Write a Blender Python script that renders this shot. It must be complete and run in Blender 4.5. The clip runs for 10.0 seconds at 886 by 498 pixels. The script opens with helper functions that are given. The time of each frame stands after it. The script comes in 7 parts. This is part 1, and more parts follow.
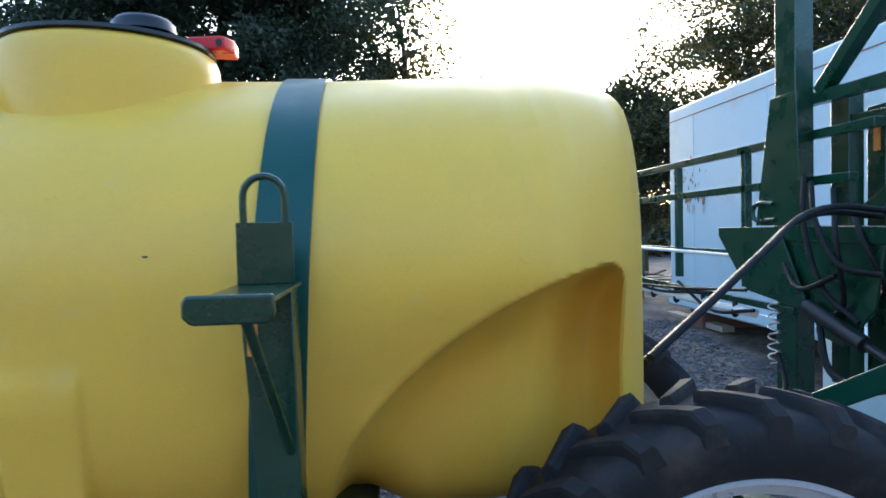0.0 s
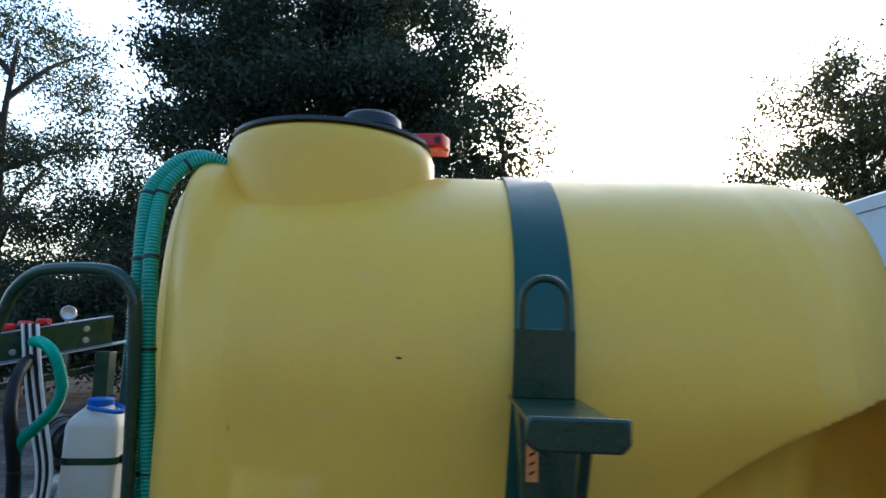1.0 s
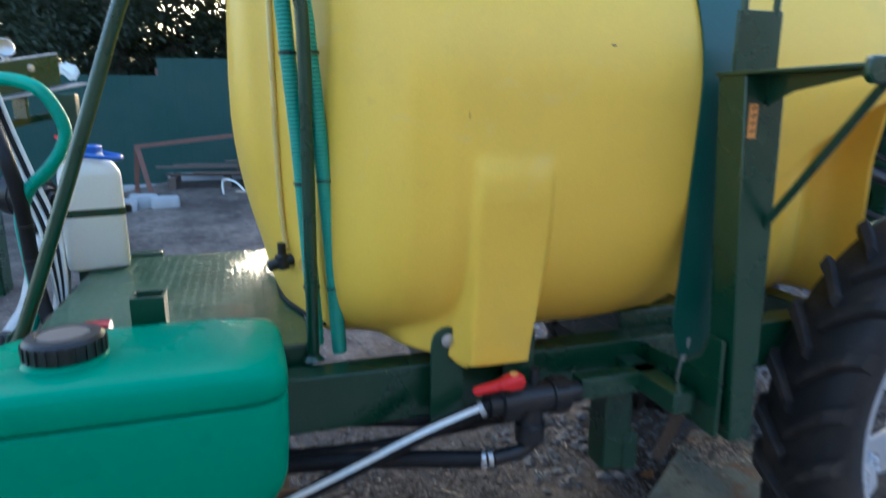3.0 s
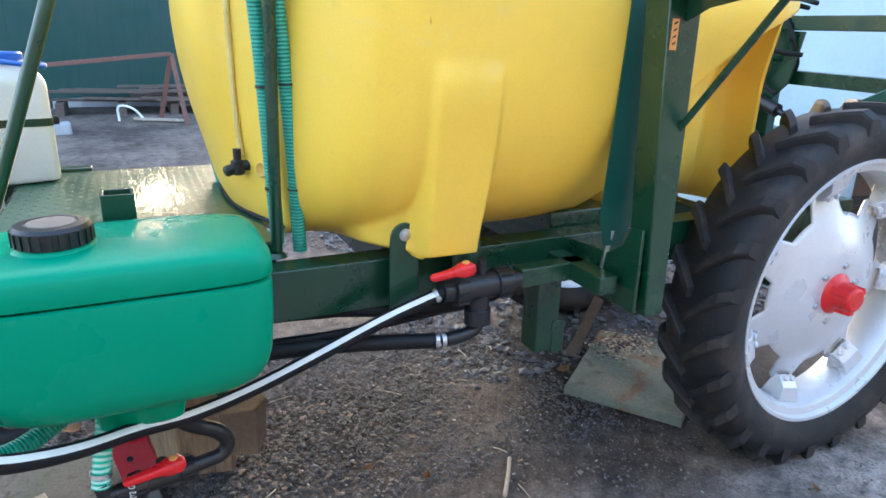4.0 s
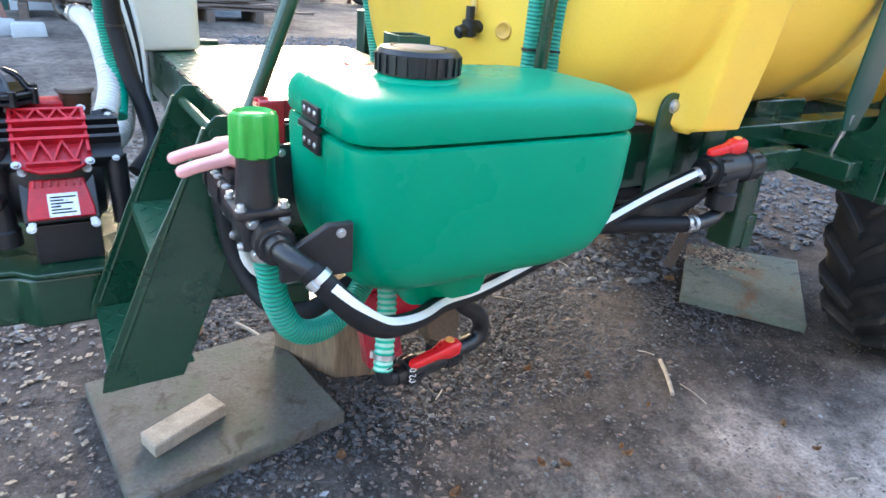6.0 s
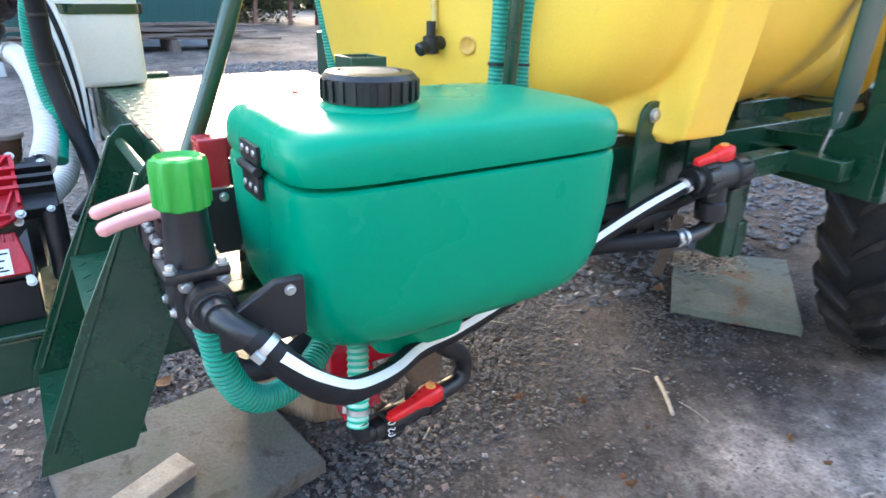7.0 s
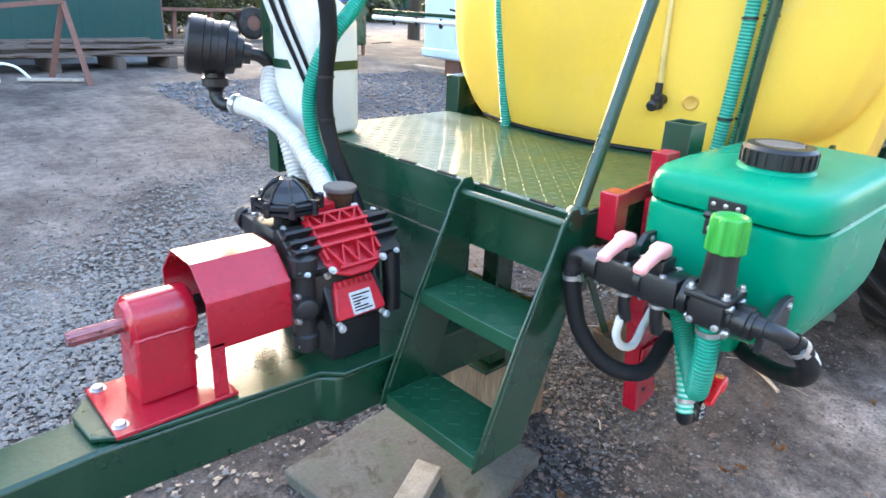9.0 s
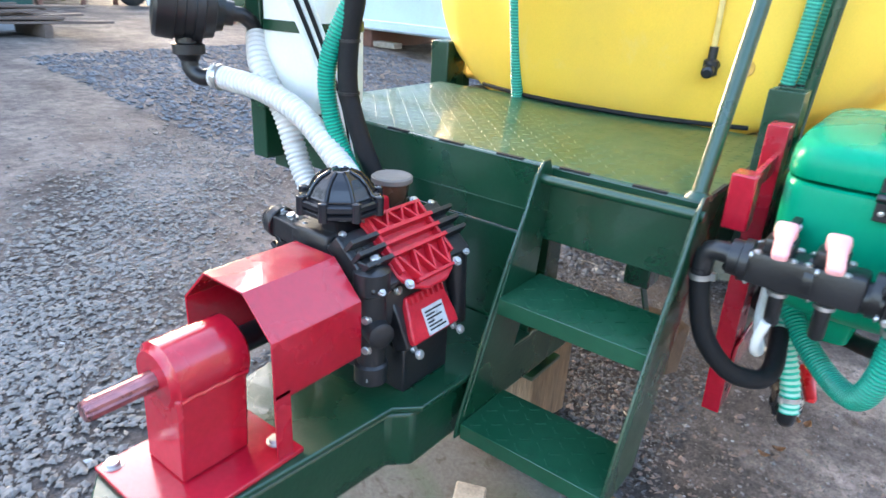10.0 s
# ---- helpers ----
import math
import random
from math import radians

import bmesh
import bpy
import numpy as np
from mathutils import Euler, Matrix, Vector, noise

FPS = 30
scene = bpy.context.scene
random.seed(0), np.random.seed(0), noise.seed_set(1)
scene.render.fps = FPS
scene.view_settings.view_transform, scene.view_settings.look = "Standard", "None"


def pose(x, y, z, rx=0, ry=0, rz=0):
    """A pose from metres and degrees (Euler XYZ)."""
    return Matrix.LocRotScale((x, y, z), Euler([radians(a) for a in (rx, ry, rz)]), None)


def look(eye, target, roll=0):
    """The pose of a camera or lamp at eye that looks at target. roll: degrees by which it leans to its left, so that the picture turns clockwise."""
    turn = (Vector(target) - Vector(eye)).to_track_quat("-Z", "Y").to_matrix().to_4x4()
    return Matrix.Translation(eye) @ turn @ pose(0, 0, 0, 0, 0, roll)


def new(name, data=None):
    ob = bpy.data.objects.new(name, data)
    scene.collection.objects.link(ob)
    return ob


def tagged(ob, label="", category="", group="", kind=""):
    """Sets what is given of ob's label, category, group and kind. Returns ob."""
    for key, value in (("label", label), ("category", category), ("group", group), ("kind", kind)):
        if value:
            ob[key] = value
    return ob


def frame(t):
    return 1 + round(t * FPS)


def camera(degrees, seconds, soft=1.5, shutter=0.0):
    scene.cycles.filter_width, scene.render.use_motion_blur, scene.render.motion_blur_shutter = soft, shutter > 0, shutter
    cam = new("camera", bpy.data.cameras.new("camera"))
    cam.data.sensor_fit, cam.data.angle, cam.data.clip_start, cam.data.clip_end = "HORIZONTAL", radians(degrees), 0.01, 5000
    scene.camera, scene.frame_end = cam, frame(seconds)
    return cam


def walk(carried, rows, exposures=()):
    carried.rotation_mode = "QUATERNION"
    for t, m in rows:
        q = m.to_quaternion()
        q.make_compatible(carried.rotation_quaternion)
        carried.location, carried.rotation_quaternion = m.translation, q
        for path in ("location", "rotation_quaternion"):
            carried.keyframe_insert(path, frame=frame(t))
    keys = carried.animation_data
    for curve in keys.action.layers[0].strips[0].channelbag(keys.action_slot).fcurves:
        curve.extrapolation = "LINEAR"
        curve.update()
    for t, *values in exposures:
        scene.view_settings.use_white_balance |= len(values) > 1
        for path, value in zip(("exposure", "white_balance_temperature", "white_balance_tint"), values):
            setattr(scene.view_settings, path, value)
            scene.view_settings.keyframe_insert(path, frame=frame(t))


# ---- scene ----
cam = camera(69.6, 10.0, shutter=0.35)
PATH = [
    (0, (1.452, -0.02, 2.004), (1.638, 1.97, 1.943), -1.3),
    (0.5, (1.296, -0.072, 2.061), (1.409, 1.925, 2.069), 0.9),
    (1, (0.999, 0.13, 2.026), (0.948, 2.114, 2.27), 1.9),
    (1.5, (0.788, 0.185, 2.01), (0.873, 2.177, 2.165), -0.5),
    (2, (0.425, 0.141, 2.052), (0.855, 2.093, 2.122), -0.5),
    (2.5, (0.148, 0.245, 1.947), (0.651, 2.177, 1.824), -1.1),
    (2.8, (0.033, 0.24, 1.84), (0.541, 2.153, 1.552), -0.6),
    (3, (-0.028, 0.158, 1.806), (0.555, 2.021, 1.369), -0.0),
    (3.2, (-0.077, 0.071, 1.781), (0.557, 1.895, 1.258), -0.3),
    (4.3, (-0.35, 0.037, 1.707), (0.547, 1.705, 1.066), 2.4),
    (4.5, (-0.468, 0.147, 1.664), (0.442, 1.802, 1.008), 2.5),
    (5, (-0.789, 0.336, 1.559), (0.066, 2.002, 0.858), 1.2),
    (5.5, (-1.006, 0.413, 1.532), (-0.026, 1.992, 0.794), 7.4),
    (5.7, (-1.012, 0.456, 1.508), (-0.031, 2.015, 0.728), 6.8),
    (6.8, (-0.844, 0.675, 1.442), (0.132, 2.228, 0.645), 0.9),
    (7, (-0.882, 0.643, 1.47), (0.144, 2.185, 0.715), 1.5),
    (7.5, (-1.17, 0.497, 1.556), (0.021, 1.89, 0.755), 3.0),
    (8, (-1.496, 0.553, 1.66), (-0.266, 1.943, 0.914), 2.0),
    (8.5, (-1.674, 0.89, 1.631), (-0.477, 2.336, 0.941), -0.0),
    (9, (-1.902, 1.073, 1.608), (-0.618, 2.426, 0.886), 2.5),
    (9.5, (-2.026, 1.278, 1.58), (-0.644, 2.532, 0.86), 4.8),
    (10, (-1.973, 1.595, 1.54), (-0.496, 2.691, 0.753), 3.3),
]

EXPOSURE = [(0.0, 0.48, 5150, 8), (0.5, 0.22, 5150, 8), (1.0, -0.30, 5150, 8), (1.5, -0.40, 5250, 8), (2.0, -0.24, 5400, 8), (2.5, 0.14, 5500, 9), (3.0, 0.82, 5450, 10), (3.4, 1.3, 5800, 12), (4.3, 1.75, 6100, 13), (5.0, 1.87, 6100, 13), (7.0, 2.03, 6100, 14), (9.0, 2.05, 6200, 14), (10.0, 2.1, 6250, 14)]
walk(cam, [(t, look(eye, target, roll)) for t, eye, target, roll in PATH], exposures=EXPOSURE)
SUN_EL, SUN_AZ, SKY, SUN = 12.0, 12.0, 0.6, 0.5

# ---- world and light ----
world = bpy.data.worlds.new("sky")
scene.world = world
world.use_nodes = True
_wn = world.node_tree
sky = _wn.nodes.new("ShaderNodeTexSky")
sky.sky_type = "NISHITA"
sky.sun_disc = False
sky.sun_elevation = radians(SUN_EL)
sky.sun_rotation = radians(SUN_AZ)
sky.air_density, sky.dust_density, sky.ozone_density = 1.0, 3.0, 1.0
_wn.links.new(sky.outputs[0], _wn.nodes["Background"].inputs[0])
_wn.nodes["Background"].inputs[1].default_value = SKY
sun = new("sun", bpy.data.lights.new("sun", "SUN"))
sun.data.energy, sun.data.angle, sun.data.color = SUN, radians(12), (1.0, 0.9, 0.78)
_d = Vector((math.sin(radians(SUN_AZ)) * math.cos(radians(SUN_EL)), math.cos(radians(SUN_AZ)) * math.cos(radians(SUN_EL)), math.sin(radians(SUN_EL))))
sun.matrix_world = look(_d * 60, (0, 0, 0))


# ---- materials ----
def mat(name, color, rough=0.5, metal=0.0, var=0.15, scale=6.0, grain=60.0, bump=0.05, dirt=None, dirt_amount=0.0, dirt_scale=3.0, coat=0.0, rand=0.0, spec=0.5, subsurface=0.0, stretch=None):
    m = bpy.data.materials.new(name)
    m.use_nodes = True
    nt = m.node_tree
    b = nt.nodes["Principled BSDF"]
    geo = nt.nodes.new("ShaderNodeNewGeometry")
    big = nt.nodes.new("ShaderNodeTexNoise")
    big.inputs["Scale"].default_value, big.inputs["Detail"].default_value = scale, 5
    fine = nt.nodes.new("ShaderNodeTexNoise")
    fine.inputs["Scale"].default_value, fine.inputs["Detail"].default_value = grain, 4
    place = geo.outputs["Position"]
    if stretch:
        sc = nt.nodes.new("ShaderNodeVectorMath")
        sc.operation = "MULTIPLY"
        sc.inputs[1].default_value = stretch
        nt.links.new(place, sc.inputs[0])
        place = sc.outputs[0]
    nt.links.new(place, big.inputs["Vector"])
    nt.links.new(place, fine.inputs["Vector"])
    add = nt.nodes.new("ShaderNodeMath")
    add.operation = "ADD"
    nt.links.new(big.outputs[0], add.inputs[0])
    nt.links.new(fine.outputs[0], add.inputs[1])
    last = add.outputs[0]
    if rand:
        inf = nt.nodes.new("ShaderNodeNewGeometry")
        r = nt.nodes.new("ShaderNodeMath")
        r.operation, r.inputs[1].default_value, r.inputs[2].default_value = "MULTIPLY_ADD", rand * 2, -rand
        nt.links.new(inf.outputs["Random Per Island"], r.inputs[0])
        a2 = nt.nodes.new("ShaderNodeMath")
        a2.operation = "ADD"
        nt.links.new(last, a2.inputs[0])
        nt.links.new(r.outputs[0], a2.inputs[1])
        last = a2.outputs[0]
    ramp = nt.nodes.new("ShaderNodeMapRange")
    ramp.inputs["From Min"].default_value, ramp.inputs["From Max"].default_value = 0.6, 1.4
    ramp.inputs["To Min"].default_value, ramp.inputs["To Max"].default_value = 1 - var, 1 + var
    nt.links.new(last, ramp.inputs["Value"])
    mul = nt.nodes.new("ShaderNodeVectorMath")
    mul.operation = "SCALE"
    mul.inputs[0].default_value = color[:3]
    nt.links.new(ramp.outputs[0], mul.inputs["Scale"])
    col = mul.outputs[0]
    if dirt:
        dn = nt.nodes.new("ShaderNodeTexNoise")
        dn.inputs["Scale"].default_value, dn.inputs["Detail"].default_value, dn.inputs["Roughness"].default_value = dirt_scale, 8, 0.65
        nt.links.new(geo.outputs["Position"], dn.inputs["Vector"])
        dr = nt.nodes.new("ShaderNodeMapRange")
        dr.inputs["From Min"].default_value, dr.inputs["From Max"].default_value = 0.5, 0.7
        dr.inputs["To Min"].default_value, dr.inputs["To Max"].default_value = 0, dirt_amount
        nt.links.new(dn.outputs[0], dr.inputs["Value"])
        mix = nt.nodes.new("ShaderNodeMix")
        mix.data_type = "RGBA"
        nt.links.new(dr.outputs[0], mix.inputs["Factor"])
        nt.links.new(col, mix.inputs["A"])
        mix.inputs["B"].default_value = (*dirt, 1)
        col = mix.outputs["Result"]
    nt.links.new(col, b.inputs["Base Color"])
    b.inputs["Metallic"].default_value = metal
    b.inputs["Specular IOR Level"].default_value = spec
    b.inputs["Coat Weight"].default_value = coat
    if subsurface:
        b.inputs["Subsurface Weight"].default_value = subsurface
        b.inputs["Subsurface Radius"].default_value = (0.05, 0.04, 0.02)
    rr = nt.nodes.new("ShaderNodeMapRange")
    rr.inputs["From Min"].default_value, rr.inputs["From Max"].default_value = 0.35, 0.65
    rr.inputs["To Min"].default_value, rr.inputs["To Max"].default_value = max(rough - 0.08, 0.02), min(rough + 0.08, 1)
    nt.links.new(big.outputs[0], rr.inputs["Value"])
    nt.links.new(rr.outputs[0], b.inputs["Roughness"])
    if bump:
        bp = nt.nodes.new("ShaderNodeBump")
        bp.inputs["Strength"].default_value = bump
        bp.inputs["Distance"].default_value = 0.01
        nt.links.new(fine.outputs[0], bp.inputs["Height"])
        nt.links.new(bp.outputs[0], b.inputs["Normal"])
    return m


YELLOW = mat("yellow_plastic", (0.85, 0.53, 0.062), 0.40, spec=0.36, var=0.07, scale=2.5, grain=220, bump=0.05, dirt=(0.66, 0.42, 0.085), dirt_amount=0.4, dirt_scale=1.8, subsurface=0.15)
# brown for the recess disc's painted shade and for the scratches
RECESS_SCRATCH = mat("brown_recess_scratch", (0.62, 0.33, 0.05), 0.5, var=0.15, scale=40, bump=0.05)
GREEN = mat("green_paint", (0.0035, 0.038, 0.017), 0.3, var=0.18, scale=5, grain=90, bump=0.08, coat=0.3, dirt=(0.05, 0.09, 0.05), dirt_amount=0.25, dirt_scale=4)
PLATE = mat("green_treadplate", (0.006, 0.060, 0.027), 0.40, var=0.2, scale=8, grain=40, bump=0.05, coat=0.4, dirt=(0.03, 0.07, 0.03), dirt_amount=0.15, dirt_scale=5)
# bluer than the frame green: the strap's sky reflection put into its colour
STRAP = mat("bluish_green_paint", (0.004, 0.064, 0.045), 0.38, var=0.12, scale=6, grain=120, bump=0.05)
HOPPER = mat("hopper_plastic", (0.0, 0.245, 0.128), 0.30, spec=0.15, var=0.05, scale=3, grain=260, bump=0.05, dirt=(0.01, 0.24, 0.14), dirt_amount=0.3, dirt_scale=3, subsurface=0.05)
TEAL = mat("teal_hose", (0.0, 0.42, 0.27), 0.35, var=0.08, scale=10, bump=0.0)
TEALD = mat("teal_hose_groove", (0.0, 0.18, 0.12), 0.4, var=0.08, scale=10, bump=0.0)
TEALM = mat("pale_teal_coil", (0.09, 0.50, 0.36), 0.35, var=0.08, scale=10, bump=0.0)
TEALW = mat("hose_white_coil", (0.35, 0.62, 0.50), 0.35, var=0.05, scale=10, bump=0.0)
WHITEHOSE = mat("white_hose", (0.66, 0.645, 0.61), 0.45, var=0.08, scale=12, bump=0.0)
CLEARTUBE = mat("milky_tube", (0.70, 0.50, 0.17), 0.3, var=0.1, scale=12, bump=0.0)
WHITEHOSED = mat("white_hose_groove", (0.50, 0.485, 0.455), 0.5, var=0.08, scale=12, bump=0.0)
BLACK = mat("black_plastic", (0.012, 0.012, 0.013), 0.38, var=0.25, scale=12, grain=150, bump=0.08)
GLOSSBLACK = mat("glossy_black_nylon", (0.010, 0.010, 0.012), 0.2, var=0.2, scale=12, grain=150, bump=0.04)
RUBBER = mat("black_rubber_hose", (0.010, 0.010, 0.011), 0.55, var=0.2, scale=10, grain=120, bump=0.06, spec=0.25)
TYRE = mat("tyre_rubber", (0.008, 0.008, 0.009), 0.7, var=0.3, scale=6, grain=70, bump=0.15, dirt=(0.080, 0.057, 0.042), dirt_amount=0.55, dirt_scale=4)
LUG = mat("dusty_tyre_lug", (0.014, 0.013, 0.013), 0.75, var=0.3, scale=9, grain=60, bump=0.15, dirt=(0.088, 0.064, 0.048), dirt_amount=0.55, dirt_scale=6)
RIM = mat("silver_paint", (0.62, 0.63, 0.65), 0.33, 0.35, var=0.08, scale=6, grain=150, bump=0.05, dirt=(0.35, 0.33, 0.30), dirt_amount=0.3, dirt_scale=6)
RED = mat("red_paint", (0.39, 0.007, 0.021), 0.24, var=0.15, scale=8, grain=80, bump=0.06, coat=0.4)
REDCAST = mat("red_casting", (0.46, 0.010, 0.022), 0.4, var=0.2, scale=20, grain=160, bump=0.12)
REDPL = mat("red_plastic", (0.65, 0.012, 0.014), 0.35, var=0.06, scale=20, bump=0.03)
PINK = mat("faded_pink_plastic", (0.72, 0.32, 0.30), 0.5, var=0.08, scale=20, bump=0.05)
LIME = mat("bright_green_plastic", (0.03, 0.30, 0.035), 0.4, var=0.06, scale=20, bump=0.03)
BLUE = mat("blue_plastic", (0.015, 0.12, 0.52), 0.4, var=0.1, scale=15, bump=0.03)
WHITE = mat("white_polythene", (0.74, 0.73, 0.66), 0.42, var=0.05, scale=5, grain=120, bump=0.04, subsurface=0.2)
STRIPE = mat("white_stripe", (0.72, 0.72, 0.68), 0.45, var=0.08, scale=20, bump=0.02)
STEEL = mat("zinc_steel", (0.50, 0.50, 0.49), 0.38, 0.9, var=0.15, scale=30, bump=0.05)
SHAFT = mat("painted_worn_steel", (0.30, 0.13, 0.13), 0.32, 0.7, var=0.3, scale=30, bump=0.1)
BROWN = mat("smoked_plastic", (0.06, 0.035, 0.02), 0.25, var=0.2, scale=20, bump=0.03)
WOOD = mat("weathered_wood", (0.36, 0.31, 0.25), 0.8, var=0.3, scale=14, grain=120, bump=0.3, dirt=(0.13, 0.11, 0.09), dirt_amount=0.6, dirt_scale=9)
LOGWOOD = mat("split_log_wood", (0.20, 0.14, 0.09), 0.8, var=0.55, scale=22, grain=120, bump=0.6, stretch=(1, 1, 0.1), dirt=(0.18, 0.13, 0.09), dirt_amount=0.6, dirt_scale=8)
GREYWOOD = mat("grey_old_planks", (0.115, 0.084, 0.068), 0.85, var=0.35, scale=9, grain=70, bump=0.3, rand=0.3)
RUST = mat("rusty_steel", (0.16, 0.075, 0.055), 0.75, var=0.3, scale=12, grain=90, bump=0.2)
FENCE = mat("green_fence_sheet", (0.004, 0.042, 0.034), 0.7, var=0.12, scale=1.2, grain=30, bump=0.03, dirt=(0.02, 0.05, 0.04), dirt_amount=0.3, dirt_scale=1.0)
CONTAINER = mat("white_container_paint", (0.52, 0.66, 0.74), 0.5, var=0.06, scale=1.0, grain=25, bump=0.05, dirt=(0.45, 0.47, 0.46), dirt_amount=0.5, dirt_scale=1.2)
RUSTPATCH = mat("rust_stain", (0.26, 0.13, 0.07), 0.8, var=0.35, scale=14, grain=60, bump=0.1)
# dark stone for under the machine, its tone lowered further for the shade there
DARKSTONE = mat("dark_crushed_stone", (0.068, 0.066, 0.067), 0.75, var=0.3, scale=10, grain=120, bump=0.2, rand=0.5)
STONE = mat("crushed_stone", (0.155, 0.15, 0.147), 0.8, var=0.25, scale=10, grain=120, bump=0.2, rand=0.45)
REARSTONE = mat("blue_grey_crushed_stone", (0.108, 0.113, 0.124), 0.8, var=0.25, scale=10, grain=120, bump=0.2, rand=0.45)
GRIT = mat("fine_road_grit", (0.183, 0.168, 0.152), 0.85, var=0.25, scale=10, grain=120, bump=0.2, rand=0.3)
BROWNBOX = mat("dull_brown_board", (0.115, 0.075, 0.047), 0.8, var=0.3, scale=9, grain=70, bump=0.2, dirt=(0.16, 0.115, 0.08), dirt_amount=0.5, dirt_scale=6)
CHIPS = mat("bark_chips", (0.15, 0.11, 0.09), 0.85, var=0.3, scale=20, grain=120, bump=0.2, rand=0.4)
LEAF_DRY = mat("dry_leaf", (0.27, 0.14, 0.06), 0.7, var=0.3, scale=30, bump=0.1, rand=0.3)
BARK = mat("bark", (0.055, 0.042, 0.032), 0.9, var=0.3, scale=8, grain=40, bump=0.5)
ORANGE = mat("orange_label", (0.75, 0.30, 0.07), 0.4, var=0.05, scale=30, bump=0.0)
LABELW = mat("silver_label", (0.62, 0.63, 0.62), 0.35, 0.3, var=0.1, scale=60, bump=0.0)
PLASTER = mat("grey_plaster", (0.20, 0.19, 0.18), 0.9, var=0.15, scale=1.5, grain=40, bump=0.2)
PALE = mat("pale_concrete", (0.34, 0.35, 0.355), 0.8, var=0.15, scale=8, grain=60, bump=0.3)
DARK = mat("dark_gap", (0.012, 0.012, 0.012), 0.9, var=0.2)
SUEDE = mat("pale_dusty_cap", (0.13, 0.108, 0.09), 0.6, var=0.2, scale=25, bump=0.05)


def leaf_mat(name, color):
    m = mat(name, color, 0.55, var=0.25, scale=1.5, grain=15, bump=0.0, rand=0.5)
    nt = m.node_tree
    b = nt.nodes["Principled BSDF"]
    tr = nt.nodes.new("ShaderNodeBsdfTranslucent")
    tr.inputs["Color"].default_value = (color[0] * 1.6, color[1] * 1.5, color[2] * 0.8, 1)
    mx = nt.nodes.new("ShaderNodeMixShader")
    mx.inputs[0].default_value = 0.32
    nt.links.new(b.outputs[0], mx.inputs[1])
    nt.links.new(tr.outputs[0], mx.inputs[2])
    nt.links.new(mx.outputs[0], nt.nodes["Material Output"].inputs[0])
    return m


LEAF = leaf_mat("dark_leaves", (0.026, 0.040, 0.022))
LEAF2 = leaf_mat("olive_leaves", (0.062, 0.066, 0.026))
LEAF3 = leaf_mat("yellowing_leaves", (0.15, 0.115, 0.035))


def stained(m, color, scale, lo, hi, amount, seed):
    """Lays one more layer of irregular stains over a material."""
    nt = m.node_tree
    b = nt.nodes["Principled BSDF"]
    src = b.inputs["Base Color"].links[0].from_socket
    geo = nt.nodes.new("ShaderNodeNewGeometry")
    mp = nt.nodes.new("ShaderNodeMapping")
    mp.inputs["Location"].default_value = (seed, seed * 1.7, 0)
    n = nt.nodes.new("ShaderNodeTexNoise")
    n.inputs["Scale"].default_value, n.inputs["Detail"].default_value, n.inputs["Roughness"].default_value = scale, 9, 0.68
    n.inputs["Distortion"].default_value = 0.6
    nt.links.new(geo.outputs["Position"], mp.inputs[0])
    nt.links.new(mp.outputs[0], n.inputs["Vector"])
    r = nt.nodes.new("ShaderNodeMapRange")
    r.inputs["From Min"].default_value, r.inputs["From Max"].default_value = lo, hi
    r.inputs["To Max"].default_value = amount
    nt.links.new(n.outputs[0], r.inputs["Value"])
    mx = nt.nodes.new("ShaderNodeMix")
    mx.data_type = "RGBA"
    nt.links.new(r.outputs[0], mx.inputs["Factor"])
    nt.links.new(src, mx.inputs["A"])
    mx.inputs["B"].default_value = (*color, 1)
    nt.links.new(mx.outputs["Result"], b.inputs["Base Color"])
    return m


stained(YELLOW, (0.72, 0.55, 0.26), 5.0, 0.60, 0.76, 0.35, 2.3)
stained(YELLOW, (0.60, 0.36, 0.07), 14.0, 0.62, 0.75, 0.3, 8.1)
SLAB = mat("stained_slab", (0.105, 0.099, 0.086), 0.85, var=0.35, scale=6, grain=70, bump=0.5, dirt=(0.055, 0.040, 0.029), dirt_amount=0.95, dirt_scale=3.2)
stained(SLAB, (0.075, 0.095, 0.06), 4.5, 0.5, 0.64, 0.7, 3.1)
stained(SLAB, (0.05, 0.038, 0.027), 9.0, 0.56, 0.64, 0.8, 7.7)
BOARD = mat("weathered_board", (0.15, 0.17, 0.14), 0.8, var=0.25, scale=4, grain=55, bump=0.4, dirt=(0.095, 0.10, 0.075), dirt_amount=0.8, dirt_scale=4)
stained(BOARD, (0.16, 0.085, 0.04), 2.6, 0.54, 0.62, 0.85, 5.3)
stained(BOARD, (0.05, 0.045, 0.035), 8.0, 0.57, 0.65, 0.6, 1.9)
PALECHIP = mat("pale_wood_chips", (0.33, 0.26, 0.19), 0.8, var=0.5, scale=40, bump=0.1)
CRUMB = mat("earth_crumbs", (0.11, 0.096, 0.087), 0.9, var=0.5, scale=60, bump=0.1)


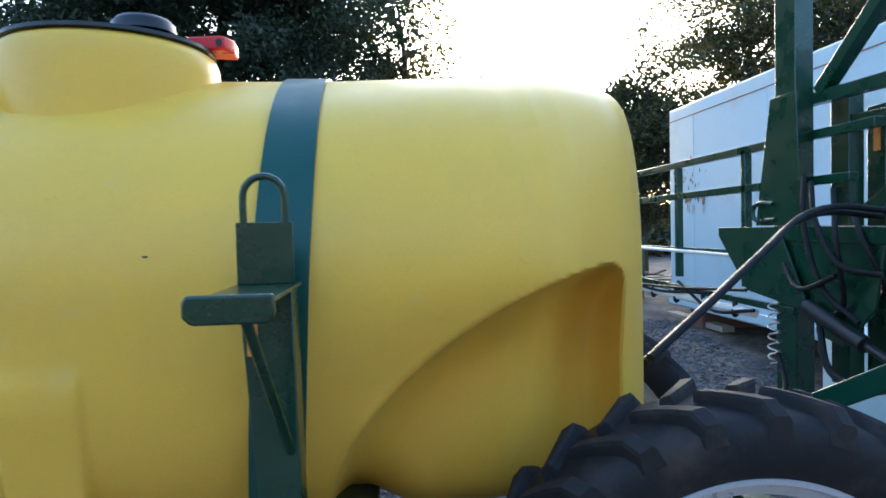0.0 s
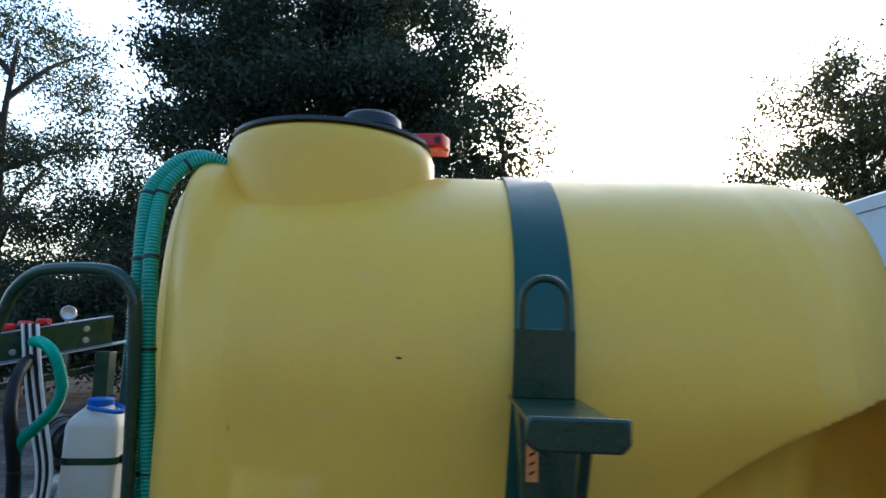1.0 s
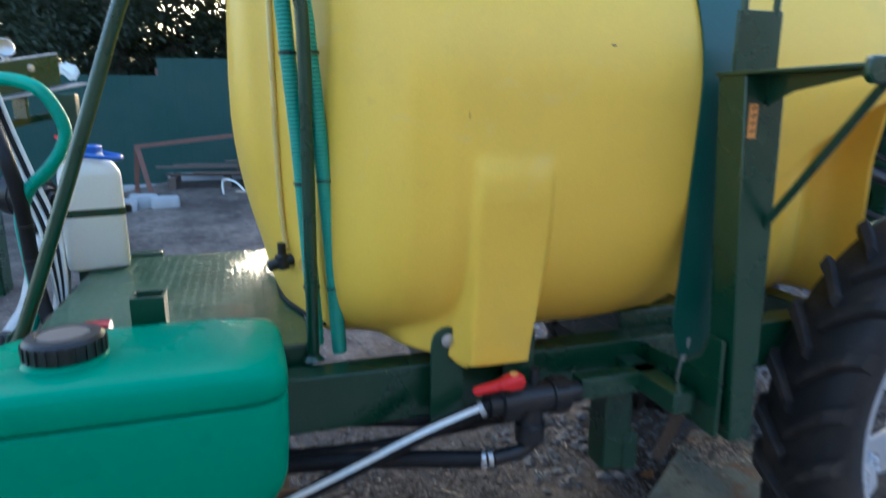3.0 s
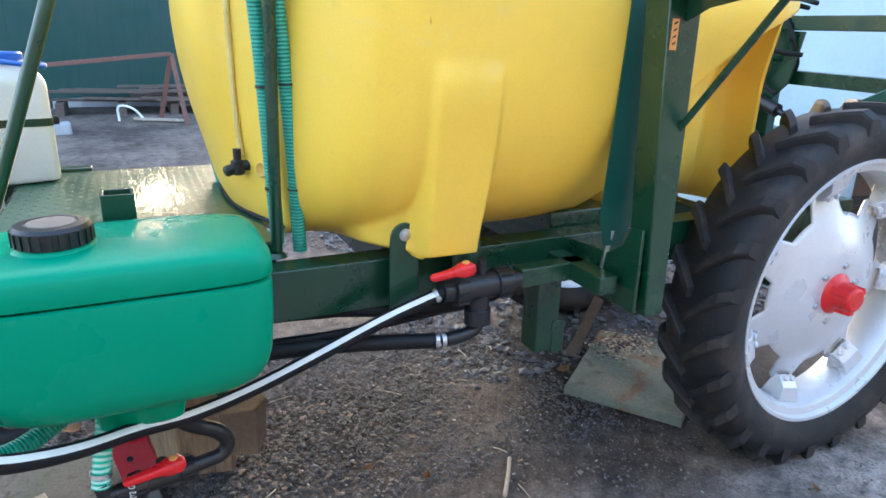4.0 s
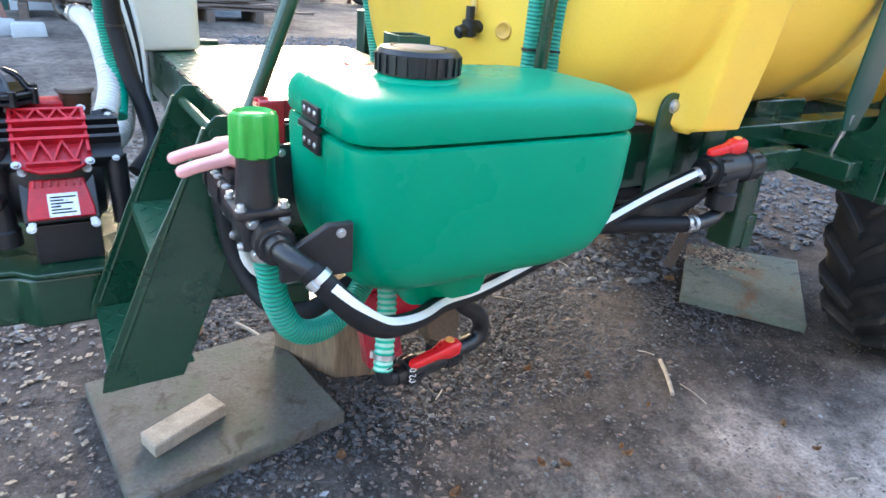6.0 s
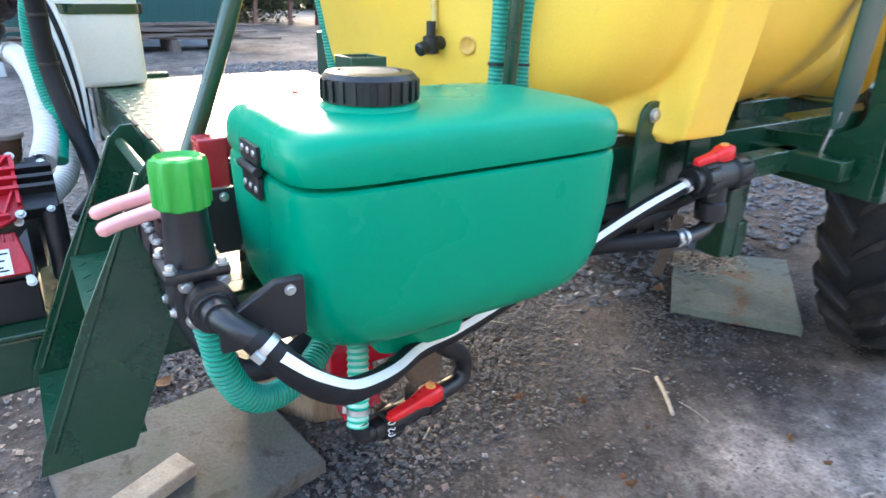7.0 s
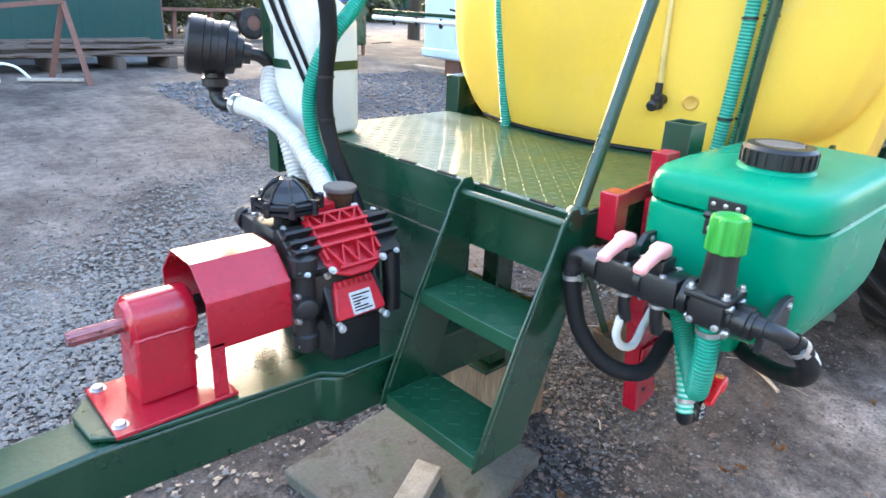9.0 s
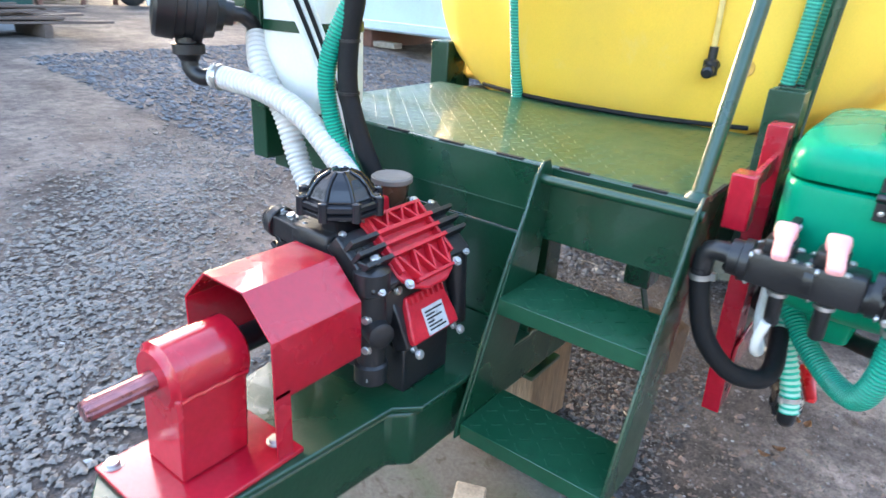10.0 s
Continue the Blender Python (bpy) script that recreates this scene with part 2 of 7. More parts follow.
def ground_mat():
    m = bpy.data.materials.new("packed_earth")
    m.use_nodes = True
    nt = m.node_tree
    b = nt.nodes["Principled BSDF"]
    geo = nt.nodes.new("ShaderNodeNewGeometry")

    def noise_node(s, d, r=0.55):
        n = nt.nodes.new("ShaderNodeTexNoise")
        n.inputs["Scale"].default_value, n.inputs["Detail"].default_value, n.inputs["Roughness"].default_value = s, d, r
        nt.links.new(geo.outputs["Position"], n.inputs["Vector"])
        return n

    def ramp(fac, stops):
        r = nt.nodes.new("ShaderNodeValToRGB")
        e = r.color_ramp.elements
        e[0].position, e[0].color = stops[0][0], (*stops[0][1], 1)
        e[1].position, e[1].color = stops[-1][0], (*stops[-1][1], 1)
        for p, c in stops[1:-1]:
            k = e.new(p)
            k.color = (*c, 1)
        nt.links.new(fac, r.inputs[0])
        return r

    a = noise_node(1.4, 8, 0.6)
    c = noise_node(11, 8, 0.7)
    f = noise_node(75, 6, 0.7)
    r1 = ramp(a.outputs[0], [(0.35, (0.085, 0.072, 0.065)), (0.5, (0.158, 0.134, 0.118)), (0.68, (0.262, 0.222, 0.193))])
    r2 = ramp(c.outputs[0], [(0.36, (0.56, 0.54, 0.525)), (0.5, (0.96, 0.935, 0.92)), (0.66, (1.25, 1.21, 1.17))])
    r3 = ramp(f.outputs[0], [(0.36, (0.60, 0.59, 0.58)), (0.55, (1.0, 1.0, 1.0)), (0.7, (1.25, 1.25, 1.25))])
    # worn pale earth in the open; darker mulch beneath the machine, its shade painted in too
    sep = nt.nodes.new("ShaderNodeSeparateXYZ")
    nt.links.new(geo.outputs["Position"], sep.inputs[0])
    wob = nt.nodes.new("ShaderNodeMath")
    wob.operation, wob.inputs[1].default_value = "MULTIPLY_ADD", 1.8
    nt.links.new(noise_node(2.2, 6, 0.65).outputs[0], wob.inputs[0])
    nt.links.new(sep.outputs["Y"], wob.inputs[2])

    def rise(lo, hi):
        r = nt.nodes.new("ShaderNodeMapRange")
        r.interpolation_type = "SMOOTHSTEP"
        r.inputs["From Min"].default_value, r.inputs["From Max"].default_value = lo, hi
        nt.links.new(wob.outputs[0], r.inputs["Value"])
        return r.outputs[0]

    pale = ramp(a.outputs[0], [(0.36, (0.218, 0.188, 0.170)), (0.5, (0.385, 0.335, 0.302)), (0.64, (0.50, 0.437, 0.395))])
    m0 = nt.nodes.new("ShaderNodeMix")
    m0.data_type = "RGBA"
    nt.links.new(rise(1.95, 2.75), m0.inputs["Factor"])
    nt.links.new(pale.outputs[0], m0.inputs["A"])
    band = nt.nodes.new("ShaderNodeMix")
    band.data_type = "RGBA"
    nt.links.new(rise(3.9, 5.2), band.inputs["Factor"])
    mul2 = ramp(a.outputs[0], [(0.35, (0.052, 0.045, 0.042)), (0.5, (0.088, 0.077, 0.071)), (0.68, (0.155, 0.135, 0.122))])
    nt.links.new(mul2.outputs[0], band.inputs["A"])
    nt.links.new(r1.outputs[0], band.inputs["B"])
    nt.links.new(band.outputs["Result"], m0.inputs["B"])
    m1 = nt.nodes.new("ShaderNodeMix")
    m1.data_type, m1.blend_type = "RGBA", "MULTIPLY"
    m1.inputs["Factor"].default_value = 1
    nt.links.new(m0.outputs["Result"], m1.inputs["A"])
    nt.links.new(r2.outputs[0], m1.inputs["B"])
    m2 = nt.nodes.new("ShaderNodeMix")
    m2.data_type, m2.blend_type = "RGBA", "MULTIPLY"
    m2.inputs["Factor"].default_value = 1
    nt.links.new(m1.outputs["Result"], m2.inputs["A"])
    nt.links.new(r3.outputs[0], m2.inputs["B"])
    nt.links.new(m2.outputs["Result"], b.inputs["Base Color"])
    b.inputs["Roughness"].default_value = 0.9
    b.inputs["Specular IOR Level"].default_value = 0.25
    bp = nt.nodes.new("ShaderNodeBump")
    bp.inputs["Strength"].default_value, bp.inputs["Distance"].default_value = 0.6, 0.02
    hs = nt.nodes.new("ShaderNodeMath")
    hs.operation = "ADD"
    nt.links.new(c.outputs[0], hs.inputs[0])
    nt.links.new(f.outputs[0], hs.inputs[1])
    nt.links.new(hs.outputs[0], bp.inputs["Height"])
    nt.links.new(bp.outputs[0], b.inputs["Normal"])
    return m


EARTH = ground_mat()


# ---- mesh helpers ----
def part(name, bm, material, parent=None, label="", smooth=True, bevel=0.0, seg=2):
    bmesh.ops.recalc_face_normals(bm, faces=bm.faces[:])
    me = bpy.data.meshes.new(name)
    for f in bm.faces:
        f.smooth = smooth
    bm.to_mesh(me)
    bm.free()
    for k in material if isinstance(material, (list, tuple)) else (material,):
        me.materials.append(k)
    ob = new(name, me)
    if smooth:
        me.set_sharp_from_angle(angle=radians(38))
    if parent:
        ob.parent = parent
    if label:
        ob["label"] = label
    if bevel:
        md = ob.modifiers.new("edge", "BEVEL")
        md.width, md.segments, md.limit_method, md.angle_limit = bevel, seg, "ANGLE", radians(35)
        md.harden_normals = False
    return ob


def thing(name, at, label, category, group="", kind=""):
    ob = new(name)
    ob.empty_display_size = 0.05
    ob.location = at
    tagged(ob, label, category, group, kind)
    return ob


def P(name, bm, material, parent, label="", smooth=True, bevel=0.0, seg=2):
    """A part whose mesh is given in world places."""
    root = parent
    base = Vector()
    while root is not None:
        base += root.location
        root = root.parent
    bmesh.ops.translate(bm, verts=bm.verts[:], vec=-base)
    return part(name, bm, material, parent, label, smooth, bevel, seg)


def B():
    return bmesh.new()


def box(bm, x0, x1, y0, y1, z0, z1):
    v = [bm.verts.new((x, y, z)) for x in (x0, x1) for y in (y0, y1) for z in (z0, z1)]
    for f in ((0, 1, 3, 2), (4, 6, 7, 5), (0, 4, 5, 1), (2, 3, 7, 6), (0, 2, 6, 4), (1, 5, 7, 3)):
        bm.faces.new([v[i] for i in f])
    return v


def axes(d, up=(0, 0, 1)):
    d = Vector(d).normalized()
    u = Vector(up)
    if abs(d.dot(u)) > 0.98:
        u = Vector((1, 0, 0))
    s = d.cross(u).normalized()
    return d, s, s.cross(d).normalized()


def beam(bm, a, b, w, h, up=(0, 0, 1)):
    """A bar from a to b, w across and h along up."""
    a, b = Vector(a), Vector(b)
    d, s, u = axes(b - a, up)
    v = [bm.verts.new(p + s * i * w / 2 + u * j * h / 2) for p in (a, b) for i, j in ((-1, -1), (1, -1), (1, 1), (-1, 1))]
    for f in ((0, 1, 2, 3), (7, 6, 5, 4), (0, 4, 5, 1), (1, 5, 6, 2), (2, 6, 7, 3), (3, 7, 4, 0)):
        bm.faces.new([v[i] for i in f])
    return v


def ring(bm, c, s, u, r, n, ph=0.0):
    return [bm.verts.new(c + (s * math.cos(ph + 2 * math.pi * i / n) + u * math.sin(ph + 2 * math.pi * i / n)) * r) for i in range(n)]


def skin(bm, a, b, mi=0):
    n = len(a)
    for i in range(n):
        f = bm.faces.new((a[i], a[(i + 1) % n], b[(i + 1) % n], b[i]))
        f.material_index = mi


def turn(bm, a, d, prof, n=32, cap=True, up=(0, 0, 1), ph=0.0):
    """A turned shape about the line from a along d; prof: (distance along, radius)."""
    a = Vector(a)
    d, s, u = axes(d, up)
    rings = [ring(bm, a + d * t, s, u, max(r, 1e-4), n, ph) for t, r in prof]
    for p, q in zip(rings, rings[1:]):
        skin(bm, p, q)
    if cap:
        bm.faces.new(rings[0][::-1])
        bm.faces.new(rings[-1])


def cyl(bm, a, b, r, n=16, ph=0.0):
    a, b = Vector(a), Vector(b)
    turn(bm, a, b - a, [(0, r), ((b - a).length, r)], n, True, (0, 0, 1), ph)


def plate(bm, pts, vec):
    """A flat outline, pushed along vec."""
    vec = Vector(vec)
    lo = [bm.verts.new(p) for p in pts]
    hi = [bm.verts.new(Vector(p) + vec) for p in pts]
    bm.faces.new(lo)
    bm.faces.new(hi[::-1])
    skin(bm, lo, hi)


def spline(pts, step):
    """Points along a smooth curve through pts."""
    p = [Vector(q) for q in pts]
    p = [2 * p[0] - p[1]] + p + [2 * p[-1] - p[-2]]
    out = []
    for i in range(1, len(p) - 2):
        n = max(2, int((p[i + 1] - p[i]).length / step * 2))
        for k in range(n):
            t = k / n
            a, b, c, d = p[i - 1], p[i], p[i + 1], p[i + 2]
            out.append(0.5 * (2 * b + (c - a) * t + (2 * a - 5 * b + 4 * c - d) * t * t + (3 * b - a - 3 * c + d) * t ** 3))
    out.append(p[-2])
    res, need = [out[0]], step
    for a, b in zip(out, out[1:]):
        L = (b - a).length
        while L >= need and L > 0:
            a = a + (b - a) * (need / L)
            res.append(a)
            L = (b - a).length
            need = step
        need -= L
    res.append(out[-1])
    return res


def tube(bm, pts, r, n=10, step=0.02, ribs=False, start=(1, 0, 0.3), first=0):
    """A hose along pts; ribs: ridged, with the grooves in a second material."""
    c = spline(pts, step) if step else [Vector(q) for q in pts]
    t = (c[1] - c[0]).normalized()
    s = t.cross(Vector(start)).normalized()
    rings = []
    for i, q in enumerate(c):
        t = (c[min(i + 1, len(c) - 1)] - c[max(i - 1, 0)]).normalized()
        s = (s - t * s.dot(t)).normalized()
        u = t.cross(s)
        rr = r * (1.0 if (i % 4 in (0, 1)) else 0.90) if ribs else r
        rings.append(ring(bm, q, s, u, rr, n))
    for i, (a, b) in enumerate(zip(rings, rings[1:])):
        skin(bm, a, b, first + (1 if ribs and i % 4 in (2, 3) else 0))
    bm.faces.new(rings[0][::-1])
    bm.faces.new(rings[-1])


def bolt(bm, at, d, r=0.009, h=0.008):
    at, d = Vector(at), Vector(d).normalized()
    turn(bm, at - d * 0.002, d, [(0, r * 1.4), (0.0035, r * 1.4), (0.0036, r), (h * 0.85, r), (h, r * 0.82)], 12)


def bolts(items, material, parent, label=""):
    """Single bolts: (place, direction, radius, height)."""
    for at, d, r, h in items:
        bm = B()
        bolt(bm, at, d, r, h)
        P("bolt", bm, material, parent, label)


def rbox(bm, x0, x1, y0, y1, z0, z1, r, seg=3):
    """A box with rounded edges."""
    t = bmesh.new()
    box(t, x0, x1, y0, y1, z0, z1)
    bmesh.ops.bevel(t, geom=t.edges[:], offset=r, segments=seg, affect="EDGES", profile=0.5)
    me = bpy.data.meshes.new("tmp")
    t.to_mesh(me)
    t.free()
    bm.from_mesh(me)
    bpy.data.meshes.remove(me)


def smoothstep(a, b, x):
    t = min(max((x - a) / (b - a), 0), 1)
    return t * t * (3 - 2 * t)


def ground_z(x, y):
    return 0.42 * smoothstep(4.0, 12.0, y) * (0.2 + 0.8 * smoothstep(-3.4, -1.0, x)) if y > 4 else 0.0


# ---- ground ----
def build_ground():
    bm = B()
    def axis(lo, hi):
        a = sorted(set([round(v, 3) for v in np.concatenate([np.linspace(lo, hi, 90), [-300, -120, -60, -30, -20, -14, 14, 20, 30, 60, 120, 300]])]))
        return a
    xs, ys = axis(-6, 10), axis(-4, 14)
    vs = []
    for y in ys:
        row = []
        for x in xs:
            z = ground_z(x, y)
            if abs(x) < 12 and -5 < y < 15:
                z += 0.018 * noise.noise((x * 1.1, y * 1.1, 3)) + 0.006 * noise.noise((x * 4, y * 4, 9)) - 0.012
            row.append(bm.verts.new((x, y, z)))
        vs.append(row)
    for a, b in zip(vs, vs[1:]):
        for i in range(len(xs) - 1):
            bm.faces.new((a[i], a[i + 1], b[i + 1], b[i]))
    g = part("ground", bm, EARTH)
    tagged(g, "packed grey-brown earth yard with worn bare patches", "ground", kind="structure")


build_ground()


def loose(name, count, pick, size, flat, material, label, category, seed, up=0.0):
    """Many small angular pieces strewn on the ground, as one mesh."""
    g = np.random.default_rng(seed)
    base = np.array([(1, 0, 0), (-0.9, 0.1, 0), (0.1, 1, 0.1), (-0.1, -1, 0), (0.2, 0.1, 1), (-0.1, 0, -1)], float)
    tri = [(0, 2, 4), (2, 1, 4), (1, 3, 4), (3, 0, 4), (2, 0, 5), (1, 2, 5), (3, 1, 5), (0, 3, 5)]
    V, F = [], []
    k = 0
    while k < count:
        x, y = pick(g)
        s = size * (0.45 + 1.1 * g.random() ** 2)
        sh = base * (0.7 + 0.6 * g.random((6, 1))) * np.array([s, s * (0.45 + 0.5 * g.random()), s * flat * (0.6 + 0.6 * g.random())])
        a, b = g.random() * 6.28, (g.random() - 0.5) * 0.9
        ca, sa, cb, sb = math.cos(a), math.sin(a), math.cos(b), math.sin(b)
        R = np.array([[ca, -sa, 0], [sa, ca, 0], [0, 0, 1]]) @ np.array([[1, 0, 0], [0, cb, -sb], [0, sb, cb]])
        p = sh @ R.T + np.array([x, y, up + ground_z(x, y) + s * flat * 0.25 - 0.004])
        n = len(V)
        V.extend(p.tolist())
        F.extend([(n + i, n + j, n + l) for i, j, l in tri])
        k += 1
    me = bpy.data.meshes.new(name)
    me.from_pydata(V, [], F)
    me.materials.append(material)
    ob = new(name, me)
    tagged(ob, label, category, kind="stuff")
    return ob


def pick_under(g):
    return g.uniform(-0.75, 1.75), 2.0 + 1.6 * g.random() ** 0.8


def pick_band(g):
    t = g.random()
    t = t ** 2.2
    return -1.9 + 3.0 * t + g.normal() * 0.45, 3.9 + 2.5 * t + g.normal() * 0.5


def pick_rear(g):
    return g.uniform(1.2, 6.3), g.uniform(2.6, 10.5)


def pick_front(g):
    return -0.3 + g.normal() * 0.55, 2.45 + g.normal() * 0.6


def pick_yard(g):
    return g.uniform(-3.5, 3.5), g.uniform(0.6, 8.5)


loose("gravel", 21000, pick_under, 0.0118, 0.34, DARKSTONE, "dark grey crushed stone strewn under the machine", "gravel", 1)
loose("gravel", 17000, pick_band, 0.0165, 0.42, GRIT, "blue-grey crushed stone in a band across the yard", "gravel", 2)
loose("gravel", 20000, pick_rear, 0.028, 0.45, REARSTONE, "blue-grey crushed stone behind the machine", "gravel", 3)
loose("wood_chips", 1800, pick_front, 0.015, 0.25, CHIPS, "grey-brown bark chips and splinters on the earth", "wood chips", 4)
loose("pebbles", 3500, pick_yard, 0.011, 0.5, STONE, "small scattered stones on bare earth", "pebbles", 5)
loose("wood_chips", 900, pick_yard, 0.012, 0.2, CHIPS, "scattered chips and crumbs on bare earth", "wood chips", 6)


def pick_left(g):
    return -1.5 + g.normal() * 0.45, 2.75 + g.normal() * 0.5


def pick_bare(g):
    return g.uniform(-1.6, 2.7), 0.9 + 1.9 * g.random() ** 0.7


loose("wood_chips", 700, pick_left, 0.013, 0.2, PALECHIP, "pale wood slivers and bark strewn beside the drawbar", "wood chips", 12)
loose("crumbs", 9000, pick_bare, 0.0065, 0.5, CRUMB, "fine crumbs of dark earth on the bare ground", "crumbs", 13)
loose("crumbs", 2500, pick_bare, 0.007, 0.4, STONE, "fine grey stone crumbs on the bare ground", "crumbs", 14)


def slab(name, corners, z, h, material, label, category, bevel=0.006):
    c = sum((Vector((*p, 0)) for p in corners), Vector()) / len(corners)
    ob = thing(name, (c.x, c.y, z), label, category)
    bm = B()
    plate(bm, [(*p, z) for p in corners], (0, 0, h))
    P("body", bm, material, ob, bevel=bevel)
    return ob


slab("concrete_slab", [(-1.04, 2.75), (-0.34, 2.84), (-0.265, 2.22), (-0.965, 2.085)], -0.01, 0.055, SLAB, "worn grey concrete slab lying on the earth", "slab", 0.008)
slab("wood_offcut", [(-0.905, 2.335), (-0.672, 2.455), (-0.635, 2.365), (-0.875, 2.245)], 0.045, 0.045, WOOD, "short weathered plank offcut on the concrete slab", "wood")
slab("wooden_board", [(1.657, 2.383), (2.28, 2.86), (2.74, 2.42), (2.0, 1.902)], -0.01, 0.05, BOARD, "flat grey-green board under the machine wheel", "board", 0.006)
slab("plank", [(6.55, 11.1), (6.75, 11.1), (6.75, 9.2), (6.55, 9.2)], 0.34, 0.09, WOOD, "long weathered plank lying on the gravel", "plank")


def build_log():
    ob = thing("log_block", (-0.14, 2.63, 0), "squat split log propping the drawbar", "log")
    bm = B()
    plate(bm, [(-0.36, 2.73, -0.01), (-0.21, 2.47, -0.01), (0.0, 2.42, -0.01), (0.07, 2.63, -0.01), (-0.15, 2.88, -0.01)], (0.0, 0, 0.41))
    for v in bm.verts:
        v.co += Vector((noise.noise(v.co * 9), noise.noise(v.co * 9 + Vector((5, 0, 0))), 0)) * 0.02
    P("body", bm, LOGWOOD, ob, bevel=0.012)


build_log()


def build_brown_box():
    ob = thing("hanging_box", (0.0, 2.14, 0.31), "small dull brown box hung below the drawbar end", "box")
    bm = B()
    lo = [bm.verts.new(p) for p in ((-0.035, 2.065, 0.335), (0.055, 2.05, 0.31), (0.095, 2.12, 0.33), (0.07, 2.19, 0.345), (-0.03, 2.18, 0.345))]
    hi = [bm.verts.new(p) for p in ((-0.07, 2.06, 0.50), (0.05, 2.04, 0.50), (0.105, 2.11, 0.50), (0.08, 2.21, 0.51), (-0.06, 2.20, 0.51))]
    skin(bm, lo, hi)
    bm.faces.new(lo[::-1])
    bm.faces.new(hi)
    bmesh.ops.recalc_face_normals(bm, faces=bm.faces)
    P("body", bm, BROWNBOX, ob, bevel=0.006)
    bm = B()
    beam(bm, (-0.03, 2.16, 0.50), (-0.25, 2.20, 0.96), 0.03, 0.006, (0, 1, 0))
    P("hanger", bm, GREEN, ob, "dark green steel hanger")


build_brown_box()


def pick_straw(g):
    a, r = g.random() * 6.283, abs(g.normal()) * 0.11
    return 2.27 + math.cos(a) * r * 1.2, 2.64 + math.sin(a) * r * 0.8


loose("straw", 500, pick_straw, 0.013, 0.18, PALECHIP, "dry straw and earth heaped on the board", "straw", 21, 0.045)
loose("crumbs", 260, pick_straw, 0.012, 0.5, CRUMB, "crumbs of earth heaped on the board", "crumbs", 22, 0.045)


def build_stake():
    ob = thing("wooden_stake", (1.96, 2.72, 0), "short grey wooden stake leaning beside the board", "stake")
    bm = B()
    beam(bm, (1.955, 2.725, -0.01), (2.19, 2.80, 0.29), 0.06, 0.028, (-0.6, -0.6, 0.4))
    P("body", bm, GREYWOOD, ob, bevel=0.003)


build_stake()


def build_stick(a, b, r, label):
    ob = thing("stick", a, label, "stick")
    bm = B()
    tube(bm, [a, ((a[0] + b[0]) / 2 + 0.004, (a[1] + b[1]) / 2, (a[2] + b[2]) / 2 + 0.003), b], r, 6, 0.03)
    P("body", bm, WOOD, ob)


build_stick((1.098, 2.011, 0.014), (0.957, 1.817, 0.010), 0.009, "pale dry stick on the bare earth")
build_stick((-0.30, 3.05, 0.02), (-0.12, 2.85, 0.02), 0.008, "pale dry stick beside the drawbar")
build_stick((-0.45, 3.0, 0.02), (-0.38, 2.8, 0.03), 0.007, "pale dry stick beside the drawbar")
build_stick((0.05, 1.25, 0.006), (0.42, 1.02, 0.006), 0.004, "thin dark twig on the bare earth")


_g = random.Random(77)
for _i in range(16):
    _x, _y, _a, _l = _g.uniform(-1.2, 1.6), _g.uniform(1.0, 3.2), _g.uniform(0, 6.28), _g.uniform(0.05, 0.16)
    if -1.05 < _x < -0.25 and 2.05 < _y < 2.85:
        _y -= 0.9
    build_stick((_x, _y, 0.006), (_x + math.cos(_a) * _l, _y + math.sin(_a) * _l, 0.008), 0.0022 + 0.002 * _g.random(), "short dry twig on the bare earth")


def build_leaf(x, y, s, a):
    ob = thing("dry_leaf", (x, y, 0.004), "curled orange-brown dry leaf on the ground", "leaf", "dry leaves")
    bm = B()
    n = 9
    mid = [bm.verts.new((x + math.cos(a) * s * (i / (n - 1) - 0.5), y + math.sin(a) * s * (i / (n - 1) - 0.5), 0.006 + 0.012 * (i / (n - 1) - 0.5) ** 2 * 4)) for i in range(n)]
    for sd in (-1, 1):
        ed = [bm.verts.new(m.co + Vector((-math.sin(a), math.cos(a), 0)) * sd * s * 0.34 * math.sin(math.pi * (i + 0.15) / (n - 0.7)) + Vector((0, 0, 0.008))) for i, m in enumerate(mid)]
        for i in range(n - 1):
            bm.faces.new((mid[i], mid[i + 1], ed[i + 1], ed[i]))
    bmesh.ops.solidify(bm, geom=bm.faces[:], thickness=0.001)
    P("blade", bm, LEAF_DRY, ob)


for _x, _y, _s, _a in ((1.796, 2.578, 0.09, 0.3), (0.72, 2.05, 0.05, 1.0), (0.30, 1.70, 0.045, 2.0), (0.52, 2.20, 0.05, 0.2), (-0.95, 2.02, 0.07, 0.8), (-0.86, 1.98, 0.05, 2.2), (-0.10, 1.75, 0.05, 0.4), (0.82, 1.25, 0.05, 1.5), (0.15, 1.35, 0.04, 0.1), (-0.35, 2.05, 0.05, 1.1), (1.2, 1.5, 0.04, 0.6), (-0.62, 3.0, 0.09, 0.5)):
    build_leaf(_x, _y, _s, _a)
for _i in range(22):
    build_leaf(_g.uniform(-1.6, 2.2), _g.choice((_g.uniform(0.9, 2.0), _g.uniform(2.9, 4.4))), _g.uniform(0.02, 0.05), _g.uniform(0, 6.28))


def pick_litter(g):
    return g.uniform(-2.2, 2.0), g.uniform(0.8, 4.5)


loose("litter", 170, pick_litter, 0.012, 0.3, PALE, "pale chips of stone and plaster scattered on the earth", "litter", 9)


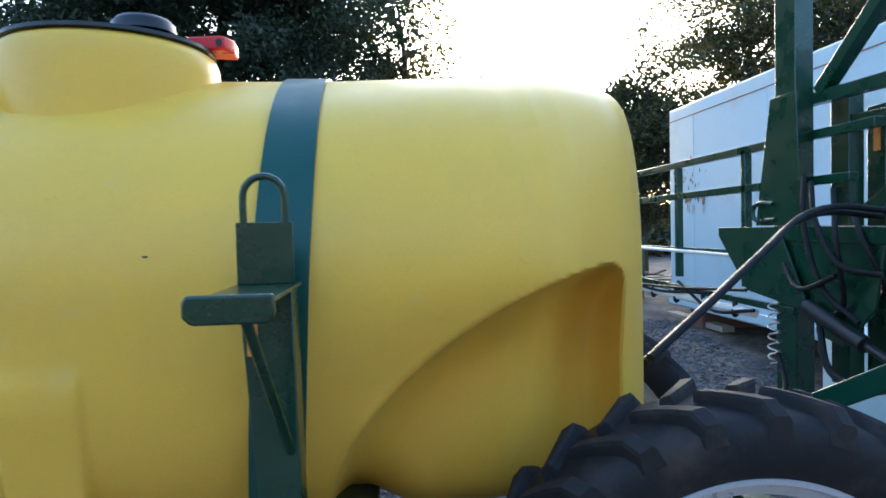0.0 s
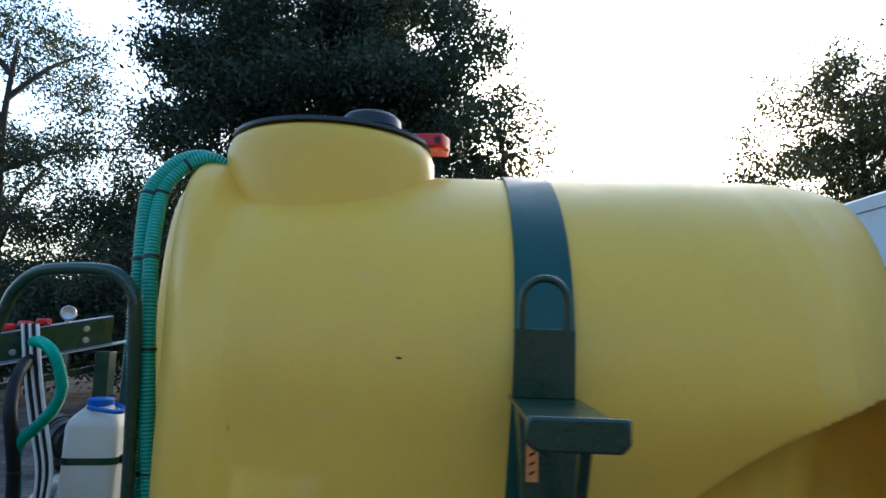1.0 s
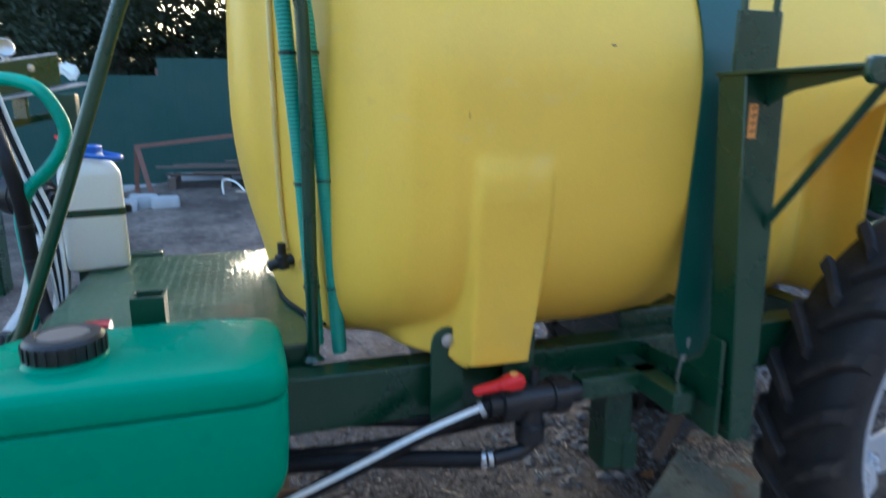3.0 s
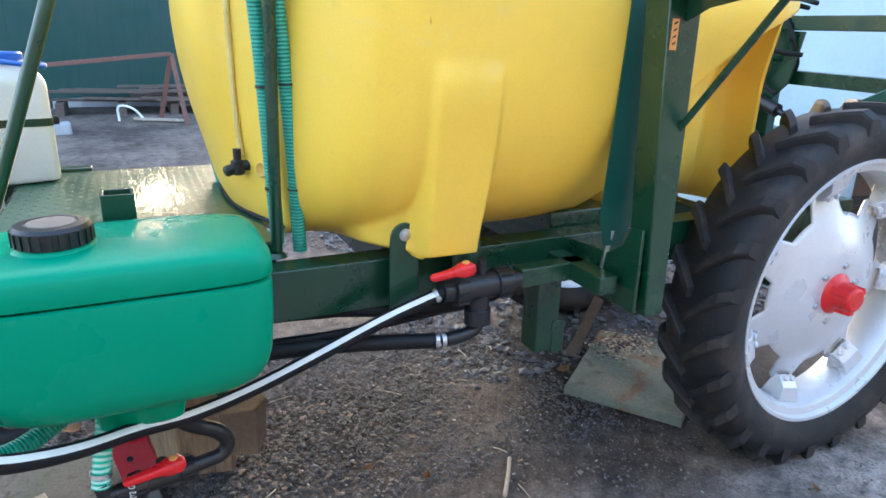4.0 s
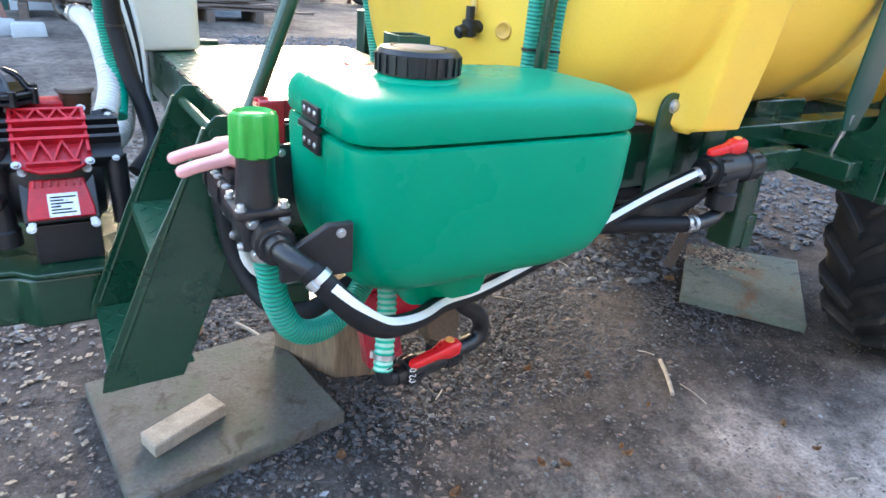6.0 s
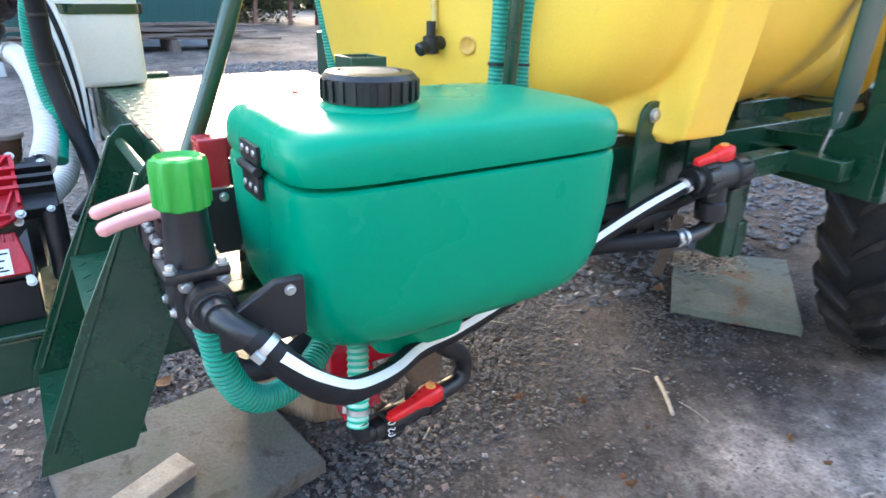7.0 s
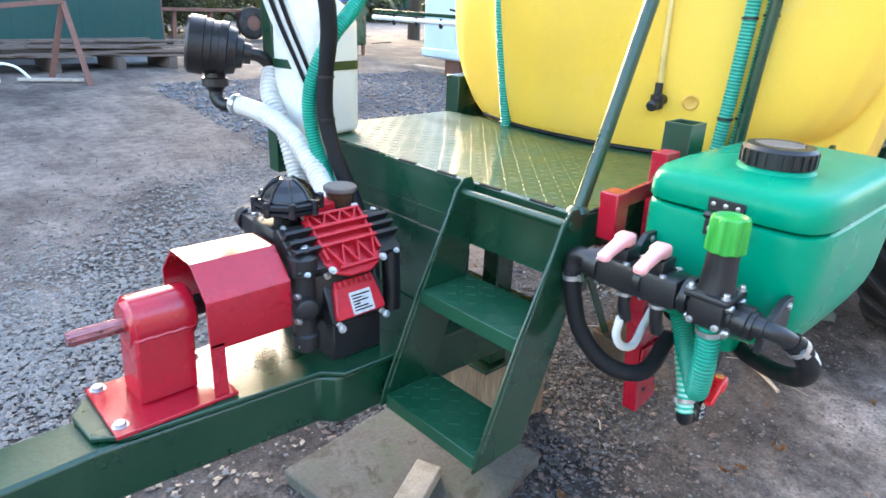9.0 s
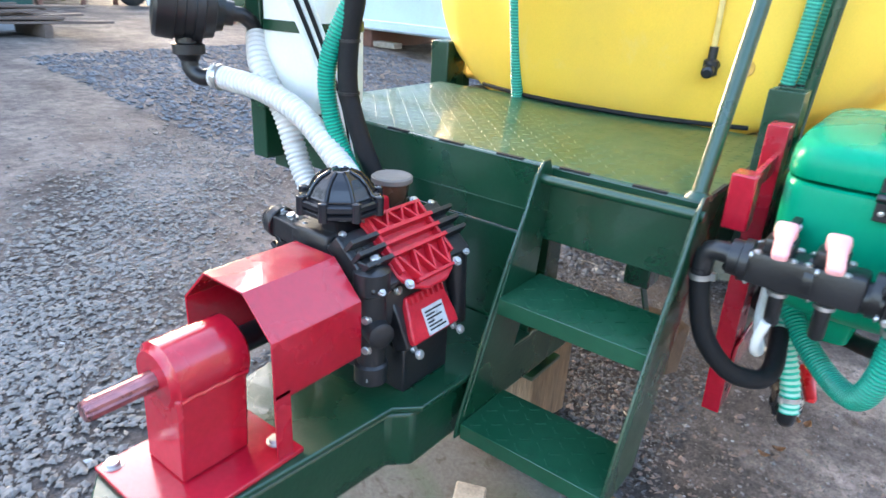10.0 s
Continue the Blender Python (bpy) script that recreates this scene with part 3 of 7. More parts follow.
# ---- fence, container and distance ----
def build_fence():
    f = thing("fence", (-4, 13.4, 0.4), "tall dark green corrugated sheet fence on a low pale footing", "fence", kind="structure")
    for x0, x1, low, top in ((-4.22, -1.42, 0.30, 2.36), (-1.42, 2.62, 0.5, 2.68)):
        bm = B()
        box(bm, x0, x1, 13.40, 13.404, low, top)
        P("sheet", bm, FENCE, f, smooth=False)
        bm = B()
        for i in range(int((x1 - x0) / 0.2)):
            x = x0 + 0.1 + 0.2 * i
            plate(bm, [(x - 0.02, 13.3995, low), (x - 0.012, 13.396, low), (x + 0.012, 13.396, low), (x + 0.02, 13.3995, low)], (0, 0, top - low - 0.01))
        rb = P("corrugation", bm, FENCE, f, smooth=False)
        rb["kind"] = "stuff"
    for x in (-4.16, -1.42, 2.62):
        bm = B()
        box(bm, x - 0.04, x + 0.04, 13.44, 13.52, 0.3, 2.5)
        P("post", bm, RUST, f, bevel=0.005)
    bm = B()
    box(bm, -4.3, -1.44, 13.3, 13.55, -0.2, 0.36)
    P("footing", bm, PALE, f, "pale concrete footing", bevel=0.02)
    bm = B()
    box(bm, -1.40, 2.6, 13.3, 13.55, 0.2, 0.56)
    P("footing", bm, PALE, f, "pale concrete footing", bevel=0.02)


build_fence()


def build_container():
    c = thing("container", (7.6, 7, 0.3), "large white steel container body with rust stains", "container")
    bm = B()
    x0, z0, z1 = 6.4, 0.62, 3.95
    box(bm, x0, x0 + 2.4, 1.0, 10.6, z0, z1)
    P("body", bm, CONTAINER, c, bevel=0.03)
    bm = B()
    box(bm, x0 - 0.03, x0 + 0.02, 0.98, 10.62, z0 + 0.03, z0 + 0.17)
    P("side_rail", bm, CONTAINER, c, bevel=0.01)
    bm = B()
    box(bm, x0 - 0.006, x0 + 0.01, 1.0, 10.6, z1 - 0.215, z1 - 0.20)
    P("seam_strip", bm, RUSTPATCH, c, "thin stained seam")
    for y in (1.6, 3.7, 5.8, 7.8, 9.75):
        bm = B()
        box(bm, x0 - 0.005, x0 + 0.01, y - 0.012, y + 0.012, z0 + 0.2, z1 - 0.22)
        P("seam_strip", bm, CONTAINER, c, bevel=0.002)
    for y in (1.5, 5.0, 9.9):
        bm = B()
        box(bm, x0 + 0.1, x0 + 2.2, y - 0.2, y + 0.2, ground_z(0, y) - 0.1, z0)
        P("support_block", bm, RUST, c, bevel=0.01)
    g = random.Random(5)
    def stain(y, z, r, tall, i):
        bm = B()
        n = 11
        pts = [(x0 - 0.0065 - 0.0003 * i, y + math.cos(6.283 * k / n) * r * (0.45 + 0.9 * g.random()), z + math.sin(6.283 * k / n) * r * tall * (0.45 + 0.9 * g.random())) for k in range(n)]
        bm.faces.new([bm.verts.new(p) for p in pts])
        P("rust_stain", bm, RUSTPATCH, c, "flaking brown rust stain", smooth=False)
    for i in range(26):
        stain(10.0 + g.gauss(0, 0.28), 2.76 + g.gauss(0, 0.13), 0.008 + 0.022 * g.random(), 1.0 + g.random(), i)
    for i in range(16):
        stain(9.36 + 0.75 * g.random(), 2.41 + g.gauss(0, 0.025), 0.015 + 0.035 * g.random(), 0.8 + 1.6 * g.random(), i)
    for i in range(7):
        y = 9.4 + 0.6 * g.random()
        stain(y, 2.30 - 0.06 * g.random(), 0.006 + 0.006 * g.random(), 9 + 6 * g.random(), i + 16)


build_container()


def tree(name, x, y, z0, h, rx, rz, base, leaves, lsize, mats, label, seed, limbs=9, droop=0.0, gaps=0.35):
    """A trunk with limbs and a crown of single leaves gathered in clumps along the boughs."""
    g = np.random.default_rng(seed)
    t = thing(name, (x, y, z0), label, "tree")
    bm = B()
    lean = g.normal(size=2) * 0.25
    top = Vector((x + lean[0], y + lean[1], z0 + h * 0.86))
    tr = 0.022 * h
    def bough(pts, r0, r1, n=7):
        c = spline(pts, 0.35)
        rings = []
        s = Vector((1, 0, 0))
        for i, q in enumerate(c):
            tt = (c[min(i + 1, len(c) - 1)] - c[max(i - 1, 0)]).normalized()
            s = (s - tt * s.dot(tt)).normalized()
            rings.append(ring(bm, q, s, tt.cross(s), r0 + (r1 - r0) * i / max(1, len(c) - 1), n))
        for p, q in zip(rings, rings[1:]):
            skin(bm, p, q)
        bm.faces.new(rings[-1])
        return c
    spine = bough([(x, y, z0 - 0.3), (x + lean[0] * 0.3, y + lean[1] * 0.2, z0 + h * 0.3), (x + lean[0] * 0.5 + 0.1, y + lean[1], z0 + h * 0.6), top], tr, tr * 0.15, 9)
    hubs = []
    for i in range(limbs):
        k = spine[int(len(spine) * (0.22 + 0.7 * i / limbs))]
        a = i * 2.4 + g.random()
        rr = rx * (0.65 + 0.4 * g.random()) * (1 - 0.45 * i / limbs)
        e = Vector((k.x + math.cos(a) * rr, k.y + math.sin(a) * rr, min(k.z + rz * (0.15 + 0.5 * g.random()) - droop, z0 + h)))
        m = (k + e) / 2 + Vector((0, 0, 0.25))
        c = bough([k, m, e], tr * 0.42, tr * 0.06, 5)
        hubs += [(q, 0.5 + 0.5 * j / len(c)) for j, q in enumerate(c) if j > len(c) * 0.3]
        for _ in range(3):
            q = c[int(g.integers(len(c) // 3, len(c)))]
            e2 = q + Vector((g.normal() * rx * 0.3, g.normal() * rx * 0.3, g.normal() * rz * 0.18 + 0.2 - droop))
            c2 = bough([q, (q + e2) / 2 + Vector((0, 0, 0.1)), e2], tr * 0.14, tr * 0.03, 4)
            hubs += [(p, 1.0) for p in c2[1:]]
    P("trunk", bm, BARK, t)
    # clumps over the crown
    cz = base + (z0 + h - base) / 2
    hz = (z0 + h - base) / 2
    C = []
    while len(C) < 340:
        v = g.normal(size=3)
        v /= np.linalg.norm(v)
        rad = g.random() ** 0.45
        p = np.array([x, y, cz]) + v * rad * np.array([rx, rx, hz])
        if noise.noise(Vector(p) * 0.55) > gaps - 0.75 + 0.25 * rad:
            C.append(p)
    for q, w in hubs[:: max(1, len(hubs) // 120)]:
        C.append(np.array(q))
    C = np.array(C)
    leaves, lsize = int(leaves * 1.35), lsize * 0.82
    idx = g.integers(0, len(C), leaves)
    spread = g.normal(size=(leaves, 3)) * np.array([0.26, 0.26, 0.19]) * (rx / 3.2) ** 0.5
    spread[:, 2] -= droop * np.abs(g.normal(size=leaves)) * 0.6
    pos = C[idx] + spread
    a = g.normal(size=(leaves, 3))
    a /= np.linalg.norm(a, axis=1)[:, None]
    b = np.cross(a, g.normal(size=(leaves, 3)))
    b /= np.linalg.norm(b, axis=1)[:, None]
    s = lsize * (0.6 + 0.8 * g.random((leaves, 1)))
    V = np.stack([pos - a * s, pos + b * s * 0.45, pos + a * s, pos - b * s * 0.45], 1).reshape(-1, 3) - np.array([x, y, z0])
    F = np.arange(leaves * 4).reshape(-1, 4)
    me = bpy.data.meshes.new("crown")
    me.from_pydata(V.tolist(), [], F.tolist())
    for k in mats:
        me.materials.append(k)
    me.polygons.foreach_set("material_index", g.integers(0, len(mats), leaves).astype(np.int32))
    ob = new("crown", me)
    ob.parent = t
    return t


tree("tree", -2.55, 16.4, 0.4, 12.5, 4.9, 5, 3.5, 200000, 0.074, [LEAF, LEAF, LEAF], "tall dense dark green broadleaf tree behind the fence", 1, 12, gaps=0.25)
tree("tree", -6.4, 18.5, 0.4, 4.3, 3.2, 3, 1.2, 46000, 0.071, [LEAF, LEAF], "dark green tree crowding the fence", 2, 9)
tree("tree", -12.4, 18.0, 0.4, 11.0, 4.0, 5, 1.8, 26000, 0.071, [LEAF, LEAF2, LEAF], "loose grey-green tree with thin outer twigs", 3, 10, gaps=0.8)
tree("tree", -9.0, 21.0, 0.4, 7.0, 4.0, 4, 1.6, 43000, 0.076, [LEAF, LEAF], "low dark tree behind the fence", 4, 9)
tree("willow_tree", 2.2, 18.0, 0.4, 9.2, 2.2, 4, 3.0, 10000, 0.076, [LEAF2, LEAF3], "thin yellowing tree with feathery hanging twigs", 5, 10, 0.5, 0.55)
tree("tree", 12.4, 18.0, 0.4, 10.2, 3.7, 4, 2.0, 57000, 0.071, [LEAF2, LEAF3, LEAF], "olive autumn tree behind the container", 6, 10, gaps=0.4)
tree("tree", 9.9, 20.0, 0.4, 6.8, 2.2, 3, 2.0, 35000, 0.071, [LEAF2, LEAF], "small bushy olive tree behind the container", 7, 9, gaps=0.4)
tree("tree", 14.8, 15.2, 0.4, 11.0, 4.2, 5, 2.0, 53000, 0.076, [LEAF2, LEAF, LEAF3], "tall olive tree behind the container", 8, 11, gaps=0.4)
tree("tree", 14.5, 8.5, 0.3, 9.0, 3.4, 4, 2.5, 42000, 0.074, [LEAF2, LEAF], "dark leafy tree over the container roof", 9, 10, gaps=0.35)


tree("bush", -6.3, 15.6, 0.1, 3.4, 2.3, 2, 0.3, 26000, 0.07, [LEAF, LEAF, LEAF2], "dark tangled bush beyond the fence end", 15, 8)
tree("bush", -2.2, 17.6, 0.1, 5.2, 2.6, 2, 0.3, 34000, 0.072, [LEAF, LEAF], "dark bush filling the gap under the tall tree", 18, 9)
tree("bush", 0.6, 18.4, 0.1, 4.6, 2.2, 2, 0.3, 26000, 0.072, [LEAF, LEAF], "dark bush filling the gap under the tall tree", 19, 9)
tree("bush", 5.2, 21.5, 0.1, 3.4, 2.4, 2, 0.3, 20000, 0.075, [LEAF, LEAF], "dark tangled bush beyond the yard", 17, 8)
tree("bush", -9.6, 14.6, 0.1, 3.0, 2.4, 2, 0.3, 24000, 0.07, [LEAF, LEAF], "dark tangled bush beyond the fence end", 16, 8)


def build_far_woods():
    """A low uneven belt of bushes that closes the yard in the distance."""
    g = np.random.default_rng(31)
    n = 60000
    x = g.uniform(-45, 60, n)
    top = 2.2 + 1.3 * np.sin(x * 0.31) * np.sin(x * 0.13 + 1) + 0.6 * np.sin(x * 1.7)
    z = 0.4 + top * g.random(n) ** 0.8
    pos = np.stack([x, 32 + g.normal(size=n) * 1.5 + 0.05 * np.abs(x), z], 1)
    a = g.normal(size=(n, 3))
    a /= np.linalg.norm(a, axis=1)[:, None]
    b = np.cross(a, g.normal(size=(n, 3)))
    b /= np.linalg.norm(b, axis=1)[:, None]
    s = 0.22 * (0.6 + 0.8 * g.random((n, 1)))
    V = np.stack([pos - a * s, pos + b * s * 0.5, pos + a * s, pos - b * s * 0.5], 1).reshape(-1, 3)
    me = bpy.data.meshes.new("far_bushes")
    me.from_pydata(V.tolist(), [], np.arange(n * 4).reshape(-1, 4).tolist())
    for k in (LEAF, LEAF2):
        me.materials.append(k)
    me.polygons.foreach_set("material_index", g.integers(0, 2, n).astype(np.int32))
    tagged(new("far_bushes", me), "dark uneven belt of distant bushes", "bushes", kind="stuff")


build_far_woods()


def build_crate_post():
    x, y = -2.38, 7.0
    c = thing("steel_locker", (x, y, 0.05), "narrow dark green steel locker standing in the yard", "locker")
    bm = B()
    rbox(bm, x - 0.14, x + 0.14, y - 0.12, y + 0.14, ground_z(x, y) - 0.02, 2.05, 0.01, 1)
    P("body", bm, GREEN, c)
    bm = B()
    box(bm, x - 0.12, x + 0.12, y - 0.134, y - 0.122, 0.2, 2.0)
    d = P("door", bm, FENCE, c, bevel=0.003)
    bm = B()
    cyl(bm, (x + 0.09, y - 0.15, 1.15), (x + 0.09, y - 0.15, 1.27), 0.008, 8)
    P("handle", bm, STEEL, d)
    k = thing("wire_crate", (x, y, 2.05), "small pale wire crate with white rags on the locker", "crate")
    for z in (2.056, 2.20):
        bm = B()
        tube(bm, [(x - 0.14, y - 0.12, z), (x + 0.14, y - 0.12, z), (x + 0.14, y + 0.12, z), (x - 0.14, y + 0.12, z), (x - 0.14, y - 0.12, z)], 0.006, 6, 0)
        P("rim", bm, STEEL, k)
    for i in range(7):
        for yy in (y - 0.12, y + 0.12):
            bm = B()
            cyl(bm, (x - 0.135 + 0.045 * i, yy, 2.056), (x - 0.135 + 0.045 * i, yy, 2.20), 0.004, 6)
            P("wire", bm, STEEL, k)
    bm = B()
    bmesh.ops.create_icosphere(bm, subdivisions=3, radius=1.0)
    for v in bm.verts:
        q = 1 + 0.45 * noise.noise(v.co * 2.1) + 0.25 * noise.noise(v.co * 5.0)
        v.co = Vector((x + v.co.x * 0.10 * q, y + v.co.y * 0.09 * q, 2.15 + v.co.z * 0.095 * q))
    P("rags", bm, STRIPE, k, "crumpled white rags")


build_crate_post()


def build_trestle():
    t = thing("trestle", (-0.3, 11.2, 0.4), "rusty angle-iron trestle standing before the fence", "trestle")
    L, R = Vector((-1.5, 11.0, -0.2)), Vector((0.40, 10.9, 0))
    z0 = 0.36
    for e, s in ((L, 1), (R, -1)):
        for k in (-1, 1):
            bm = B()
            foot = e + Vector((0.18 * k, -0.25 * k, z0))
            beam(bm, foot, e + Vector((-0.06 * s, 0, 1.42)), 0.07, 0.03, (0, 1, 0.2))
            P("leg", bm, RUST, t, bevel=0.004)
    bm = B()
    beam(bm, L + Vector((-0.06, 0, 1.40)), R + Vector((0.06, 0, 1.42)), 0.07, 0.06)
    P("top_bar", bm, RUST, t, bevel=0.004)


build_trestle()


def build_pile():
    t = thing("plank_pile", (0, 12.4, 0.4), "untidy pile of old grey planks on pallets by the fence", "planks")
    g = random.Random(9)
    for i in range(30):
        x, y, z = 0.55 + g.uniform(-1.1, 1.9), 12.5 + g.uniform(-0.5, 0.5), 0.62 + 0.05 * (i // 7) + g.uniform(0, 0.02)
        L, a = g.uniform(1.0, 2.6), g.uniform(-0.16, 0.16)
        bm = B()
        beam(bm, (x - math.cos(a) * L / 2, y - math.sin(a) * L / 2, z), (x + math.cos(a) * L / 2, y + math.sin(a) * L / 2, z + g.uniform(-0.05, 0.05)), 0.13, 0.035)
        P("board", bm, GREYWOOD, t, bevel=0.003)
    for x in (-1.2, -0.3, 0.5, 1.4, 2.2):
        bm = B()
        box(bm, x - 0.06, x + 0.06, 11.95, 13.0, 0.36, 0.60)
        P("bearer", bm, GREYWOOD, t, bevel=0.004)


build_pile()


def build_curb_stones():
    g = random.Random(3)
    for i in range(5):
        x = -2.35 + 0.30 * i + g.uniform(-0.04, 0.04)
        yy = 10.35 + 0.12 * (i % 2) + g.uniform(-0.05, 0.05)
        o = thing("concrete_block", (x, yy, 0.38), "pale broken concrete block at the fence foot", "block", "fence foot blocks")
        bm = B()
        w, d, h = g.uniform(0.13, 0.2), g.uniform(0.09, 0.15), g.uniform(0.12, 0.19)
        rbox(bm, x - w, x + w, yy - d, yy + d, ground_z(x, yy) - 0.05, ground_z(x, yy) + h, 0.03, 2)
        for v in bm.verts:
            v.co += Vector((noise.noise(v.co * 5), noise.noise(v.co * 5 + Vector((3, 1, 0))), noise.noise(v.co * 6))) * 0.03
        P("body", bm, PALE, o)


build_curb_stones()


def build_shovel(foot, head, mat_head, mat_stick, label, blade):
    s = thing("shovel", foot, label, "shovel")
    a, b = Vector(foot), Vector(head)
    d = (b - a).normalized()
    bm = B()
    cyl(bm, a, b, 0.02, 8)
    P("handle", bm, mat_stick, s)
    c, n = (b, d) if blade == "top" else (a + d * 0.26, -d)
    x = Vector((1, 0, 0))
    bm = B()
    pts = [(-0.03, 0.0), (0.03, 0.0), (0.17, 0.15), (0.17, 0.2), (-0.17, 0.2), (-0.17, 0.15)] if blade == "top" else [(-0.10, 0.0), (0.10, 0.0), (0.13, 0.06), (0.12, 0.2), (0.04, 0.26), (-0.04, 0.26), (-0.12, 0.2), (-0.13, 0.06)]
    plate(bm, [c + x * u + n * v for u, v in pts], (0, 0.014, 0))
    P("blade", bm, mat_head, s, bevel=0.004)


build_shovel((-3.18, 12.75, 0.10), (-3.07, 13.25, 1.12), REDPL, REDPL, "red snow shovel leaning blade-up on the fence", "top")
build_shovel((-2.93, 12.75, 0.10), (-2.66, 13.25, 0.86), ORANGE, WOOD, "yellow child-size shovel leaning on the fence", "bottom")


def build_sky_blocker():
    # added out of view; keeps low sky light off the near sides
    h = thing("sky_blocker", (0, -11, 0), "unseen plain building added behind the camera to block low sky light", "building", kind="structure")
    bm = B()
    box(bm, -14, 14, -11.0, -5.4, -0.1, 5.2)
    P("wall", bm, PLASTER, h, bevel=0.02)
    bm = B()
    plate(bm, [(-14.3, -5.1, 5.18), (-14.3, -11.3, 5.18), (-14.3, -8.2, 6.6)], (28.6, 0, 0))
    P("roof", bm, RUST, h, bevel=0.02)


build_sky_blocker()


def build_far_yard():
    # old trailer wheel, boards and planks beyond the end of the fence
    t = thing("old_bench", (6.2, 18.6, 0.42), "old dark timber bench with a trailer wheel before it", "bench")
    bm = B()
    beam(bm, (4.6, 18.9, 1.15), (7.0, 18.9, 1.15), 0.35, 0.08)
    P("top", bm, RUST, t, bevel=0.01)
    for x in (4.9, 5.9, 6.7):
        bm = B()
        beam(bm, (x, 18.9, 0.40), (x + 0.06, 18.9, 1.13), 0.10, 0.10, (1, 0, 0))
        P("leg", bm, RUST, t, bevel=0.01)
    w = thing("trailer_wheel", (6.95, 18.5, 0.85), "worn black trailer wheel standing on edge", "wheel")
    bm = B()
    turn(bm, (6.95, 18.4, 0.85), (0, 1, 0), [(0, 0.20), (0.0, 0.36), (0.03, 0.42), (0.10, 0.44), (0.17, 0.42), (0.20, 0.36), (0.20, 0.20)], 36, False)
    P("tyre", bm, TYRE, w)
    bm = B()
    turn(bm, (6.95, 18.43, 0.85), (0, 1, 0), [(0, 0.05), (0.0, 0.18), (0.02, 0.22), (0.12, 0.22)], 28)
    P("rim", bm, RUST, w)
    s = thing("white_sheet", (8.1, 18.5, 0.42), "white painted sheet panel leaning on edge", "panel")
    bm = B()
    plate(bm, [(7.35, 18.55, 0.42), (8.75, 18.2, 0.42), (8.9, 18.45, 1.25), (7.45, 18.8, 1.25)], (0, 0.03, 0))
    P("sheet", bm, STRIPE, s, bevel=0.004)
    g = random.Random(21)
    t = thing("scrap_heap", (8.2, 17.0, 0.42), "untidy heap of broken boards and battens", "scrap wood")
    for i in range(26):
        x, y, z = 8.3 + g.gauss(0, 0.55), 17.0 + g.gauss(0, 0.5), 0.46 + 0.5 * g.random() ** 2
        a, e, L = g.uniform(-1.2, 1.2), g.uniform(-0.3, 0.3), g.uniform(0.4, 1.1)
        d = Vector((math.cos(a), math.sin(a), e)) * L / 2
        c = Vector((x, y, max(z, 0.46 + abs(d.z))))
        bm = B()
        beam(bm, c - d, c + d, g.uniform(0.06, 0.2), 0.03)
        P("board", bm, (GREYWOOD, WOOD, STRIPE, RUST)[g.choice((0, 0, 0, 1, 1, 2, 3))], t, bevel=0.003)
    r = thing("white_rag", (-2.86, 13.4, 2.36), "crumpled white rag hung over the fence top", "rag")
    bm = B()
    bmesh.ops.create_icosphere(bm, subdivisions=3, radius=1.0)
    for v in bm.verts:
        k = 1 + 0.5 * noise.noise(v.co * 1.7) + 0.2 * noise.noise(v.co * 4.0)
        v.co = Vector((-2.86 + v.co.x * 0.16 * k, 13.42 + v.co.y * 0.06 * k, 2.42 + v.co.z * 0.13 * k - 0.05 * v.co.x))
    P("cloth", bm, STRIPE, r)
    c = thing("plank", (0.25, 10.95, 0.42), "pale narrow batten lying before the plank pile", "plank")
    bm = B()
    beam(bm, (-0.15, 11.15, 0.44), (0.55, 10.85, 0.43), 0.08, 0.035)
    P("body", bm, WOOD, c, bevel=0.003)
    c = thing("broken_chair_frame", (-0.22, 11.15, 0.40), "small broken white plastic frame on the ground", "frame")
    bm = B()
    tube(bm, [(-0.36, 11.2, 0.40), (-0.35, 11.2, 0.62), (-0.16, 11.12, 0.60), (0.0, 11.08, 0.42)], 0.018, 8, 0.05)
    P("frame", bm, STRIPE, c)


build_far_yard()


def build_cabinet():
    c = thing("steel_cabinet", (6.75, 13.7, 0.42), "dark green rusty steel cabinet on short legs in the yard", "cabinet")
    bm = B()
    rbox(bm, 6.35, 7.15, 13.45, 13.95, 0.62, 1.75, 0.015, 1)
    P("body", bm, GREEN, c)
    for x in (6.37, 6.77):
        bm = B()
        box(bm, x, x + 0.37, 13.435, 13.449, 0.66, 1.71)
        d = P("door", bm, GREEN, c, bevel=0.004)
        bm = B()
        box(bm, x + 0.30, x + 0.32, 13.42, 13.436, 1.1, 1.25)
        P("handle", bm, RUST, d)
    for x in (6.4, 7.1):
        for y in (13.5, 13.9):
            bm = B()
            box(bm, x - 0.03, x + 0.03, y - 0.03, y + 0.03, 0.38, 0.63)
            P("leg", bm, RUST, c)


build_cabinet()


# ---- the sprayer: tank ----
TY, TA, TZ, TB = 2.54, 0.95, 1.815, 0.715
WX, WZ = 2.40, 0.755
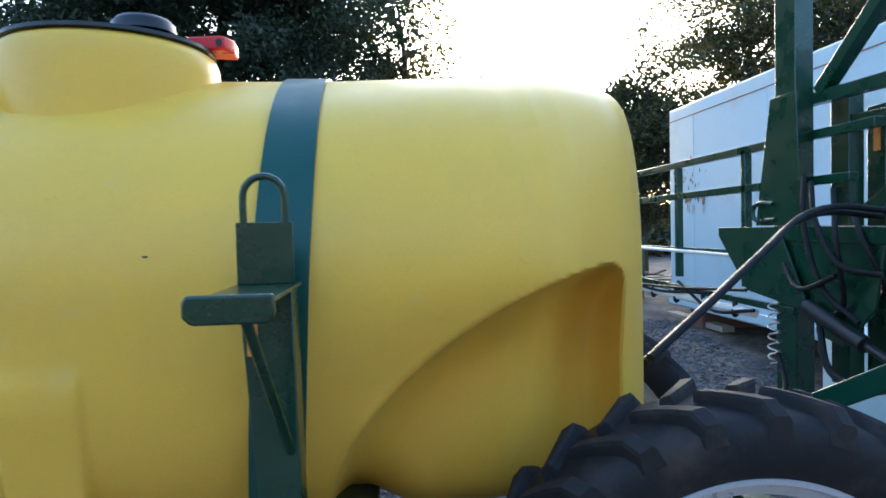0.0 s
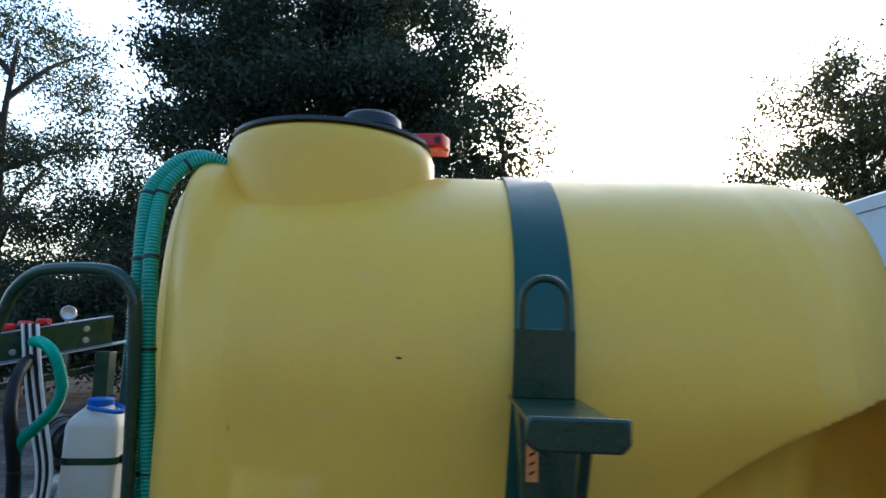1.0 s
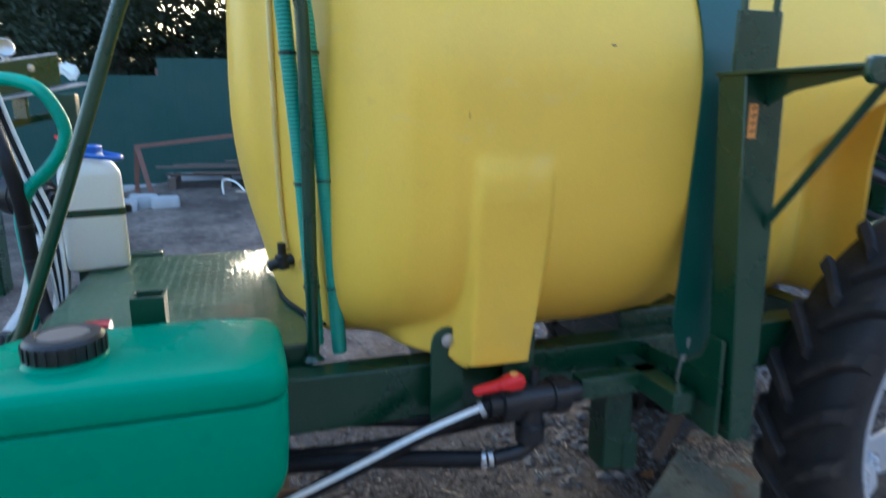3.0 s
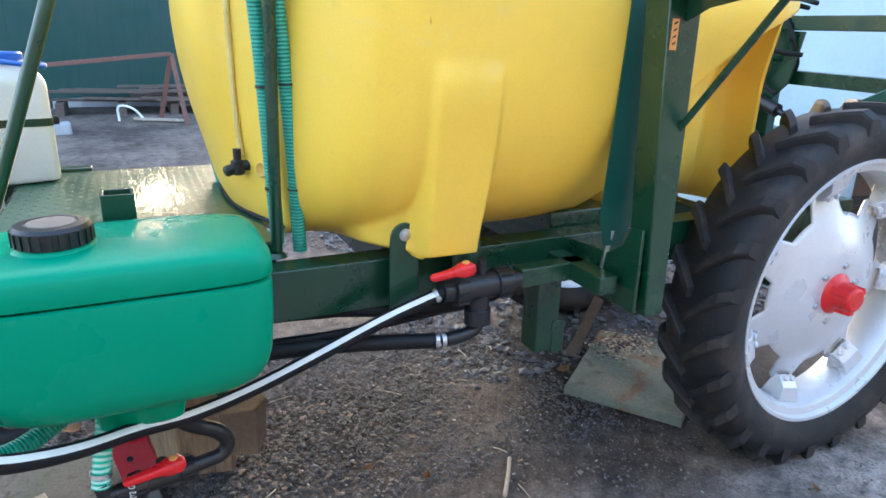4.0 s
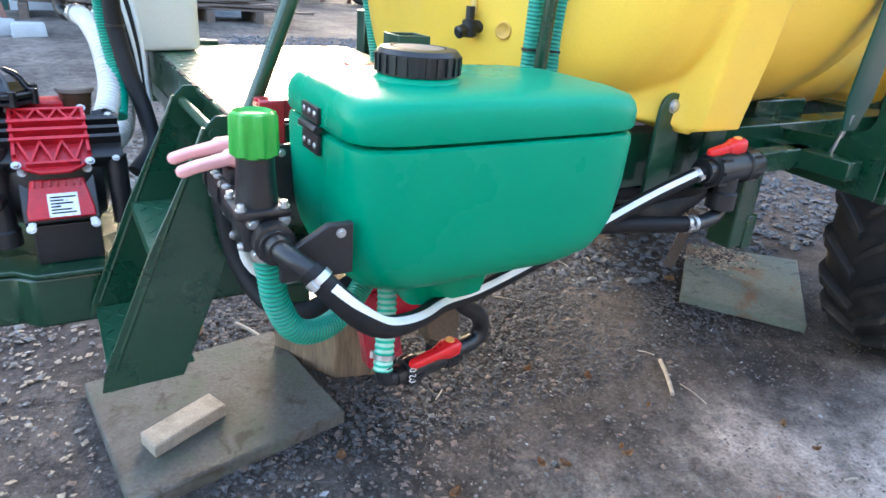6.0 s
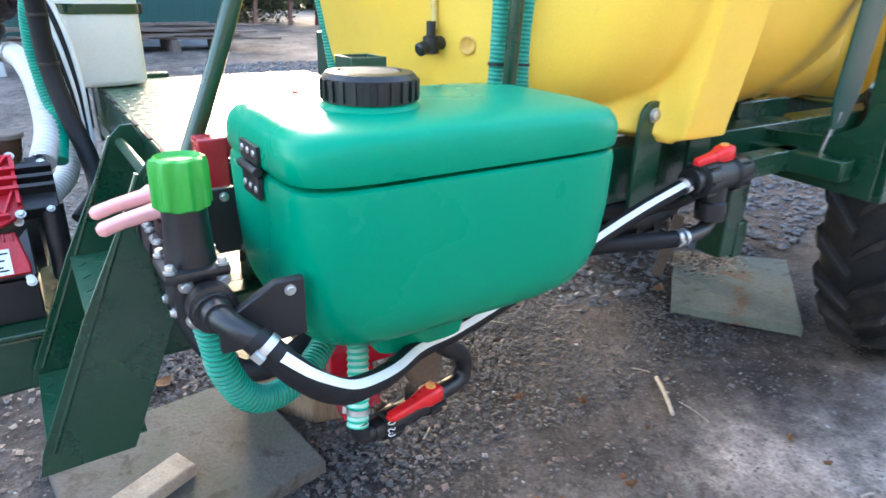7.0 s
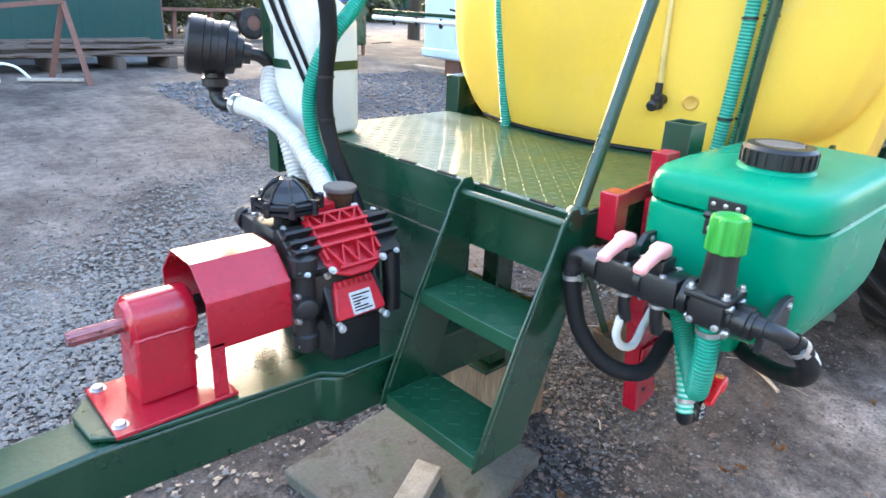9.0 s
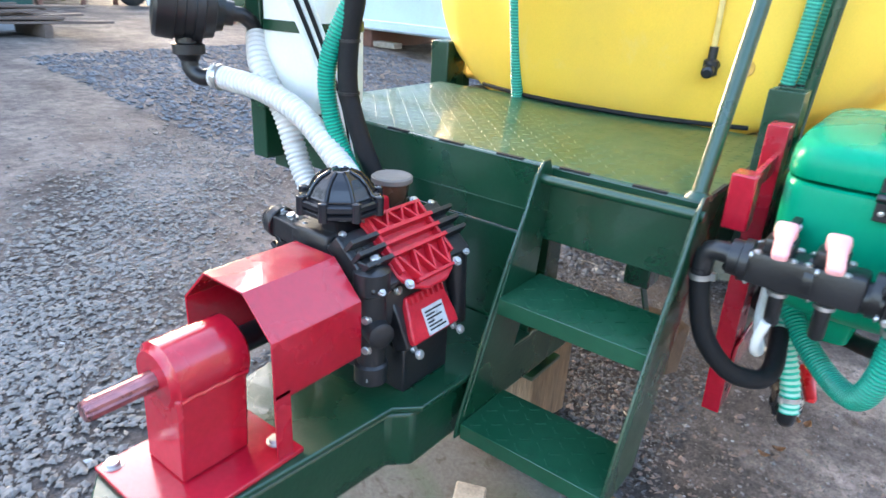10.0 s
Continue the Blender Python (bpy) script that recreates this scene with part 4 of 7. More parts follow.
# half width and half height of the tank along its length
TANK = ((-0.055, 0.10, 0.05), (-0.050, 0.16, 0.13), (-0.038, 0.22, 0.22), (-0.015, 0.275, 0.33), (0.015, 0.315, 0.43), (0.045, 0.335, 0.52), (0.075, 0.365, 0.575), (0.11, 0.425, 0.61), (0.145, 0.52, 0.635), (0.20, 0.685, 0.67), (0.26, 0.785, 0.69), (0.30, 0.845, 0.70), (0.36, 0.90, 0.707), (0.45, 0.935, 0.713), (0.58, 0.948, 0.715), (0.8, 0.95, 0.715), (1.7, 0.95, 0.715), (1.82, 0.943, 0.715), (1.92, 0.91, 0.715), (2.0, 0.85, 0.715), (2.1, 0.75, 0.711), (2.2, 0.645, 0.708), (2.27, 0.56, 0.702), (2.33, 0.455, 0.692), (2.37, 0.365, 0.675), (2.395, 0.285, 0.64), (2.405, 0.235, 0.59))


# height of the tank's top over its middle behind the rounded nose
NOSE = ((-0.055, 0.10), (-0.048, 0.31), (-0.038, 0.44), (-0.022, 0.575), (-0.005, 0.66), (0.015, 0.700), (0.045, 0.719), (0.09, 0.728), (0.18, 0.736), (0.36, 0.7423))


def tank_top(x):
    for (a, h0), (b, h1) in zip(NOSE, NOSE[1:]):
        if x <= b:
            return h0 + (h1 - h0) * max((x - a) / (b - a), 0)
    return NOSE[-1][1]


def tank_n(x, up):
    """How square the tank's section is at x, and its stretch upwards or downwards."""
    f = 1 - smoothstep(0.12, 0.38, x)
    r = smoothstep(1.85, 2.25, x)
    c = 1 - smoothstep(-0.02, 0.16, x)
    if up:
        k = tank_top(x) / tank_size(x)[1] if x < 0.36 else 1.05
        return 1.98 + 3.0 * f + 0.45 * r - 1.1 * c, k + 0.016 * smoothstep(1.2, 1.7, x) - 0.028 * smoothstep(1.95, 2.35, x)
    chin = smoothstep(0.02, 0.06, x) * (1 - smoothstep(0.12, 0.30, x))
    return 3.4 + 0.9 * f + 1.0 * r - 1.7 * c + 3.4 * smoothstep(1.3, 1.6, x), 1.035 + 0.11 * chin + 0.04 * smoothstep(1.3, 1.6, x)


def tank_size(x):
    for (a, w0, h0), (b, w1, h1) in zip(TANK, TANK[1:]):
        if x <= b:
            k = min(max((x - a) / (b - a), 0), 1)
            return w0 + (w1 - w0) * k, h0 + (h1 - h0) * k
    return TANK[-1][1:]


def tank_side(x, z):
    """Half the tank's width at this place of its wall."""
    w, h = tank_size(x)
    n, k = tank_n(x, z > TZ)
    h *= k
    v = min(abs(z - TZ) / h, 1)
    return w * (1 - v ** n) ** (1 / n)


def tank_point(x, th):
    w, h = tank_size(x)
    ct, st = math.cos(th), math.sin(th)
    n, k = tank_n(x, st > 0)
    h *= k
    q = (abs(ct) ** n + abs(st) ** n) ** (-1 / n)
    y, z = TY + w * ct * q, TZ + h * st * q
    # hollows for the wheels, with the wall easing in before them
    d1, d2 = 0.856 + 0.040 * smoothstep(1.72, 1.35, z) - math.hypot(x - 2.15, (z - 1.0) * 0.97), 2.20 - x
    m = max(0.09 - abs(d1 - d2), 0) / 0.09
    d = min(d1, d2) - m * m * 0.0225
    off = abs(y - TY)
    off -= 0.075 * smoothstep(-0.30, 0.02, d1) * smoothstep(1.92, 1.55, z) * smoothstep(0.4, 0.8, off)
    if d > 0:
        k = 0.28 * math.sqrt(1 - (1 - min(d / 0.17, 1)) ** 2)
        off -= min(k * smoothstep(0.15, 0.5, off), off)
    # moulded saddle rib that carries the side straight down to the frame
    if 0.25 < x < 0.85 and z < 1.72:
        low = smoothstep(1.36, 1.14, z)
        edge = smoothstep(0.500 - 0.02 * low, 0.517, x) * (1 - smoothstep(0.692 + 0.012 * (1 - low), 0.703 + 0.012 * (1 - low), x))
        edge *= smoothstep(0.50, 0.60, off) * smoothstep(1.70, 1.63, z)
        out = 0.888 + 0.07 * min(max((z - 1.10) / 0.48, 0), 1)
        off = max(off, out * edge + off * (1 - edge))
        flank = (0.70 + 0.16 * min(max((x - 0.36) / 0.155, 0), 1)) * (1 if x < 0.53 else 0)
        gate = low * smoothstep(0.50, 0.62, off) * smoothstep(0.33, 0.38, x)
        off = max(off, flank * gate + off * (1 - gate))
    y = TY + math.copysign(off, ct)
    return Vector((x, y, z))


def build_tank():
    t = thing("sprayer_tank", (1.18, TY, 1.10), "large matt yellow plastic sprayer tank with wheel hollows", "tank")
    bm = B()
    nv = 460
    xs = []
    for a, b in zip(TANK, TANK[1:]):
        n = max(2, int((b[0] - a[0]) / (0.0045 if 0.45 <= a[0] < 0.8 else 0.0085)))
        xs += [a[0] + (b[0] - a[0]) * i / n for i in range(n)]
    xs.append(TANK[-1][0])
    rows = [[tank_point(x, 2 * math.pi * j / nv) for j in range(nv)] for x in xs]
    for _ in range(3):
        rows = [rows[0]] + [[rows[i][j].lerp((rows[i - 1][j] + rows[i + 1][j]) * 0.5, 0.15 if xs[i] > 1.2 else 0.5) for j in range(nv)] for i in range(1, len(rows) - 1)] + [rows[-1]]
    rows = [[r[j] * 0.5 + (r[j - 1] + r[(j + 1) % nv]) * 0.25 for j in range(nv)] for r in rows]
    rows = [[bm.verts.new(p) for p in r] for r in rows]
    for a, b in zip(rows, rows[1:]):
        skin(bm, a, b)
    bm.faces.new(rows[0])
    bm.faces.new(rows[-1][::-1])
    P("shell", bm, YELLOW, t)
    # filler dome
    bm = B()
    R = 0.342
    dome = [(2.10, R + 0.012), (2.28, R + 0.008), (2.36, R + 0.004), (2.42, R + 0.002), (2.53, R), (2.570, R - 0.003), (2.594, R - 0.012), (2.608, R - 0.030), (2.612, R - 0.05)]
    turn(bm, (0.565, 2.23, 0), (0, 0, 1), dome, 72, True, (0, 1, 0))
    P("filler_neck", bm, YELLOW, t)
    bm = B()
    turn(bm, (0.565, 2.23, 2.608), (0, 0, 1), [(0, R - 0.03), (0.004, R - 0.014), (0.016, R - 0.016), (0.028, R - 0.06), (0.045, 0.19), (0.055, 0.12), (0.058, 0.05)], 64, True, (0, 1, 0))
    lid = P("lid", bm, BLACK, t, "black screw lid")
    bm = B()
    turn(bm, (0.70, 2.14, 2.655), (0, 0, 1), [(0, 0.10), (0.03, 0.095), (0.045, 0.08), (0.052, 0.05)], 32, True, (0, 1, 0))
    P("vent", bm, BLACK, lid)
    bm = B()
    plate(bm, [(0.80, 2.24, 2.63), (0.93, 2.22, 2.63), (0.955, 2.28, 2.63), (0.95, 2.36, 2.63), (0.82, 2.34, 2.63)], (0, 0, 0.05))
    latch = P("latch", bm, REDPL, t, "red plastic lid latch", bevel=0.008)
    bm = B()
    cyl(bm, (0.915, 2.217, 2.655), (0.915, 2.228, 2.655), 0.012, 12)
    P("pin", bm, BLACK, latch)
    # level tube on the front wall, with its tap
    def front(y, z, off=0.0):
        for i in range(400):
            x = TANK[0][0] + i * 0.001
            w, h = tank_size(x)
            n, k = tank_n(x, z > TZ)
            h *= k
            if (abs(y - TY) / w) ** n + (abs(z - TZ) / h) ** n <= 1:
                break
        return Vector((x - off, y, z))
    pts = [front(2.165, z, 0.008) for z in (1.37, 1.45, 1.55, 1.7, 1.9, 2.1, 2.3, 2.38)]
    bm = B()
    tube(bm, pts, 0.009, 10, 0.03)
    P("level_tube", bm, CLEARTUBE, t, "milky level tube")
    tp = front(2.16, 1.336, 0.0)
    bm = B()
    cyl(bm, tp + Vector((0.03, 0, 0)), tp + Vector((-0.03, 0, 0)), 0.018, 16)
    turn(bm, tp + Vector((-0.03, 0, -0.03)), (0, 0, 1), [(0, 0.014), (0.005, 0.022), (0.045, 0.022), (0.05, 0.013), (0.085, 0.013)], 16)
    turn(bm, tp + Vector((-0.045, 0, -0.01)), (-1, -0.2, -0.3), [(0, 0.018), (0.025, 0.018), (0.03, 0.012)], 14)
    P("drain_tap", bm, BLACK, t, "small black plastic tap")
    # shallow disc whose brown stands in for shade inside a moulded recess
    hp = front(2.075, 1.335, 0.0)
    bm = B()
    turn(bm, hp + Vector((-0.005, -0.003, 0)), (-1, -0.6, 0), [(-0.014, 0.026), (0.001, 0.025), (0.003, 0.021), (0.001, 0.017), (-0.001, 0.009), (-0.001, 0.002)], 28, True)
    P("recess_disc", bm, RECESS_SCRATCH, t, "brown disc coloured as a shaded moulded recess")
    # black tube laid where the gap under the tank falls into shadow
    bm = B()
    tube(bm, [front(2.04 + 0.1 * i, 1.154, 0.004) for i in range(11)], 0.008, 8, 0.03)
    P("foot_shade_strip", bm, RUBBER, t, "black strip painting the shade along the foot of the tank")
    # scratches and scuffs
    def patch(name, material, label, x, z, r, n, k, seed):
        g = random.Random(seed)
        bm = B()
        pts = []
        for i in range(n):
            a = 6.283 * i / n
            xx, zz = x + math.cos(a) * r * (0.5 + 0.7 * g.random()), z + math.sin(a) * r * k * (0.5 + 0.7 * g.random())
            pts.append(bm.verts.new((xx, TY - tank_side(xx, zz) - 0.0025, zz)))
        bm.faces.new(pts)
        P(name, bm, material, t, label, smooth=False)
    patch("scratch", BROWN, "dark scratch", 0.869, 1.953, 0.011, 7, 0.35, 1)
    patch("scratch", RECESS_SCRATCH, "brown scratch", 0.489, 1.785, 0.003, 7, 4.5, 2)
    patch("scratch", RECESS_SCRATCH, "brown scratch", 0.985, 1.965, 0.004, 6, 0.4, 3)


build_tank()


def build_strap():
    s = thing("tank_strap", (1.21, TY, 1.05), "dark green steel strap over the yellow tank", "strap")
    bm = B()
    over = [tank_point(1.1, math.radians(192 - 204 * i / 80)) for i in range(81)]
    path = [(TY + (q.y - TY) * (1 + 0.004 / TA), q.z + 0.004 * (q.z - TZ) / TB) for q in over]
    near = [(TY - 0.940, 1.11), (TY - 0.944, 1.205), (TY - 0.953, 1.50)]
    far = [(2 * TY - y, z) for y, z in near]
    path = near + [p for p in path if p[1] > 1.62] + far[::-1]
    rows = []
    for i, (y, z) in enumerate(path):
        a, b = path[max(i - 1, 0)], path[min(i + 1, len(path) - 1)]
        n = Vector((0, -(b[1] - a[1]), b[0] - a[0])).normalized() * 0.006
        cx = 1.207 - 0.04 * smoothstep(2.3, 1.1, z)
        hw = 0.07 if z > 1.2 else 0.035
        rows.append([bm.verts.new(v) for v in ((cx - hw, y, z), (cx + hw, y, z), (cx + hw, y + n.y, z + n.z), (cx - hw, y + n.y, z + n.z))])
    for a, b in zip(rows, rows[1:]):
        skin(bm, a, b)
    bm.faces.new(rows[0])
    bm.faces.new(rows[-1][::-1])
    P("band", bm, STRAP, s)
    for sd in (1, -1):
        y = TY - sd * 0.945
        bm = B()
        cyl(bm, (1.158, y, 1.16), (1.152, y + sd * 0.03, 1.0), 0.008, 10)
        P("tension_rod", bm, STEEL, s)


build_strap()


# ---- the sprayer: frame, platform and drawbar ----
def build_frame():
    f = thing("sprayer_chassis", (0.8, TY, 0.6), "dark green painted steel chassis frame of a trailed sprayer", "frame")
    def bar(name, *a, bev=0.004, m=GREEN, lab=""):
        bm = B()
        box(bm, *a)
        return P(name, bm, m, f, lab, bevel=bev)
    for sd in (1, -1):
        y = TY - sd * (TY - 1.84)
        bar("side_rail", -0.17, 2.75, y - 0.05, y + 0.05, 0.93, 1.09)
    for x in (-0.25, 0.55, 1.2, 2.0, 2.7):
        bar("cross_member", x - 0.05, x + 0.05, 1.89, 3.19, 0.95, 1.07)
    # blocks under the strap, added to hide the far rim from the camera
    for y0 in (1.90, 2.93):
        bar("view_block", 1.13, 1.42, y0, y0 + 0.25, 1.07, 1.145, bev=0.006)
    # cradle under the tank
    for sd in (1, -1):
        y = TY - sd * (TY - 1.72)
        for x in (0.475, 0.69):
            bm = B()
            pts = [(x - 0.05, y, 0.93), (x + 0.045, y, 0.93), (x + 0.045, y, 1.17)]
            pts += [(x + 0.045 * math.cos(math.radians(a)), y, 1.175 + 0.045 * math.sin(math.radians(a))) for a in range(10, 171, 20)]
            pts += [(x - 0.048, y, 1.15)]
            plate(bm, pts, (0, sd * 0.012, 0))
            lug = P("saddle_lug", bm, GREEN, f, bevel=0.002)
            bm = B()
            bolt(bm, (x, y - sd * 0.002, 1.184), (0, -sd, 0), 0.014, 0.01)
            P("bolt", bm, STEEL, lug)
    # stub and gusset that carry the stand
    bm = B()
    box(bm, 0.86, 1.16, 1.66, 1.72, 0.975, 1.04)
    P("outrigger", bm, GREEN, f, bevel=0.005)
    bar("outrigger_arm", 1.05, 1.12, 1.50, 1.84, 0.98, 1.04)
    bm = B()
    plate(bm, [(1.150, 1.45, 0.922), (1.150, 1.79, 0.932), (1.150, 1.79, 1.072), (1.150, 1.60, 1.085), (1.150, 1.53, 1.13), (1.150, 1.50, 1.20), (1.150, 1.45, 1.20)], (0.012, 0, 0))
    P("gusset", bm, GREEN, f, bevel=0.002)
    # axle legs
    for sd in (1, -1):
        y = TY - sd * (TY - 1.86)
        bar("axle_post", 1.04, 1.14, y - 0.05, y + 0.05, 0.63, 0.94, bev=0.006)
        bar("post_foot", 1.11, 1.165, y - 0.055, y + 0.055, 0.62, 0.75, bev=0.004)
    bm = B()
    box(bm, WX - 0.06, WX + 0.06, 1.72, 3.28, WZ - 0.06, WZ + 0.06)
    P("axle", bm, GREEN, f, bevel=0.008)
    for sd in (1, -1):
        y = TY - sd * (TY - 1.9)
        bm = B()
        beam(bm, (WX, y, WZ), (WX, y, 0.96), 0.12, 0.14, (1, 0, 0))
        P("axle_bracket", bm, GREEN, f, bevel=0.006)
    # rear corner bracket at the far front of the tank
    bm = B()
    box(bm, 0.24, 0.36, 3.27, 3.36, 1.0, 1.29)
    P("tank_stop", bm, GREEN, f, bevel=0.006)


build_frame()


def build_platform():
    p = thing("platform", (-0.27, 2.56, 1.0), "dark green tread-plate platform with a deep front panel", "platform")
    X0, X1, Y0, Y1, Z = -0.65, 0.13, 1.915, 3.22, 1.145
    bm = B()
    box(bm, X0, X1, Y0, Y1, Z - 0.006, Z)
    P("deck", bm, PLATE, p, "glossy green tread plate", bevel=0.0015)
    # raised tread bars
    bars = []
    pt = 0.034
    for i in range(int((X1 - X0) / pt)):
        for j in range(int((Y1 - Y0) / pt)):
            x, y = X0 + 0.02 + i * pt, Y0 + 0.02 + j * pt
            a = math.radians(45 if (i + j) % 2 else -45)
            bars.append((x, y, a))
    V, F = [], []
    for x, y, a in bars:
        c, s = math.cos(a), math.sin(a)
        n = len(V)
        for u, v, z in ((-0.012, 0, 0), (0, -0.0032, 0), (0.012, 0, 0), (0, 0.0032, 0), (-0.006, 0, 0.0009), (0.006, 0, 0.0009)):
            V.append((x + u * c - v * s - p.location.x, y + u * s + v * c - p.location.y, Z + z - p.location.z))
        F += [(n, n + 1, n + 4), (n + 1, n + 5, n + 4), (n + 1, n + 2, n + 5), (n + 2, n + 3, n + 5), (n + 3, n + 4, n + 5), (n + 3, n, n + 4)]
    me = bpy.data.meshes.new("tread_pattern")
    me.from_pydata(V, [], F)
    me.materials.append(PLATE)
    tb = new("tread_pattern", me)
    tb.parent = p
    tb["kind"] = "stuff"
    bm = B()
    box(bm, X0 - 0.008, X0, Y0, Y1, 0.96, Z - 0.004)
    P("front_panel", bm, GREEN, p, bevel=0.002)
    bm = B()
    box(bm, X0 - 0.006, X0 + 0.002, 2.28, 2.98, 0.68, 0.955)
    P("lower_panel", bm, GREEN, p, bevel=0.002)
    bm = B()
    beam(bm, (X0 - 0.010, 2.28, 1.02), (X0 - 0.010, Y1, 1.02), 0.006, 0.006)
    P("weld_bead", bm, GREEN, p)
    for y in (Y0, Y1 - 0.006):
        bm = B()
        box(bm, X0 + 0.002, X1, y, y + 0.006, 0.96, Z - 0.008)
        P("side_panel", bm, GREEN, p, bevel=0.002)
    # dark strips standing in for the shaded slots between the runs of weld, along the front and one side
    for y in (2.03, 2.21, 2.385, 2.565, 2.75, 2.93, 3.10):
        bm = B()
        box(bm, X0 - 0.0085, X0 + 0.001, y - 0.038, y + 0.038, Z - 0.0045, Z + 0.0012)
        P("weld_gap", bm, DARK, p, "dark strip coloured as a shaded slot between welds", smooth=False)
    for x in (-0.54, -0.40, -0.26):
        bm = B()
        box(bm, x - 0.05, x + 0.05, Y0 - 0.0015, Y0 + 0.006, Z - 0.0045, Z + 0.0012)
        P("weld_gap", bm, DARK, p, "dark strip coloured as a shaded slot between welds", smooth=False)
    bm = B()
    cyl(bm, (X0 - 0.003, Y0, Z - 0.007), (X0 - 0.003, Y1, Z - 0.007), 0.006, 8)
    P("weld_bead", bm, GREEN, p)
    for y in (2.10, 2.40):
        bm = B()
        box(bm, -0.42, -0.34, y - 0.035, y + 0.035, 0.42 if y > 2.3 else 0.8, 0.96)
        P("jack_leg", bm, GREEN, p, bevel=0.005)
    bm = B()
    box(bm, -0.47, -0.29, 2.34, 2.46, 0.405, 0.42)
    P("jack_foot", bm, GREEN, p, bevel=0.003)
    bm = B()
    box(bm, -0.66, -0.40, 3.225, 3.29, 0.93, 1.16)
    P("jug_bracket", bm, GREEN, p, bevel=0.005)


build_platform()


def build_drawbar():
    d = thing("drawbar", (-1.4, 2.46, 0.6), "dark green box-section drawbar with a bolted base plate", "drawbar")
    bm = B()
    plate(bm, [(-0.30, 2.28, 0.53), (-1.10, 2.295, 0.53), (-1.14, 2.335, 0.53), (-1.66, 2.375, 0.53), (-3.6, 2.33, 0.50), (-3.6, 2.52, 0.50), (-1.66, 2.53, 0.53), (-0.30, 2.62, 0.53)], (0, 0, 0.145))
    P("beam", bm, GREEN, d, bevel=0.01)
    bm = B()
    plate(bm, [(-0.66, 2.265, 0.679), (-1.09, 2.28, 0.679), (-1.135, 2.325, 0.679), (-1.60, 2.365, 0.679), (-1.665, 2.41, 0.679), (-1.675, 2.52, 0.679), (-1.62, 2.60, 0.679), (-1.16, 2.66, 0.679), (-1.08, 2.76, 0.679), (-0.66, 2.76, 0.679)], (0, 0, 0.013))
    P("top_plate", bm, GREEN, d, bevel=0.003)


build_drawbar()


def build_ladder():
    l = thing("step_ladder", (-0.8, 2.08, 0.55), "dark green two-step welded ladder on the platform edge", "ladder")
    prof = [(-0.722, 1.145), (-0.702, 1.165), (-0.675, 1.165), (-0.66, 1.135), (-0.655, 1.10), (-0.665, 0.985), (-0.682, 0.87), (-0.812, 0.555), (-0.985, 0.552), (-0.975, 0.60), (-0.86, 0.87)]
    for y in (1.902, 2.262):
        bm = B()
        plate(bm, [(x, y, z) for x, z in prof], (0, 0.007, 0))
        P("side_plate", bm, GREEN, l, bevel=0.002)
        bm = B()
        cyl(bm, (-0.955, y + 0.0035, 0.60), (-0.725, y + 0.0035, 1.14), 0.006, 8)
        P("edge_weld", bm, GREEN, l)
    for x0, x1, z, name in ((-0.852, -0.665, 0.87, "step"), (-0.968, -0.785, 0.585, "step")):
        bm = B()
        plate(bm, [(x0, 1.91, z), (x1, 1.91, z), (x1, 1.91, z - 0.005), (x0 + 0.006, 1.91, z - 0.005), (x0 + 0.006, 1.91, z - 0.04), (x0, 1.91, z - 0.04)], (0, 0.351, 0))
        st = P(name, bm, PLATE, l, bevel=0.0012)
        bm = B()
        for i in range(5):
            for j in range(9):
                a = 0.8 if (i + j) % 2 else -0.8
                c = Vector((x0 + 0.02 + i * 0.036, 1.93 + j * 0.038, z + 0.0005))
                dd = Vector((math.cos(a), math.sin(a), 0)) * 0.012
                beam(bm, c - dd, c + dd, 0.005, 0.0025)
        P("tread_pattern", bm, PLATE, st)["kind"] = "stuff"
    bm = B()
    cyl(bm, (-0.705, 1.895, 1.128), (-0.705, 2.275, 1.124), 0.012, 14)
    P("top_rod", bm, GREEN, l)


build_ladder()


def build_handrail():
    h = thing("handrail", (-0.25, 1.93, 1.145), "bent dark green tube handrail beside the platform", "handrail")
    bm = B()
    tube(bm, [(-0.632, 1.935, 1.14), (-0.55, 1.935, 1.34), (-0.40, 1.93, 1.735), (-0.292, 1.92, 2.02), (-0.252, 1.908, 2.095), (-0.185, 1.893, 2.143), (-0.10, 1.875, 2.154), (0.0, 1.855, 2.154), (0.075, 1.842, 2.140), (0.123, 1.835, 2.085), (0.135, 1.838, 1.99), (0.135, 1.875, 1.6), (0.13, 1.90, 1.12)], 0.0175, 14, 0.03)
    P("tube", bm, GREEN, h)
    for x, y, z in ((-0.632, 1.935, 1.143), (0.13, 1.90, 1.10)):
        bm = B()
        turn(bm, (x, y, z), (0, 0, 1), [(0, 0.03), (0.008, 0.024), (0.014, 0.018)], 16, True, (0, 1, 0))
        P("weld_collar", bm, GREEN, h)


build_handrail()


